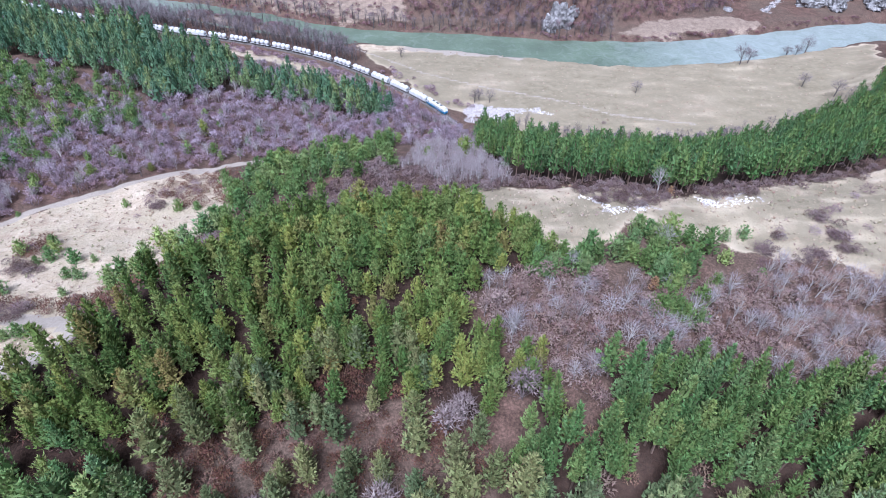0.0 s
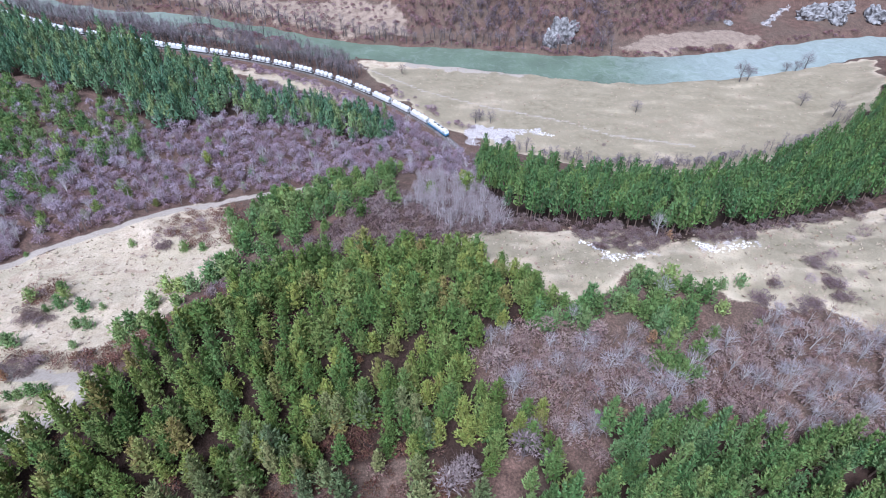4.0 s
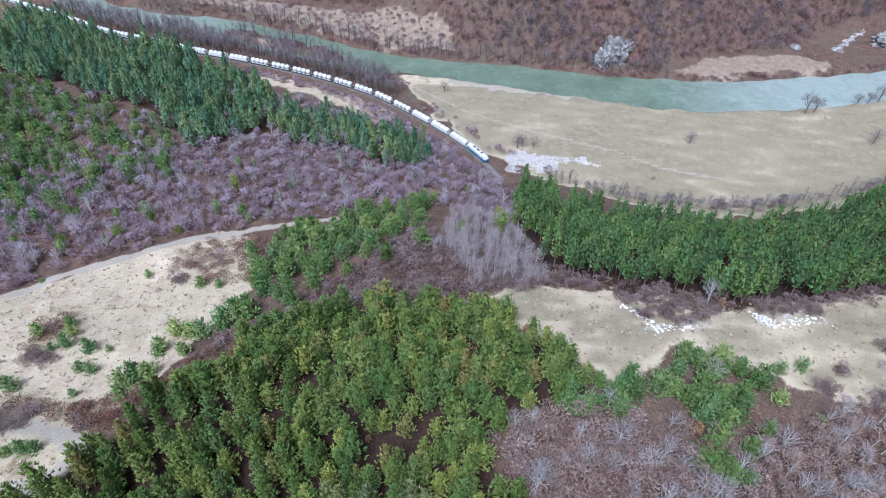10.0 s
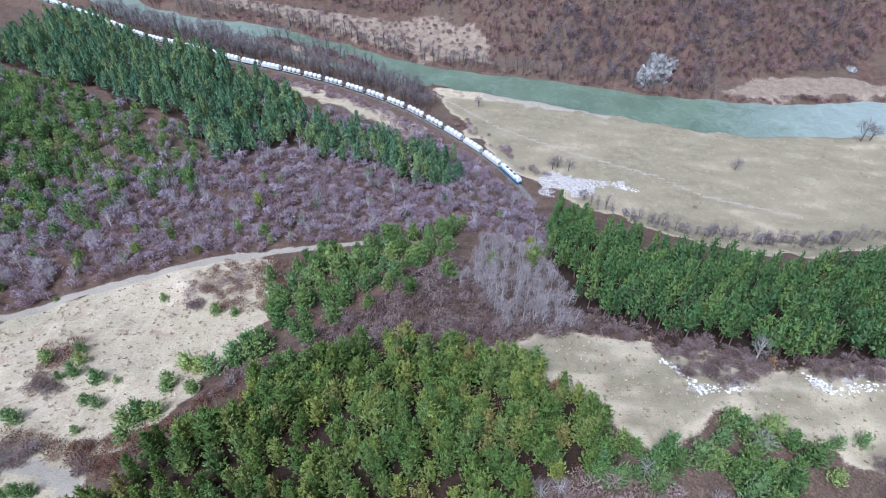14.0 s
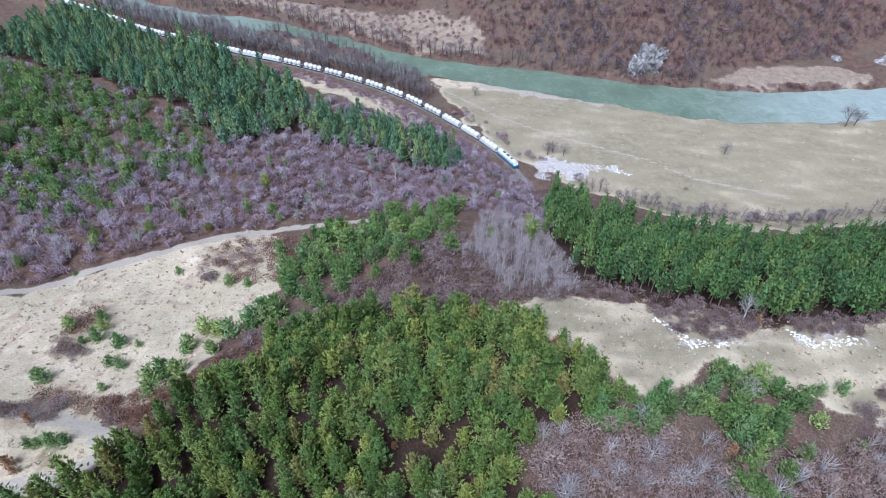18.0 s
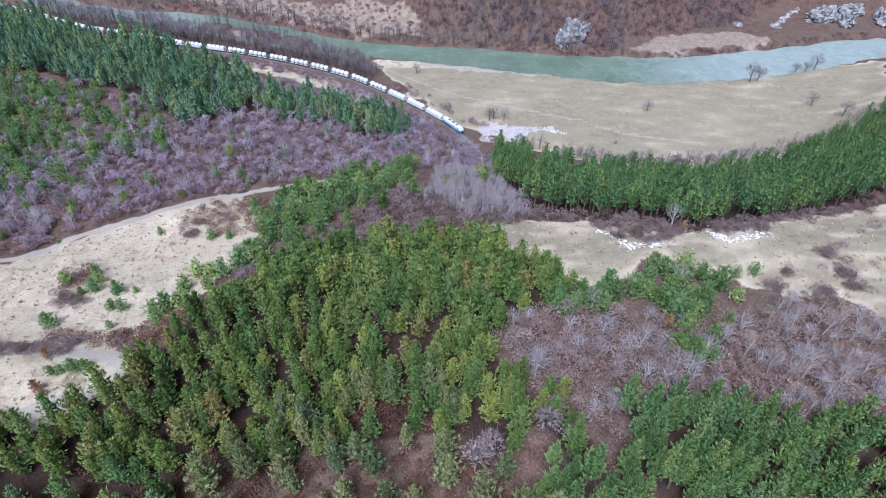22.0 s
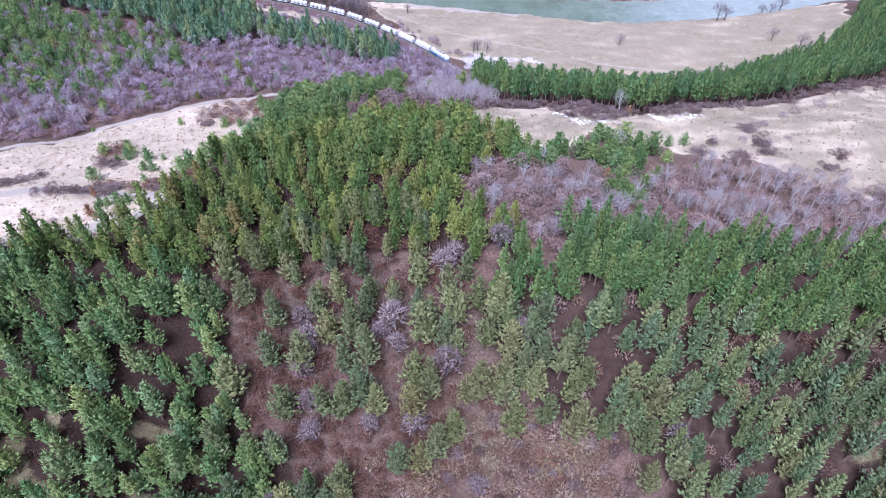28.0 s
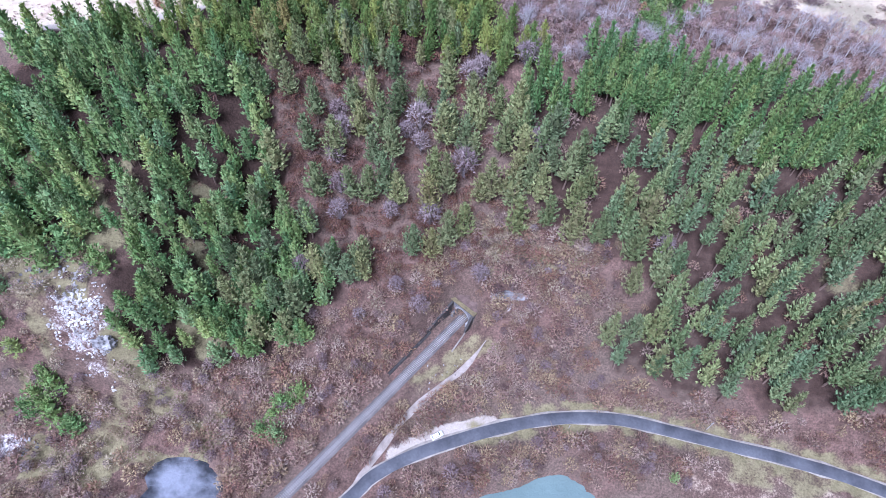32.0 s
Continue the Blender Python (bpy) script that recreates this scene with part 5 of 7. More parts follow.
ridge_top = np.array([(-226, 401), (-219, 399), (-213, 398), (-206, 394), (-199, 391), (-192, 388), (-185, 382), (-296, 423), (-289, 420), (-281, 416), (-273, 413), (-265, 408), (-210, 387), (-197, 381), (-182, 372), (-131, 343), (-125, 335), (-129, 340), (-204, 388), (-222, 396)], float)
tagged(new("pine_wood", joined("ridge_pines", ridge_top, far_pine_kinds, [M["bark"], M["dark_needles"]], 158, (1.35, 1.7))), "tall dark pines on the ridge above the railway", "pine wood", kind="stuff")
tagged(new("pine_wood", joined("mixed_pines", np.concatenate([scatter(NW_MIXED, 6.0, 59, keep=0.7), scatter([(-340, 340), (-246, 320), (-215, 300), (-195, 260), (-192, 215), (-260, 200), (-340, 260)], 7.5, 159)]), round_kinds, [M["bark"], M["clump_needles"]], 59, (0.7, 1.25))), "scattered bushy green pines among grey brush", "pine wood", kind="stuff")

# leafless trees and brush
bare_kinds = [twig_template(s, h, r, 16, 300, 0.03, 0.25, 0.9, 0.15, 1.5) for s, h, r in ((61, 7.5, 3.0), (62, 8.5, 3.3), (63, 7, 2.8), (64, 8, 2.7))]
fan_kinds = [twig_template(s, h, r, 20, 150, 0.035, 0.2, 1.5, 0.18, 2.0) for s, h, r in ((261, 7.5, 2.6), (262, 8.5, 2.8), (263, 7, 2.4))]
birch_kinds = [twig_template(s, h, r, 12, 210, 0.03, 0.3, 1.6, 0.14, 1.6) for s, h, r in ((65, 7.5, 1.8), (66, 8.5, 2.0), (67, 6.5, 1.7))]
grey_kinds = [brush_template(s, h, r, 24, 170, 0.04, 0.14, 1.0, 0.7, 230, 0.12, 0.45) for s, h, r in ((361, 9.5, 3.3), (362, 8.5, 3.0), (363, 10.5, 3.4))]
slope_kinds = [brush_template(s, h, r, 14, 60, 0.05, 0.2, knots=105, flat=0.7) for s, h, r in ((161, 7, 2.8), (162, 8, 2.8), (163, 6, 2.6))]
brush_kinds = [brush_template(s, h, r, 8, 34, 0.04, knots=92, knot=0.12, flat=0.5) for s, h, r in ((71, 3.0, 2.5), (72, 3.6, 2.7), (73, 2.5, 2.3))]
upright_kinds = [twig_template(s, h, r, 7, 72, 0.07, 0.25, 1.6, 0.17, 2.0) for s, h, r in ((264, 8, 2.4), (265, 9, 2.6), (266, 7, 2.2))]
far_wood_kinds = [brush_template(s, h, r, 9, 36, 0.08, 0.22, 1.0, 1.6, 56, 0.19) for s, h, r in ((164, 7, 2.6), (165, 8, 2.7), (166, 6, 2.4))]
far_brush_kinds = [brush_template(s, h, r, 7, 22, 0.07, knots=58, knot=0.19) for s, h, r in ((171, 3.2, 2.5), (172, 3.8, 2.7), (173, 2.6, 2.3))]
low_kinds = [brush_template(s, h, r, 7, 24, 0.045, knots=30, knot=0.16) for s, h, r in ((75, 1.4, 1.5), (76, 1.8, 1.7))]
far_kinds = [brush_template(s, h, r, 4, 16, 0.11, 0.2, 1.0, 1.6, 22, 0.24) for s, h, r in ((77, 7, 2.8), (78, 8.5, 3.1))]
river_kinds = [twig_template(s, h, r, 6, 90, 0.05, 0.3, 1.6, 0.2, 2.2) for s, h, r in ((81, 11, 2.2), (82, 12.5, 2.5), (83, 10, 2.0))]


def wood_of(name, mesh_name, spots, kinds, wood, twigs, seed, size, label, category):
    tagged(new(name, joined(mesh_name, spots, kinds, [M[wood], M[twigs]], seed, size)), label, category, kind="stuff")


def bare_masters(kinds, wood, twigs, name, label, category):
    return [tree_kind(name, [("trunk", np_mesh("trunk", wv, tris=wt, mats=[M[wood]])), ("crown", np_mesh("crown", tv, tris=tt, mats=[M[twigs]]))], label, category) for wv, wt, tv, tt in kinds]


east = scatter(EAST_BARE, 4.0, 81, keep=0.92)
plant_out(bare_masters(fan_kinds + bare_kinds[:1], "pale_bark", "pale_twigs", "bare_tree", "leafless pale grey tree with spreading twigs", "tree"), np.concatenate([east[::5][:110], np.array([(19, 114), (40, 112), (67, 135), (50, 100), (55, 100), (60, 104), (63, 100), (84, 108), (100, 102), (102, 98), (127, 120), (130, 115), (136, 120), (118, 110), (39, 123), (15, 113), (109, 117)], float)]), 4, (0.8, 1.3), group="bare trees beside the pines")
thicket = np.concatenate([east[k::5] for k in (1, 2, 3, 4)])
dense = thicket[:, 0] + 12 * lumps(thicket[:, 0], thicket[:, 1], 30, 63) > 82
wood_of("bare_wood", "east_wood", thicket[~dense], slope_kinds + upright_kinds, "grey_bark", "east_twigs", 82, (0.6, 1.0), "leafless grey-brown wood", "bare wood")
wood_of("bare_wood", "mauve_thicket", thicket[dense], fan_kinds + upright_kinds, "pale_bark", "thicket_twigs", 182, (0.75, 1.2), "dense mauve-grey leafless thicket beside the grass", "bare wood")
wood_of("brush", "east_brush", scatter(EAST_BARE, 3.1, 83), brush_kinds, "grey_bark", "east_twigs", 83, (0.6, 1.4), "reddish-brown leafless brush", "brush")
wood_of("bare_wood", "north_west_wood", np.concatenate([scatter(BRUSH_NW, 5.9, 84, keep=0.9), scatter(NW_PINES, 9, 284, keep=0.7), scatter(NW_MIXED, 7, 285, keep=0.8)]), far_wood_kinds + upright_kinds, "grey_bark", "twigs", 84, (0.6, 1.1), "mauve-grey leafless wood on the slope", "bare wood")
wood_of("brush", "north_west_brush", scatter(BRUSH_NW, 3.9, 85), far_brush_kinds, "grey_bark", "brush_twigs", 85, (0.6, 1.1), "reddish-brown leafless brush", "brush")
plant_out(bare_masters(birch_kinds, "birch_bark", "birch_twigs", "birch_tree", "slim leafless birch with a pale trunk", "tree"), scatter(BIRCHES, 3.2, 86), 5, (0.7, 1.1), group="birches in the hollow")
wood_of("brush", "hollow_brush", np.concatenate([scatter(BRUSH_MID, 2.8, 87), scatter(BIRCHES, 3.6, 88), scatter([(-47, 166), (-30, 157), (-10, 160), (7, 164), (26, 168), (30, 172), (20, 174), (0, 168), (-20, 164), (-40, 172)], 2.4, 98)]), far_brush_kinds, "grey_bark", "hollow_twigs", 87, (0.6, 1.1), "brown leafless brush between the pines", "brush")
wood_of("brush", "edge_brush", scatter([(-74, 122), (-68, 140), (-55, 152), (-48, 168), (-30, 164), (-10, 166), (8, 168), (2, 156), (-36, 152), (-57, 137)], 2.5, 411), far_brush_kinds, "grey_bark", "hollow_twigs", 411, (0.5, 0.9), "red-brown leafless brush along the edge of the pines", "brush")
slope = np.concatenate([scatter(SLOPE_S, 2.7, 89, keep=0.95), scatter(SLOPE_W, 3.2, 189, keep=0.6), scatter(ROAD_EDGE, 3.1, 389), scatter(PINE_EAST, 6.5, 289, keep=0.8)])
slope = slope[(slope[:, 0] > -72) | (lumps(slope[:, 0], slope[:, 1], 12, 65) > 0.1)]
wood_of("brush", "slope_brush", slope, brush_kinds, "grey_bark", "red_twigs", 89, (0.5, 1.5), "reddish-brown brush on the steep slope", "brush")
wood_of("brush", "gully_thicket", np.concatenate([scatter(GULLY, 3.1, 93), scatter(GULLY_EAST, 3.2, 193), scatter(SLOPE_TOP, 3.0, 194), scatter(GULLY_HEAD, 2.8, 195), scatter(GULLY_SIDE, 2.6, 196)]), brush_kinds, "grey_bark", "gully_twigs", 193, (0.5, 1.1), "red-brown leafless brush filling the gully", "brush")
wood_of("brush", "gully_brush", np.concatenate([scatter(PINE_HILL, 6, 92, keep=0.6)]), low_kinds, "grey_bark", "gully_twigs", 90, (0.7, 1.6), "reddish-brown undergrowth under the pines", "brush")
plant_out(bare_masters(grey_kinds, "grey_bark", "grey_twigs", "bare_tree", "leafless grey-mauve tree in the gully", "tree"), np.array([(-34, 52), (-35, 45), (-32, 31), (-9, 54), (-14, 57), (-41, 14), (-3, 35), (29, 57), (6, 49), (-3, 13), (-11, 16), (72, 33), (-16, 35), (16, 23), (4, 77), (24, 88), (28, 82), (8, 79), (22, 84), (-36, 57), (-10, 60), (-33, 38)], float), 12, (1.05, 1.45), group="bare trees in the gully")
wood_of("brush", "bank_brush", scatter(SOUTH_BANK, 3.2, 94), brush_kinds, "grey_bark", "red_twigs", 94, (0.7, 1.5), "grey-mauve brush between road and river", "brush")
hillside = scatter(NORTH_HILL, 3.7, 95, keep=0.95)
grey = lumps(hillside[:, 0] * 0.8 + 0.5 * hillside[:, 1], hillside[:, 1] * 0.35, 46, 61) + 0.6 * lumps(hillside[:, 0], hillside[:, 1], 17, 62) > 0.35
wood_of("bare_wood", "north_hill_wood", hillside[~grey], far_kinds, "dark_bark", "hill_twigs", 95, (0.45, 0.95), "red-brown leafless forest on the far hillside", "bare wood")
wood_of("bare_wood", "north_hill_grey_wood", hillside[grey], far_kinds, "grey_bark", "hill_grey_twigs", 195, (0.6, 1.15), "mauve-grey leafless trees on the far hillside", "bare wood")
riverside = np.concatenate([scatter(RIVER_TREES, 3.6, 96, keep=0.85), scatter([(-330, 466), (-291, 438), (-236, 424), (-190, 415), (-166, 403), (-185, 428), (-255, 466), (-320, 505)], 4.4, 196, keep=0.85), along(RIVER, 0.5, 4, 3.4, 97, -330, 130), along(RIVER, 3, 9, 7, 98, -330, 0), along(RIVER, 0.5, 5, 7, 99, -330, -75, -1), along(BACKWATER, 0.5, 5, 4, 100, -260, -60, -1)])
wood_of("bare_wood", "riverside_wood", riverside, river_kinds, "dark_bark", "river_twigs", 96, (0.7, 1.25), "dark leafless trees along the river", "bare wood")
wood_of("brush", "riverside_brush", np.concatenate([along(RIVER, -0.5, 3, 2.4, 101, -330, 330), along(RIVER, -0.5, 3, 3, 102, -330, -60, -1), scatter(MEADOW_N, 5, 103, keep=0.6)]), far_brush_kinds, "grey_bark", "hill_twigs", 97, (0.5, 1.0), "dark brush along the river banks", "brush")
wood_of("brush", "island_brush", scatter(ISLAND_BRUSH, 3.2, 99), far_brush_kinds, "grey_bark", "hill_twigs", 99, (0.7, 1.1), "brown leafless brush on the river island", "brush")
plant_out(bare_masters(fan_kinds, "pale_bark", "pale_twigs", "bare_tree", "pale leafless tree among mauve brush", "tree"), np.concatenate([scatter(BRUSH_NW, 15, 105, keep=0.8), scatter([(-175, 160), (-140, 178), (-150, 200), (-190, 190)], 7, 106, keep=0.8)]), 13, (0.8, 1.2), group="pale trees on the slope")
wood_of("bare_wood", "gully_wood", np.concatenate([scatter(GULLY, 5.2, 407, keep=0.8), scatter(GULLY_EAST, 6.0, 408, keep=0.7), scatter(SLOPE_TOP, 5.0, 409, keep=0.8)]), slope_kinds, "grey_bark", "gully_twigs", 407, (0.3, 0.6), "red-brown leafless thicket in the gully", "bare wood")
wood_of("bare_wood", "slope_wood", np.concatenate([scatter(SLOPE_S, 6.0, 107, keep=0.75), scatter(SLOPE_W, 6.5, 207, keep=0.6), scatter(SOUTH_BANK, 5.5, 108, keep=0.7)]), slope_kinds, "grey_bark", "hollow_twigs", 107, (0.45, 0.9), "leafless grey-pink thicket around the tunnel", "bare wood")
tan = np.concatenate([scatter(SLOPE_S, 4.6, 421, keep=0.9), scatter(SLOPE_W, 4.0, 422), scatter(SLOPE_TOP, 4.0, 423)])
tan = tan[(lumps(tan[:, 0], tan[:, 1], 13, 64) > 0.12) | ((tan[:, 0] < -72) & (lumps(tan[:, 0], tan[:, 1], 12, 65) < 0.0)) | (np.hypot((tan[:, 0] - 30) / 24, (tan[:, 1] - 32) / 9) < 1)]
wood_of("brush", "tan_brush", tan, brush_kinds, "pale_bark", "tan_twigs", 424, (0.6, 1.35), "pale tan leafless bushes among red-brown brush", "brush")


def tufts(x, y, r, count, seed):
    """Places gathered round a spot."""
    g = np.random.RandomState(seed)
    return np.stack([x + g.normal(0, 0.55 * r, count), y + g.normal(0, 0.4 * r, count)], 1)


clumps = [tufts(x, y, r, round(r * 4), i) for i, (x, y, r) in enumerate(((123, 143, 3.5), (112, 133, 3.5), (126, 138, 3.5), (100, 136, 3), (106, 143, 2), (123, 152, 4), (147, 131, 4.5), (154, 140, 3.5), (98, 125, 2.5), (116, 134, 2.5),
          (-125, 129, 4), (-119, 127, 3), (-147, 114, 4.5), (-153, 111, 4), (-141, 117, 3), (-109, 106, 4), (-116, 105, 4), (-129, 103, 4), (-150, 93, 4), (-91, 104, 3), (-96, 110, 3), (-100, 171, 3), (-164, 106, 4), (-122, 103, 4)))]
wood_of("brush", "meadow_brush", np.concatenate(clumps), brush_kinds, "grey_bark", "hollow_twigs", 425, (0.35, 0.85), "clumps of mauve-brown leafless brush on dry grass", "brush")


# ---- single bushes and trees ----
def at(x, y, s=1.0, turn=0.0, sink=0.1):
    return pose(x, y, float(ground(x, y)) - sink, 0, 0, turn) @ Matrix.Diagonal((s, s, s, 1))


def place_all(masters, spots, seed, group=""):
    """Puts copies of the masters at (x, y, size)."""
    g = random.Random(seed)
    for i, (x, y, s) in enumerate(spots):
        t = masters[i] if i < len(masters) else copy_thing(masters[i % len(masters)], Matrix.Identity(4))
        t.matrix_basis = at(x, y, s * g.uniform(0.9, 1.1), g.uniform(0, 360))
        if group:
            t["group"] = group


def bush_masters(label, big=False):
    kinds = [pine_template(s, h, r, 0.02, 8, 11, 2, 1.2, 0.45, 0.08) for s, h, r in ((124, 7.5, 4.0), (125, 8.5, 4.2), (126, 7, 3.8))] if big else [pine_template(s, h, r, 0.02, 7, 9, 2, 0.8, 0.45, 0.08) for s, h, r in ((121, 4.2, 2.2), (122, 4.8, 2.4), (123, 3.8, 2.1))]
    return [tree_kind("evergreen_bush", [("stem", np_mesh("stem", tv, tris=tq, mats=[M["bark"]])), ("crown", np_mesh("crown", cv, tris=cq, mats=[M["green_needles"]]))], label, "bush") for tv, tq, cv, cq in kinds]


MEADOW_BUSHES = [(-112, 172.3, 0.75), (-127.7, 137.7, 1.1), (-121, 143.1, 1.0), (-118.3, 139.1, 1.2), (-116.8, 134, 1.2), (-108.5, 132.8, 1.35), (-120, 132, 0.7), (-103.2, 133.5, 0.6), (-107, 125.2, 0.9), (-103.5, 124.7, 1.0),
                 (-102.4, 115.2, 0.6), (-120.6, 115.8, 1.3), (-87, 132, 1.0), (-85, 141, 1.5), (-81, 141, 1.6), (-76.5, 140, 1.6), (-87, 134, 1.3), (-78, 131, 1.3), (-90, 119, 1.5), (-87, 121, 1.7), (-83, 121.5, 1.6), (-70, 149, 2.0), (-72, 145, 1.8), (-68, 153, 1.9), (-66, 148, 1.7), (-90.8, 168, 0.9), (-84.1, 167.7, 0.9), (-68.5, 146, 1.8), (-72, 143, 1.5), (-148, 166.5, 0.5), (-86, 113, 1.2), (-102, 96, 0.9), (-105, 95, 0.8), (-99, 96.5, 0.8), (-107, 94.5, 0.7)]
place_all(bush_masters("round green evergreen bush on the dry meadow"), MEADOW_BUSHES, 7, "bushes on the meadow")
SLOPE_BUSHES = [(-42, -22, 1.9), (-36.5, -18.5, 2.0), (-43.7, -26.5, 1.8), (-46, -31, 1.6), (-41, -32, 1.8), (-40, -21, 1.5), (-110.6, -37, 3.0), (-114, -34, 2.6), (-105, -38.5, 2.6), (-109, -31, 2.3), (-119, -37, 2.0), (-118, -26, 1.8), (-121, -22, 1.6), (-112, -29, 1.3), (-121, -5, 2.4), (-116, -3, 2.2), (-109, -6, 2.3), (-101, -2, 2.2), (-105, 0, 2.4), (-120, -15, 1.8), (-113, 0, 2.2), (-94, -3, 2.2), (84.8, -24.8, 1.0), (94.4, 125.8, 1.0), (95.1, 143, 1.3), (88.4, 141, 1.0), (85.6, 131.8, 1.2), (81.8, 124.3, 0.9)]
place_all(bush_masters("bushy green evergreen among brown brush", True), [(x, y, 0.5 * s) for x, y, s in SLOPE_BUSHES], 8, "bushes among the brush")
place_all(pine_masters(bushy_kinds, M["needles"], "small green pine standing in leafless brush"), [(-152.6, 187, 0.84), (-168, 184, 0.84), (-138, 190.5, 0.84), (-135, 195, 0.91), (-128.6, 208, 0.84), (-113.5, 199.5, 0.70), (-94, 216, 0.84), (-105, 236, 0.98), (-117.5, 221, 0.70),
           (-18.2, 197, 1.40), (-28.5, 183, 1.12), (-3.6, 211, 1.26), (-44, 227, 1.26), (11.7, 214, 1.40), (10.7, 232, 1.26), (-60, 205, 1.12), (-160, 215, 0.98), (-185, 206, 1.12), (-175, 232, 0.8)], 9, "pines in the brush")
tagged(new("pine_wood", joined("brush_pines", scatter(BRUSH_NW, 21, 303, keep=0.8), bushy_kinds, [M["bark"], M["green_needles"]], 304, (0.5, 0.95))), "small green pines scattered through leafless brush", "pine wood", kind="stuff")
shrub_kinds = [twig_template(s, h, r, 12, 260, 0.028, 0.0, 1.0, 0.4) for s, h, r in ((131, 2.2, 1.8), (132, 2.6, 2.1))]
place_all(bare_masters(shrub_kinds, "grey_bark", "brush_twigs", "bare_shrub", "leafless mauve-brown shrub on dry grass", "shrub"),
          [(-119, 86, 0.9), (-131.5, 99.7, 0.8), (-126, 140, 1.2), (-116, 128, 0.8), (-110, 108.5, 1.3), (-113, 107, 1.2), (-104.6, 176, 1.2), (-100.5, 180, 1.3), (-96.5, 184, 1.4), (-92, 187, 1.3), (-89, 181, 1.2), (-94, 176, 1.1), (-86, 190, 1.2), (-67.4, 136.5, 1.3), (-128, 135, 0.9), (-104.9, 165, 0.6), (-117, 124, 0.6),
           (126.7, 156, 1.1), (131, 158, 1.2), (118, 145, 1.0), (123, 144.5, 1.3), (127, 143.5, 1.4), (113.4, 136, 1.2), (116, 134.5, 1.1), (98, 138, 1.2), (107, 145, 0.8), (97, 131, 1.2), (104, 134, 0.8), (138, 150, 1.0), (150, 172, 1.3), (143, 168, 1.0), (163, 178, 1.4), (96, 314, 0.9), (122, 150, 0.7)], 10, "shrubs on the clearings")
field_kinds = [twig_template(s, h, r, 16, 220, 0.05, 0.3, 0.9, 0.2, 2.4) for s, h, r in ((141, 7.5, 2.8), (142, 9, 3.4), (143, 6.5, 2.6))]
place_all(bare_masters(field_kinds, "dark_bark", "river_twigs", "bare_tree", "lone leafless tree on the river meadow", "tree"),
          [(123.7, 354, 1.22), (206, 400, 1.62), (212, 402, 1.76), (234, 366, 1.49), (245, 348, 1.35), (248, 422, 1.49), (256, 424, 1.35), (264, 427, 1.49), (-27, 395, 1.08), (21, 333, 1.22), (30, 334, 1.08), (24, 336, 1.22)], 11, "lone trees on the river meadow")
FRINGE = [(30, 310), (50, 293), (70, 284), (90, 277), (116, 277), (142, 281), (195, 297), (245, 332), (250, 341), (195, 306), (135, 290), (90, 287), (60, 298), (40, 310)]
wood_of("brush", "meadow_edge_brush", scatter(FRINGE, 3.8, 101), slope_kinds + river_kinds, "grey_bark", "river_twigs", 101, (0.45, 0.85), "leafless brush along the edge of the river meadow", "brush")
wood_of("brush", "railside_brush", np.concatenate([scatter([(-160, 396), (-110, 383), (-74, 367), (-50, 352), (-30, 335), (-14, 322), (0, 300), (-14, 296), (-30, 318), (-60, 343), (-78, 358), (-110, 374), (-160, 388)], 3.3, 102), scatter([(-40, 366), (-22, 352), (-2, 334), (14, 318), (22, 326), (8, 336), (-14, 358), (-34, 374)], 4.2, 103, keep=0.8)]),
        far_brush_kinds, "grey_bark", "brush_twigs", 102, (0.6, 1.0), "reddish-brown brush beside the railway", "brush")
wood_of("brush", "clearing_brush", np.concatenate([scatter([(44, 166), (52, 155), (60, 152), (70, 156), (82, 168), (60, 170)], 1.8, 104), scatter([(22, 176), (26, 168), (40, 168), (48, 172), (30, 176)], 2.3, 204), scatter([(80, 170), (110, 171), (150, 186), (146, 189), (106, 174)], 3.0, 205, keep=0.6), scatter([(86, 170), (92, 162), (104, 165), (112, 171)], 1.9, 105), scatter([(26, 178), (53, 165), (86, 163), (104, 164), (125, 172), (158, 188), (200, 208), (200, 217), (158, 198), (125, 182), (104, 174), (86, 173), (53, 174), (30, 186)], 2.7, 206, keep=0.85), scatter([(150, 180), (200, 196), (240, 230), (230, 236), (190, 206), (150, 186)], 3.0, 106)]),
        far_brush_kinds, "grey_bark", "hollow_twigs", 104, (0.4, 0.75), "reddish leafless brush at the foot of the pines", "brush")
wood_of("brush", "meadow_foot_brush", np.concatenate([scatter([(-98, 103), (-82, 101), (-72, 120), (-60, 140), (-40, 156), (-52, 150), (-68, 132), (-80, 112)], 2.0, 107), scatter([(-120, 108), (-96, 104), (-92, 110), (-100, 113), (-118, 113)], 2.2, 108), scatter([(-92, 112), (-78, 119), (-72, 126), (-66, 122), (-81, 108), (-90, 102), (-99, 102), (-99, 107)], 1.8, 208), scatter([(-109, 188), (-98, 196), (-81, 205), (-75, 197), (-70, 186), (-73, 170), (-81, 168), (-92, 171), (-106, 182)], 2.4, 209, keep=0.8), scatter([(-132, 146), (-122, 147), (-117, 130), (-124, 132), (-131, 138)], 2.2, 210)]),
        low_kinds, "grey_bark", "gully_twigs", 107, (0.8, 1.6), "low reddish brush between meadow and pines", "brush")
dry = [tree_kind("dry_oak", [("trunk", np_mesh("trunk", tv, tris=tq, mats=[M["grey_bark"]])), ("crown", np_mesh("crown", cv, tris=cq, mats=[M["dry_leaves"]]))], "small oak with dry orange-brown leaves", "tree")
       for tv, tq, cv, cq in [pine_template(151, 5, 2.0, 0.15, 7, 7, 2, 0.8)]]
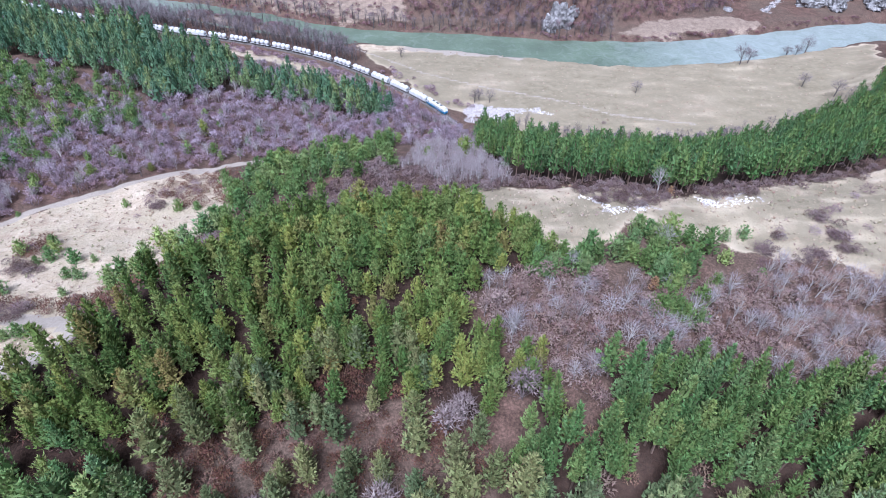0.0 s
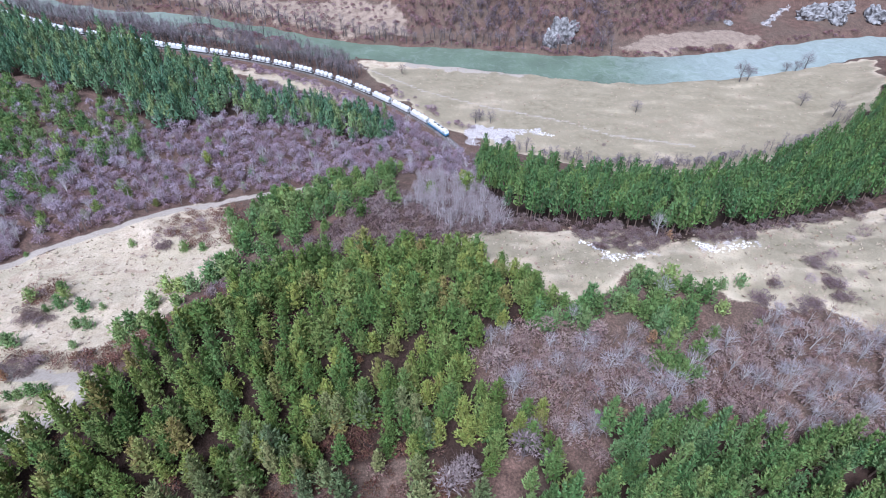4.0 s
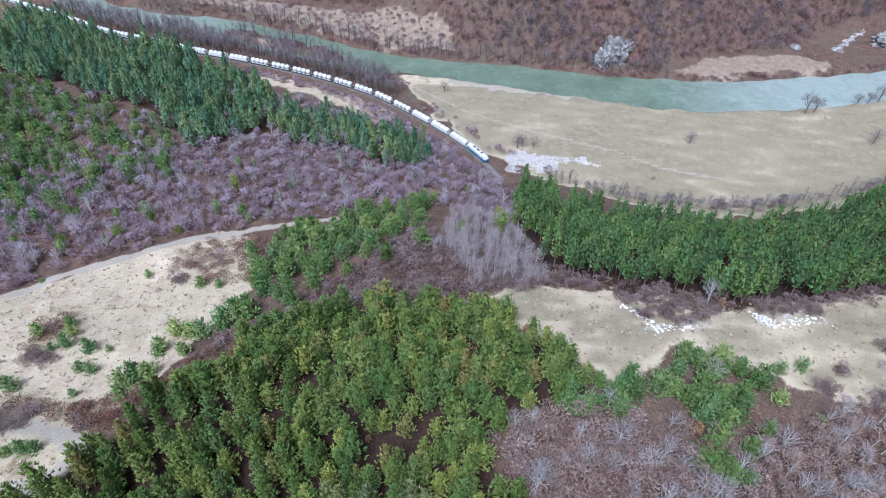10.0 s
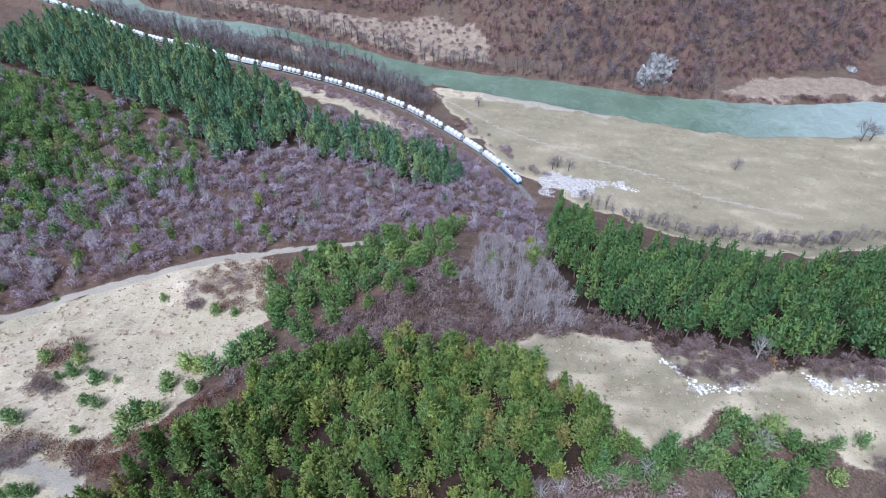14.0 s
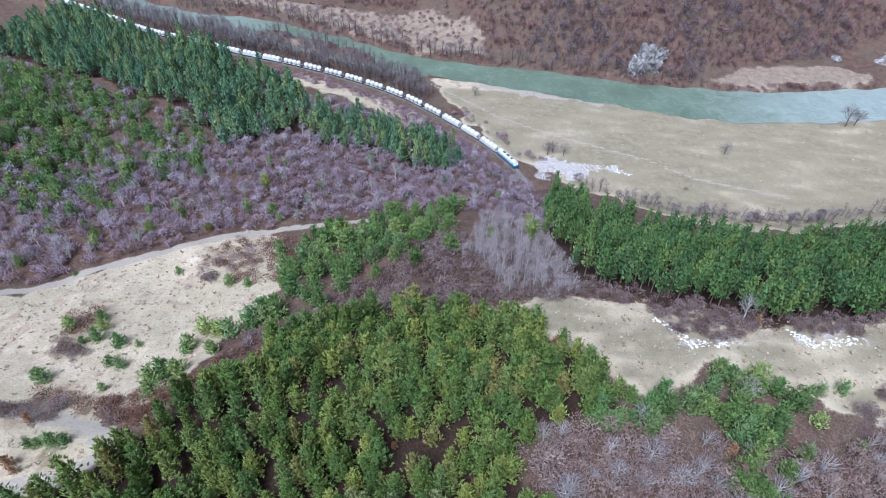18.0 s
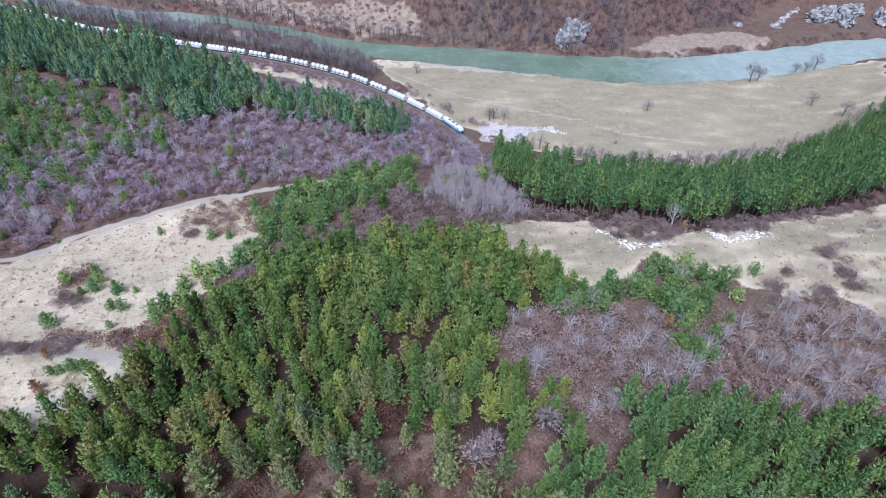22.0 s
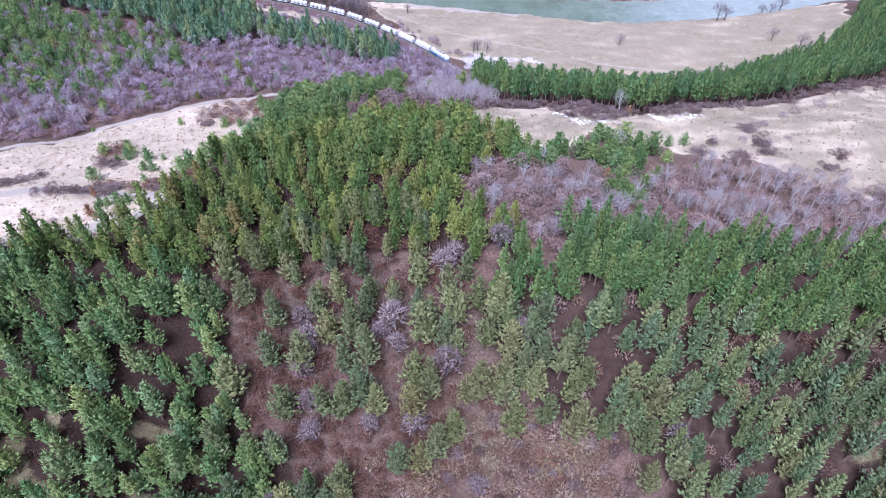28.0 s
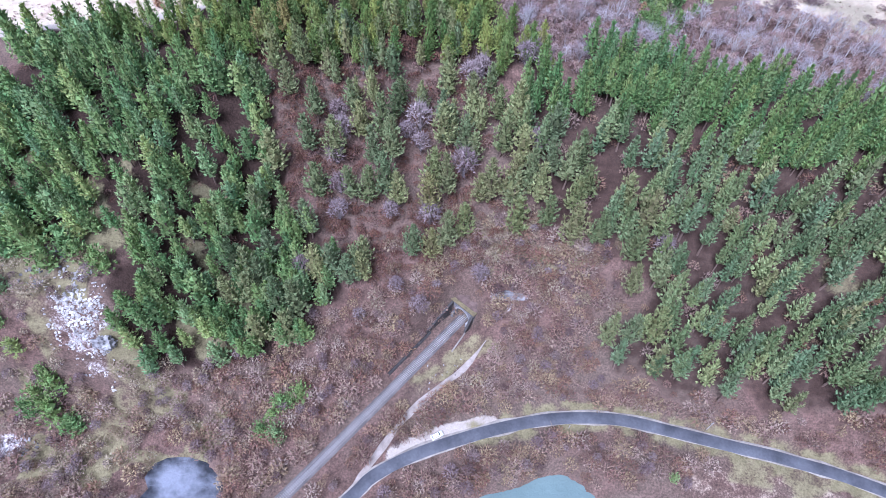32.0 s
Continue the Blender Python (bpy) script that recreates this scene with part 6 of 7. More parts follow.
place_all(dry, [(18, 145, 1.1), (61, 119, 1.0), (69, 121, 0.9), (77, 112, 0.8), (36, 40, 0.8), (-64, 60, 0.7), (79, 166, 0.9), (-20, 105, 0.6), (140, 30, 1.2), (150, 45, 1.0), (-113, 101.7, 0.8), (-108, 89, 0.9), (-105.5, 87.5, 0.7), (-62, 128, 0.6), (24, 136, 0.8), (-10, 138, 0.7)], 12, "oaks with dry leaves")

# the leaning dead tree before the pine belt
wv, wt, tv, tt = twig_template(171, 11.5, 2.9, 18, 160, 0.035, 0.35, 1.4, 0.16, 2.2)
dead = tree_kind("dead_tree", [("trunk", np_mesh("trunk", wv * [1, 1, 1], tris=wt, mats=[M["pale_bark"]])), ("crown", np_mesh("crown", tv, tris=tt, mats=[M["pale_twigs"]]))], "leaning white dead tree before dark pines", "tree")
dead.matrix_basis = pose(75, 167, float(ground(75, 167)) - 0.2, 0, -10, 20)


# ---- rocks ----
def rock(name, x, y, size, seed, label, rough=0.35, lift=0.3, category="rock"):
    """A broken limestone outcrop: facets knocked into a lump, half sunk in the slope."""
    bm = bmesh.new()
    bmesh.ops.create_icosphere(bm, subdivisions=4, radius=1)
    noise.seed_set(seed)
    for v in bm.verts:
        c = v.co.copy()
        k = 1 + rough * noise.fractal(c * 1.7, 0.8, 2.1, 4) + 0.13 * noise.cell(c * 3.1) + 0.06 * noise.cell(c * 7.3)
        v.co = Vector((c.x * size[0], c.y * size[1], c.z * size[2])) * k
    ob = part(name, bm, M["limestone"])
    ob.matrix_basis = pose(x, y, float(ground(x, y)) + lift * size[2], 0, 0, seed * 37 if size[0] < 2 * size[1] else 6)
    return tagged(ob, label, category)


def rubble(name, beds, count, seed, size, label, flat=0.6, stone="limestone"):
    """Loose broken stones on the ground, joined."""
    g = np.random.RandomState(seed)
    cube = np.array([(x, y, z) for x in (-1, 1) for y in (-1, 1) for z in (-1, 1)], float)
    faces = np.array([(0, 1, 3, 2), (4, 6, 7, 5), (0, 4, 5, 1), (2, 3, 7, 6), (0, 2, 6, 4), (1, 5, 7, 3)])
    V, F = [], []
    for i in range(count):
        (x0, y0, _), (x1, y1, _), w = beds[g.randint(len(beds))]
        t, a, r = g.rand(), g.uniform(0, 6.283), w * math.sqrt(g.rand()) * 1.05
        x, y = x0 + t * (x1 - x0) + r * math.cos(a), y0 + t * (y1 - y0) + r * math.sin(a)
        if to_line(x, y, RAIL_NEAR)[0] < 4 or (w > 4 and r > w * (0.72 + 0.4 * float(lumps(x, y, 5, 35)))) or float(lumps(x, y, 2.2, 36)) > 0.35:
            continue
        s = size * g.uniform(0.35, 1.0) ** 1.5
        c = cube * s * g.uniform(0.5, 1.2, 3) * [1, 1, flat] * g.uniform(0.7, 1.0, (8, 1)) @ np.array(Euler(g.uniform(-0.7, 0.7, 3) + [0, 0, a]).to_matrix())
        V.append(c + [x, y, float(ground(x, y)) + 0.15 * s])
        F.append(faces + 8 * len(F))
    tagged(new(name, np_mesh(name, np.concatenate(V), quads=np.concatenate(F), mats=[M[stone]])), label, "stones", kind="stuff")


rock("cliff_rock", 80, 449, (6, 4.5, 8), 3, "pale limestone crag above the river bank", lift=0.25)
rock("cliff_rock", 89, 456, (9, 6, 12), 4, "pale limestone crag above the river bank", lift=0.2)
rock("cliff_rock", 99, 464, (4, 4, 5), 5, "grey limestone crag on the wooded slope", lift=0.3)
rock("cliff_rock", 330, 520, (12, 6, 6), 6, "white limestone cliff at the river bend", lift=0.2)
rock("cliff_rock", 352, 506, (12, 7, 8), 7, "white limestone cliff at the river bend", lift=0.2)
rock("cliff_rock", 300, 506, (12, 6, 9), 16, "white limestone cliff at the river bend", lift=0.25)
rock("cliff_rock", 318, 500, (9, 6, 7), 17, "white limestone cliff at the river bend", lift=0.2)
rock("cliff_rock", 228, 492, (4, 3, 2), 8, "white limestone ledge above the sandy spit", lift=0.2)
rock("limestone_outcrop", 27, 20.5, (6.0, 1.6, 1.5), 9, "pale limestone ledge above the tunnel slope", 0.15, lift=0.1)
rock("limestone_outcrop", -93, -20, (3.2, 2.0, 3.0), 10, "white limestone face on the steep slope", lift=0.1)
rubble("scree", [((-100, -13, 0), (-98, -20, 0), 10.5), ((-100, -13, 0), (-98, -20, 0), 6.5)], 3000, 21, 0.55, "steep patch of broken white limestone", 0.4, "scree")
rubble("loose_stones", [(a, b, w * 0.8) for a, b, w in STONE_BEDS[1:5]], 520, 22, 0.45, "white stones strewn along the grassy strip", 0.5, "chalk")
rubble("quarry_stones", [STONE_BEDS[0], STONE_BEDS[-3], STONE_BEDS[-2]], 320, 23, 0.5, "white rubble beside the river meadow", 0.2, "chalk")
rubble("slope_stones", [STONE_BEDS[8], STONE_BEDS[9], ((-112, -2, 0), (-104, -4, 0), 4)], 160, 24, 0.6, "pale stones on the wooded slope")
rubble("clearing_stones", [((4, -8, 0), (16, 2, 0), 4.5)], 70, 26, 0.3, "pale limestone pieces scattered before the portal")
rubble("gravel_bar", [STONE_BEDS[6]], 90, 25, 1.1, "pale boulders on the gravel bar", 0.5)


# ---- tunnel ----
def tunnel():
    turn = math.degrees(math.atan2(68.5, 44.8)) - 90
    top = thing("tunnel_portal", pose(PORTAL.x, PORTAL.y, PORTAL.z, 0, 0, turn), "stone railway tunnel portal with mossy coping", "tunnel portal", kind="structure")
    # front wall with an arched opening; local y runs into the hill
    bm = bmesh.new()
    arch = [(2.6, -0.8), (2.6, 3.2)] + [(2.6 * math.cos(a), 3.2 + 2.4 * math.sin(a)) for a in np.linspace(0.2, 2.94, 11)] + [(-2.6, 3.2), (-2.6, -0.8)]
    outer = [(4.9, -0.8), (4.9, 3.2)] + [(4.9, 3.2 + 4.0 * k) for k in (0.5, 1.0)] + [(2.6, 7.2), (1.3, 7.2), (0, 7.2), (-1.3, 7.2), (-2.6, 7.2)] + [(-4.9, 7.2), (-4.9, 5.2)] + [(-4.9, 3.2), (-4.9, -0.8)]
    n = min(len(arch), len(outer))
    arch = [arch[round(i * (len(arch) - 1) / (n - 1))] for i in range(n)]
    rows = [[bm.verts.new((x, y, z)) for x, z in ring] for ring, y in ((outer, 0), (arch, 0), (arch, 10.0), (outer, 5.4))]
    for r0, r1 in zip(rows, rows[1:3]):
        for i in range(n - 1):
            bm.faces.new((r0[i], r0[i + 1], r1[i + 1], r1[i]))
    for i in range(n - 1):
        bm.faces.new((rows[0][i + 1], rows[0][i], rows[3][i], rows[3][i + 1]))
    bmesh.ops.recalc_face_normals(bm, faces=bm.faces)
    part("portal_wall", bm, M["portal_stone"], top, "grey rough stone wall with arch")
    bm = bmesh.new()
    box(bm, 0, 0.45, 7.42, 10.4, 1.5, 0.45, 0.08)
    box(bm, 0, -0.1, 7.8, 10.6, 0.6, 0.36, 0.06)
    for s in (-1, 1):
        box(bm, s * 4.95, 0.6, 7.75, 0.6, 1.6, 0.35, 0.06)
    part("coping", bm, M["moss_stone"], top, "mossy yellow-brown coping")
    bm = bmesh.new()
    box(bm, 0, 3.6, 7.3, 10.6, 4.7, 0.7, 0.1)
    part("earth_cover", bm, M["earth"], top, "brown earth heaped over the vault")
    for i, a in enumerate(np.linspace(0.12, 3.02, 13)):
        bm = bmesh.new()
        box(bm, 0, 0, 0, 0.62, 0.5, 0.75, 0.04)
        b = part("arch_stone", bm, M["limestone"], top)
        b.matrix_basis = pose(2.95 * math.cos(a), -0.02, 3.2 + 2.75 * math.sin(a), 0, 90 - math.degrees(a), 0)
    for side, length in ((-1, 13.0), (1, 4.0)):
        bm = bmesh.new()
        x0 = side * 4.4
        pts = [(0.3, -0.9, 7.0), (-length * 0.5, -0.9, 4.2), (-length, -0.9, 1.6)]
        vs = [[bm.verts.new((x0 + side * (k - 0.5) * 0.8 + side * 0.06 * abs(y), y, z)) for z in (lo, hi)] for k in (0, 1) for y, lo, hi in pts]
        for a, b in ((0, 1), (1, 2)):
            bm.faces.new((vs[a][0], vs[b][0], vs[b][1], vs[a][1]))
            bm.faces.new((vs[b + 3][0], vs[a + 3][0], vs[a + 3][1], vs[b + 3][1]))
            bm.faces.new((vs[a][1], vs[b][1], vs[b + 3][1], vs[a + 3][1]))
        bm.faces.new((vs[2][0], vs[5][0], vs[5][1], vs[2][1]))
        bmesh.ops.recalc_face_normals(bm, faces=bm.faces)
        part("wing_wall", bm, M["masonry"], top, "sloping stone wing wall")
    for side in (-1, 1):
        bm = bmesh.new()
        box(bm, side * 3.3, -1.2, 0.6, 0.9, 1.4, 2.4, 0.06, 0.9)
        part("pier", bm, M["limestone"], top, "pale stone pier at the arch foot")


tunnel()
_u = Vector((44.8, 68.5, 0)).normalized()
_left = Vector((-_u.y, _u.x, 0))
a, b = PORTAL + _left * 4.3 - _u * 12, PORTAL + _left * 4.0 - _u * 34
wall = ribbon("retaining_wall", [(a.x, a.y, a.z), (b.x, b.y, b.z)], [(0.35, -1.0), (0.3, 1.1), (-0.3, 1.1), (-0.35, -1.0)], M["masonry"], 3.0)
tagged(new("retaining_wall", wall), "low dark stone wall along the track", "wall", kind="structure")
a, b = PORTAL - _left * 4.6 - _u * 2.5, PORTAL - _left * 6.0 - _u * 12.5
tagged(new("drain_channel", ribbon("drain_channel", [(a.x, a.y, float(ground(a.x, a.y)) + 0.1), (b.x, b.y, float(ground(b.x, b.y)) + 0.1)], [(0.28, 0.0), (0.24, 0.22), (0.1, 0.24), (0.08, 0.06), (-0.08, 0.06), (-0.1, 0.24), (-0.24, 0.22), (-0.28, 0.0)], M["verge"], 2.0)), "pale concrete drain beside the portal", "drain", kind="structure")


# ---- poles and markers ----
def pole(x, y, h, r, label, arm=False):
    e = thing("utility_pole", pose(x, y, float(ground(x, y)) - 0.3, 2, -3, 15), label, "pole")
    bm = bmesh.new()
    rod(bm, (0, 0, 0), (0, 0, h), r, r * 0.7, 8)
    part("shaft", bm, M["pale_bark"], e)
    bm = bmesh.new()
    rod(bm, (0, 0, h - 0.02), (0, 0, h + 0.1), r * 0.9, r * 0.3, 8)
    part("cap", bm, M["grey_paint"], e)
    if arm:
        bm = bmesh.new()
        box(bm, 0, 0, h - 0.5, 1.3, 0.1, 0.12, 0.01)
        part("crossarm", bm, M["wood"], e)
        for k in (-0.5, 0.5):
            bm = bmesh.new()
            rod(bm, (k, 0, h - 0.44), (k, 0, h - 0.24), 0.06, 0.04, 6)
            part("insulator", bm, M["white"], e)


pole(96.5, -7.0, 7.2, 0.16, "tall pale pole beside the road", True)
pole(51.5, -13.6, 3.2, 0.13, "short pale pole at the road edge")
pole(0.6, -35.2, 3.2, 0.13, "short pale pole at the road edge")
pole(118, 446, 8.0, 0.2, "tall pale pole on the far river bank", True)


def marker(x, y, label):
    e = thing("track_marker", pose(x, y, float(ground(x, y)) - 0.1, 0, 0, 57), label, "marker")
    bm = bmesh.new()
    rod(bm, (0, 0, 0), (0, 0, 1.3), 0.06, 0.05, 6)
    part("post", bm, M["grey_paint"], e)
    bm = bmesh.new()
    box(bm, 0, -0.06, 1.5, 0.6, 0.05, 0.7, 0.01)
    part("board", bm, M["white"], e, "blank white board")


p = PORTAL - _u * 22 - _left * 3.6
marker(p.x, p.y, "small white board on a post by the track")


# ---- parked car ----
def wheel_parts(parent, x, y, r, w):
    bm = bmesh.new()
    rod(bm, (x, y - w / 2, r), (x, y + w / 2, r), r, r, 16)
    t = part("tyre", bm, M["rubber"], parent)
    bm = bmesh.new()
    s = 1 if y > 0 else -1
    rod(bm, (x, y + s * (w / 2 - 0.02), r), (x, y + s * (w / 2 + 0.015), r), r * 0.62, r * 0.55, 12)
    part("rim", bm, M["grey_paint"], t)


def car(m):
    e = thing("car", m, "white hatchback car parked on the gravel shoulder", "car")
    side = [(-2.05, 0.35), (-2.12, 0.6), (-2.05, 0.95), (-1.2, 1.02), (0.9, 0.98), (1.75, 0.86), (2.08, 0.68), (2.12, 0.4), (1.9, 0.25), (-1.9, 0.25)]
    bm = bmesh.new()
    rows = [[bm.verts.new((x * (0.97 if abs(y) > 0.7 else 1), y, z * (0.97 if abs(y) > 0.7 and z > 0.8 else 1))) for x, z in side] for y in (-0.86, -0.7, 0.7, 0.86)]
    for a, b in zip(rows, rows[1:]):
        for i in range(len(side)):
            bm.faces.new((a[i], a[(i + 1) % len(side)], b[(i + 1) % len(side)], b[i]))
    bm.faces.new(rows[0][::-1]), bm.faces.new(rows[-1])
    bmesh.ops.recalc_face_normals(bm, faces=bm.faces)
    part("body", bm, M["white"], e, smooth=True)
    bm = bmesh.new()
    box(bm, -0.45, 0, 1.22, 2.5, 1.5, 0.5, 0.1, 0.82)
    part("roof", bm, M["white"], e, smooth=True)
    for name, cx, cy, cz, sx, sy, sz, tilt in (("windscreen", 0.78, 0, 1.2, 0.05, 1.3, 0.5, -48), ("rear_window", -1.66, 0, 1.2, 0.05, 1.25, 0.42, 30), ("side_window", -0.45, 0.72, 1.22, 1.9, 0.03, 0.34, 0), ("side_window", -0.45, -0.72, 1.22, 1.9, 0.03, 0.34, 0)):
        bm = bmesh.new()
        box(bm, 0, 0, 0, sx, sy, sz, 0.01)
        part(name, bm, M["glass"], e).matrix_basis = pose(cx, cy, cz, 0, tilt, 0)
    for x in (-1.3, 1.3):
        for y in (-0.78, 0.78):
            wheel_parts(e, x, y, 0.31, 0.2)
    for y in (-0.62, 0.62):
        bm = bmesh.new()
        box(bm, 2.06, y, 0.66, 0.1, 0.34, 0.16, 0.03)
        part("headlight", bm, M["grey_paint"], e)
        bm = bmesh.new()
        box(bm, -2.08, y, 0.78, 0.08, 0.26, 0.22, 0.02)
        part("tail_light", bm, M["rubber"], e, "dark red tail light")
    return e


car(pose(9.1, -22.9, 5.3, 0, 0, 36))


# ---- train ----
def bogie(parent, x):
    bm = bmesh.new()
    for y in (-0.95, 0.95):
        box(bm, x, y, 0.55, 2.9, 0.16, 0.3, 0.03)
    box(bm, x, 0, 0.6, 0.5, 1.9, 0.28, 0.03)
    b = part("bogie", bm, M["steel"], parent)
    for dx in (-0.9, 0.9):
        for y in (-0.75, 0.75):
            bm = bmesh.new()
            rod(bm, (x + dx, y - 0.07, 0.46), (x + dx, y + 0.07, 0.46), 0.46, 0.46, 14)
            part("wheel", bm, M["steel"], b)


def lathe(bm, prof, n, cx=0.0, cy=0.0):
    rows = [[bm.verts.new((cx + r * math.cos(k * 6.2832 / n), cy + r * math.sin(k * 6.2832 / n), z)) for k in range(n)] for r, z in prof]
    for a, b in zip(rows, rows[1:]):
        for k in range(n):
            bm.faces.new((a[k], a[(k + 1) % n], b[(k + 1) % n], b[k]))
    bm.faces.new(rows[0][::-1]), bm.faces.new(rows[-1])


def wagon(boxed):
    e = thing("silo_wagon", Matrix.Identity(4), "white silo wagon with four rounded tanks" + (" behind side panels" if boxed else " on a dark frame"), "wagon", "wagons of the train")
    bm = bmesh.new()
    box(bm, 0, 0, 1.08, 14.6, 2.5, 0.26, 0.03)
    for y in (-1.1, 1.1):
        box(bm, 0, y, 0.92, 14.4, 0.14, 0.3)
    part("underframe", bm, M["grey_paint"] if boxed else M["steel"], e)
    for x in (-4.9, 4.9):
        bogie(e, x)
    for x in (-7.35, 7.35):
        for y in (-0.88, 0.88):
            bm = bmesh.new()
            rod(bm, (x, y, 1.05), (x + (0.45 if x > 0 else -0.45), y, 1.05), 0.09, 0.2, 10)
            part("buffer", bm, M["steel"], e)
    for k in range(4):
        x = -4.95 + 3.3 * k
        bm = bmesh.new()
        lathe(bm, [(0.5, 1.1), (1.1, 1.5), (1.5, 2.05), (1.56, 2.8), (1.48, 3.35), (1.15, 3.85), (0.6, 4.12), (0.3, 4.18)], 18, x)
        t = part("tank", bm, M["tank"], e, smooth=True)
        bm = bmesh.new()
        lathe(bm, [(0.32, 4.1), (0.32, 4.3), (0.2, 4.36)], 10, x)
        part("hatch", bm, M["grey_paint"], t)
    if boxed:
        for y in (-1.45, 1.45):
            bm = bmesh.new()
            box(bm, 0, y, 2.15, 13.4, 0.08, 1.9, 0.02)
            for k in range(9):
                box(bm, -6 + 1.5 * k, y + (0.06 if y > 0 else -0.06), 2.15, 0.1, 0.06, 1.9)
            part("side_panel", bm, M["white"], e, "ribbed white side panel")
    else:
        for y in (-1.2, 1.2):
            bm = bmesh.new()
            box(bm, 0, y, 1.3, 14.2, 0.35, 0.16, 0.02)
            part("walkway", bm, M["tank"], e)
    bm = bmesh.new()
    for y in (-0.25, 0.25):
        rod(bm, (7.1, y, 1.2), (7.1, y, 3.6), 0.03, 0.03, 5)
    for z in np.arange(1.5, 3.6, 0.4):
        rod(bm, (7.1, -0.25, z), (7.1, 0.25, z), 0.025, 0.025, 5)
    part("ladder", bm, M["steel"], e)
    return e


def loco(m):
    e = thing("diesel_locomotive", m, "blue and white diesel locomotive at the train's head", "locomotive")
    L, W = 16.6, 2.9
    for name, z0, z1, mat, w in (("lower_body", 1.0, 2.3, "blue", 1.0), ("upper_body", 2.3, 3.5, "white", 0.99)):
        bm = bmesh.new()
        nose = 0.25 if name == "lower_body" else 0.75
        vs = box(bm, 0, 0, (z0 + z1) / 2, L, W * w, z1 - z0)
        for v in vs:
            if v.co.z > (z0 + z1) / 2:
                v.co.x *= 1 - nose / (L / 2)
        bmesh.ops.bevel(bm, geom=list(bm.edges), offset=0.12, segments=2, affect="EDGES")
        part(name, bm, M[mat], e)
    bm = bmesh.new()
    prof = [(-1.42, 3.45), (-1.2, 3.85), (-0.6, 4.1), (0.6, 4.1), (1.2, 3.85), (1.42, 3.45)]
    rows = [[bm.verts.new((x, y, z)) for y, z in prof] for x in (-7.5, -6.9, 6.9, 7.5)]
    for a, b in zip(rows, rows[1:]):
        for i in range(len(prof) - 1):
            bm.faces.new((a[i], b[i], b[i + 1], a[i + 1]))
    bm.faces.new(rows[0]), bm.faces.new(rows[-1][::-1])
    part("roof", bm, M["white"], e, "white rounded roof")
    for x, sx in ((-3.2, 1.9), (0.2, 2.2), (3.6, 1.6)):
        bm = bmesh.new()
        box(bm, x, 0, 4.14, sx, 1.3, 0.18, 0.03)
        part("roof_grille", bm, M["steel"], e)
    for x in (-7.72, 7.72):
        for y in (-0.68, 0.68):
            bm = bmesh.new()
            box(bm, 0, 0, 0, 0.06, 1.1, 0.75, 0.02)
            part("cab_window", bm, M["glass"], e).matrix_basis = pose(x, y, 2.98, 0, 16 if x < 0 else -16, 0)
        for y in (-1.0, 1.0):
            bm = bmesh.new()
            s = 1 if x > 0 else -1
            rod(bm, (x + s * 0.5, y, 1.75), (x + s * 0.62, y, 1.75), 0.16, 0.16, 12)
            part("headlight", bm, M["white"], e)
    for y in (-1.45, 1.45):
        for x in (-6.2, 6.2):
            bm = bmesh.new()
            box(bm, x, y, 2.9, 0.9, 0.05, 0.7, 0.01)
            part("side_window", bm, M["glass"], e)
        for x in (-3.0, -1.0, 1.0, 3.0):
            bm = bmesh.new()
            box(bm, x, y, 2.85, 1.3, 0.05, 0.6, 0.01)
            part("side_grille", bm, M["grey_paint"], e)
        bm = bmesh.new()
        box(bm, 0, y, 2.3, 15.4, 0.06, 0.16)
        part("stripe", bm, M["white"], e)
    for x in (-4.9, 4.9):
        bogie(e, x)
    bm = bmesh.new()
    box(bm, 0, 0, 0.75, 4.4, 2.3, 0.6, 0.08)
    part("fuel_tank", bm, M["steel"], e)


def train():
    p, h = line_points(RAIL_FAR, 0.5)
    p, h = p[::-1], h[::-1]
    head = int(np.argmin(np.hypot(p[:, 0] - 3.5, p[:, 1] - 311)))
    i = head + 17
    loco(pose(p[i, 0], p[i, 1], p[i, 2], 0, 0, math.degrees(h[i])))
    kinds = {}
    i += 33
    k = 0
    while i < len(p) - 20 and p[i, 0] > -420:
        boxed = k in (0, 1, 2, 11, 12, 13, 20, 21)
        m = pose(p[i, 0], p[i, 1], p[i, 2], 0, 0, math.degrees(h[i]))
        if boxed in kinds:
            copy_thing(kinds[boxed], m)
        else:
            kinds[boxed] = wagon(boxed)
            kinds[boxed].matrix_basis = m
        i += 32
        k += 1


train()


# ---- tufts ----
def tufts(name, polys, gap, seed, label):
    """Low clumps of dead grass and fern on the open ground, joined."""
    g = np.random.RandomState(seed)
    spots = np.concatenate([scatter(p, gap, seed + i, 0.5, 0.75) for i, p in enumerate(polys)])
    z = ground(spots[:, 0], spots[:, 1])
    n = len(spots)
    V = np.zeros((n, 5, 3, 3))
    s = g.uniform(0.25, 1.0, n) ** 2 * 0.75 + 0.12
    for k in range(5):
        a = g.uniform(0, 6.283, n)
        d = np.stack([np.cos(a), np.sin(a), g.uniform(0.3, 0.9, n)], 1) * s[:, None]
        w = np.stack([-np.sin(a), np.cos(a), 0 * a], 1) * s[:, None] * 0.45
        base = np.stack([spots[:, 0], spots[:, 1], z - 0.02], 1)
        V[:, k, 0], V[:, k, 1], V[:, k, 2] = base - w, base + w, base + d
    tone = np.repeat(g.rand(n), 15)
    tagged(new(name, np_mesh(name, V.reshape(-1, 3), np.arange(n * 15).reshape(-1, 3), mats=[M["dead_grass"]], tone=tone)), label, "grass", kind="stuff")


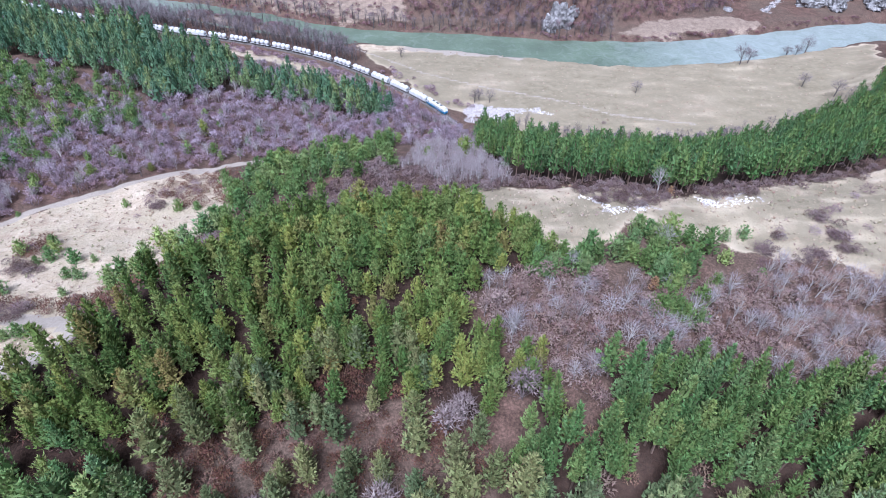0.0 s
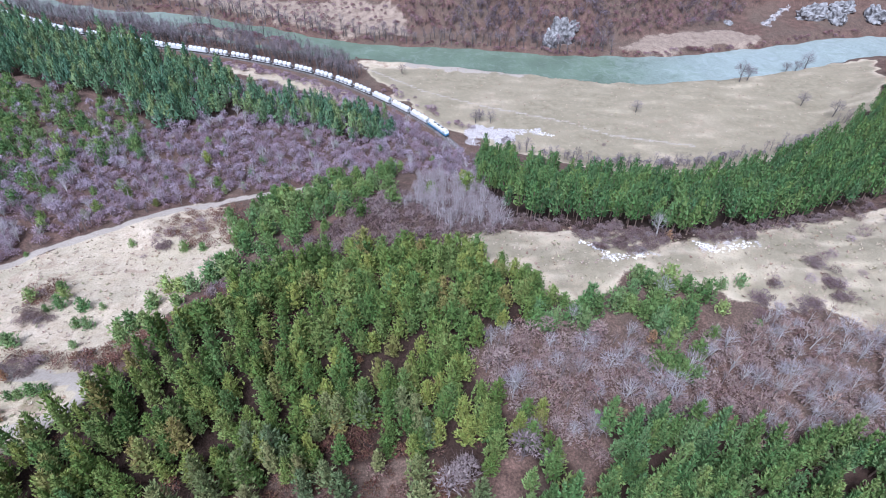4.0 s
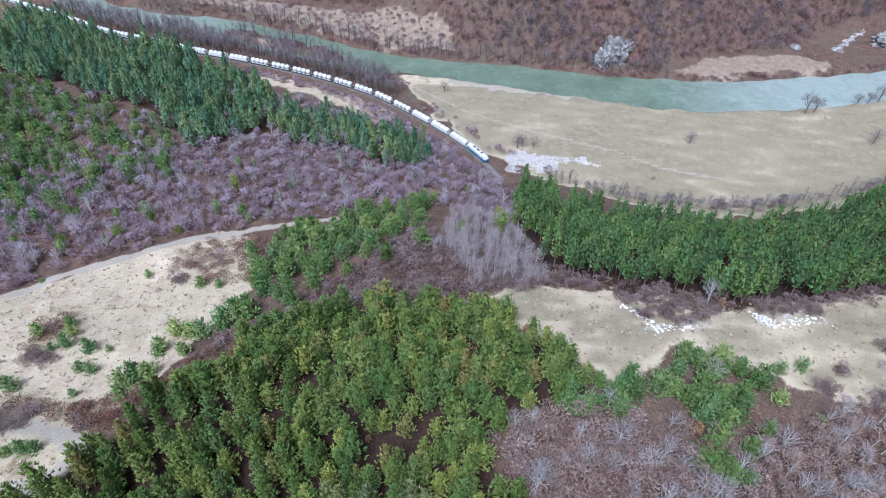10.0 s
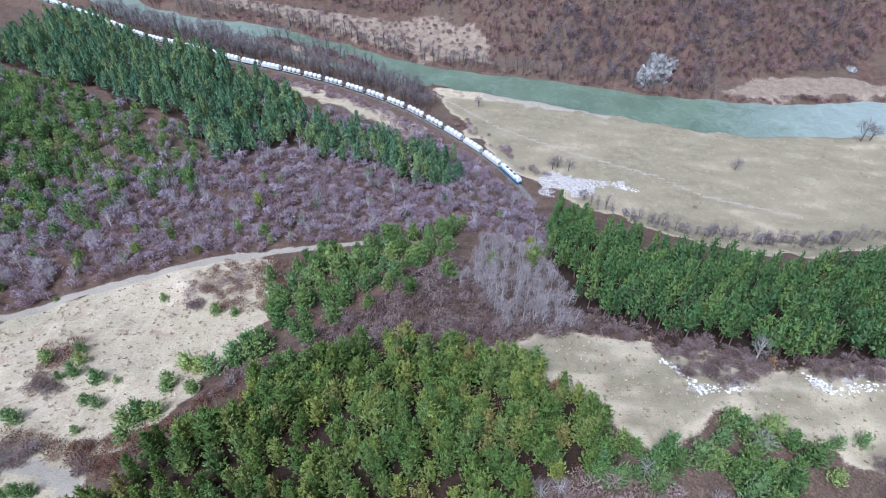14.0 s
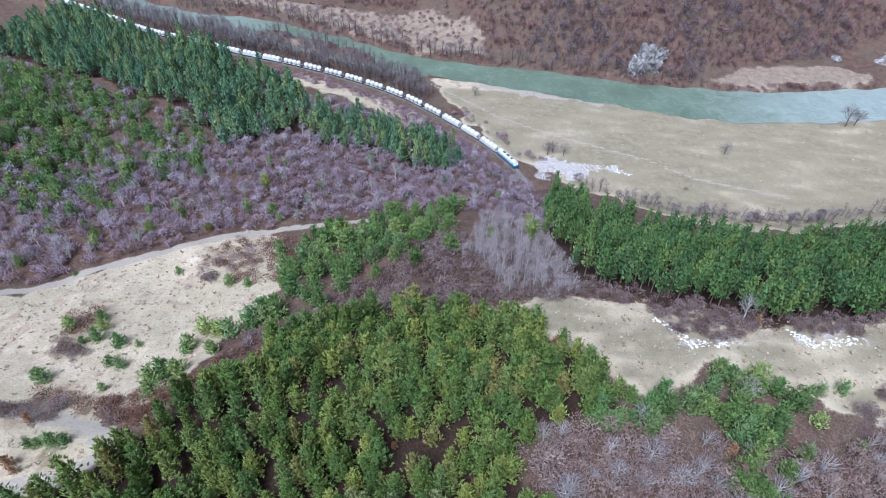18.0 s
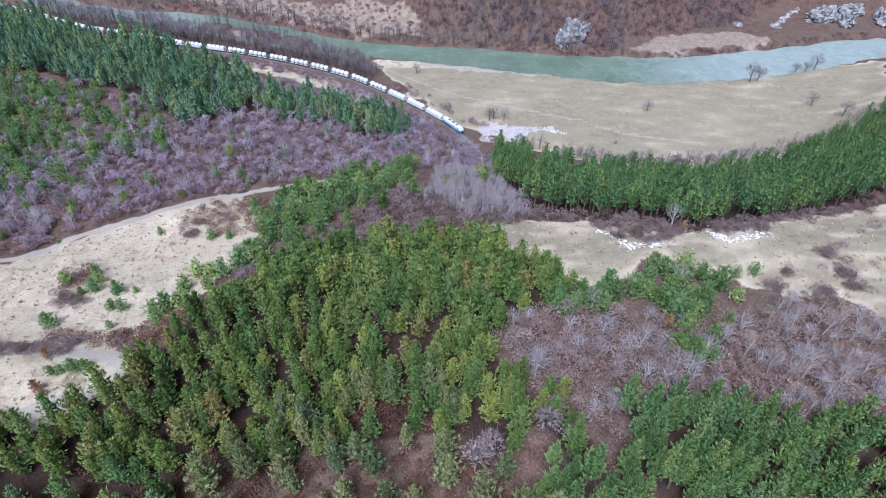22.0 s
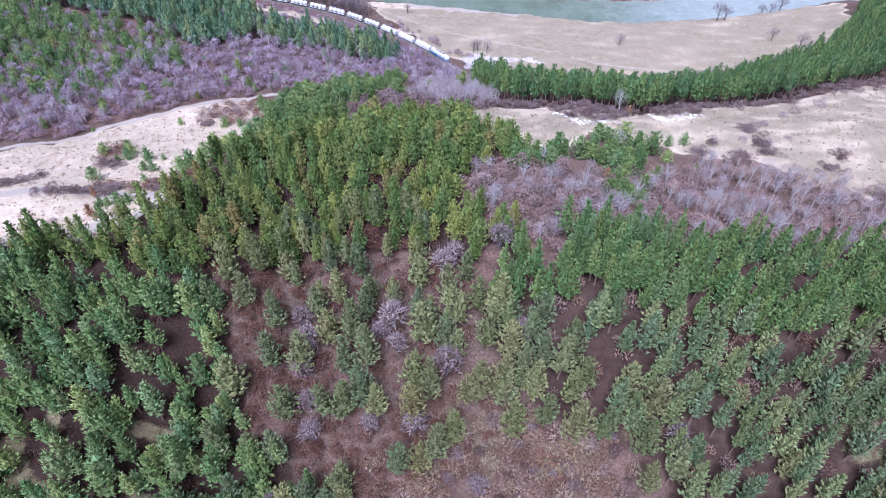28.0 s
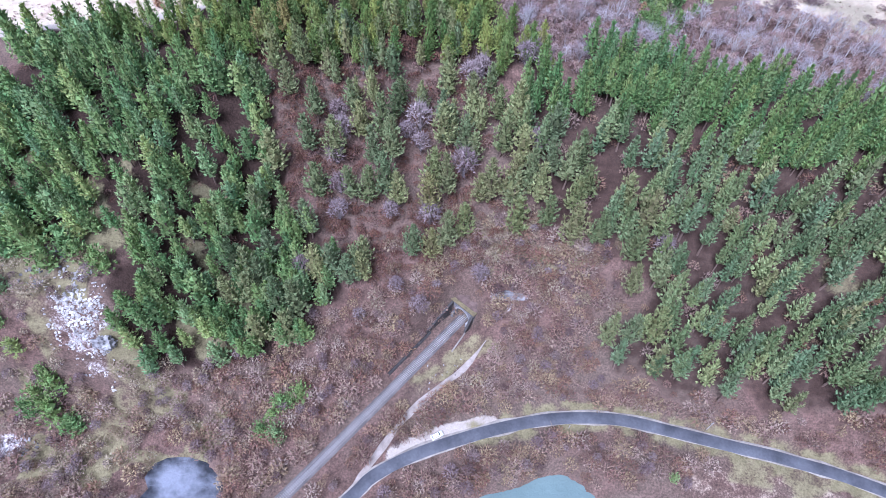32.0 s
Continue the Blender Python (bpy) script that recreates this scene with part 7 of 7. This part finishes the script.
tufts("grass_tufts", [MEADOW_W, STRIP_N], 1.9, 201, "tufts of dead grass and fern on the meadow")
tufts("field_tufts", [FIELD], 3.4, 211, "tufts of dead grass on the river meadow")
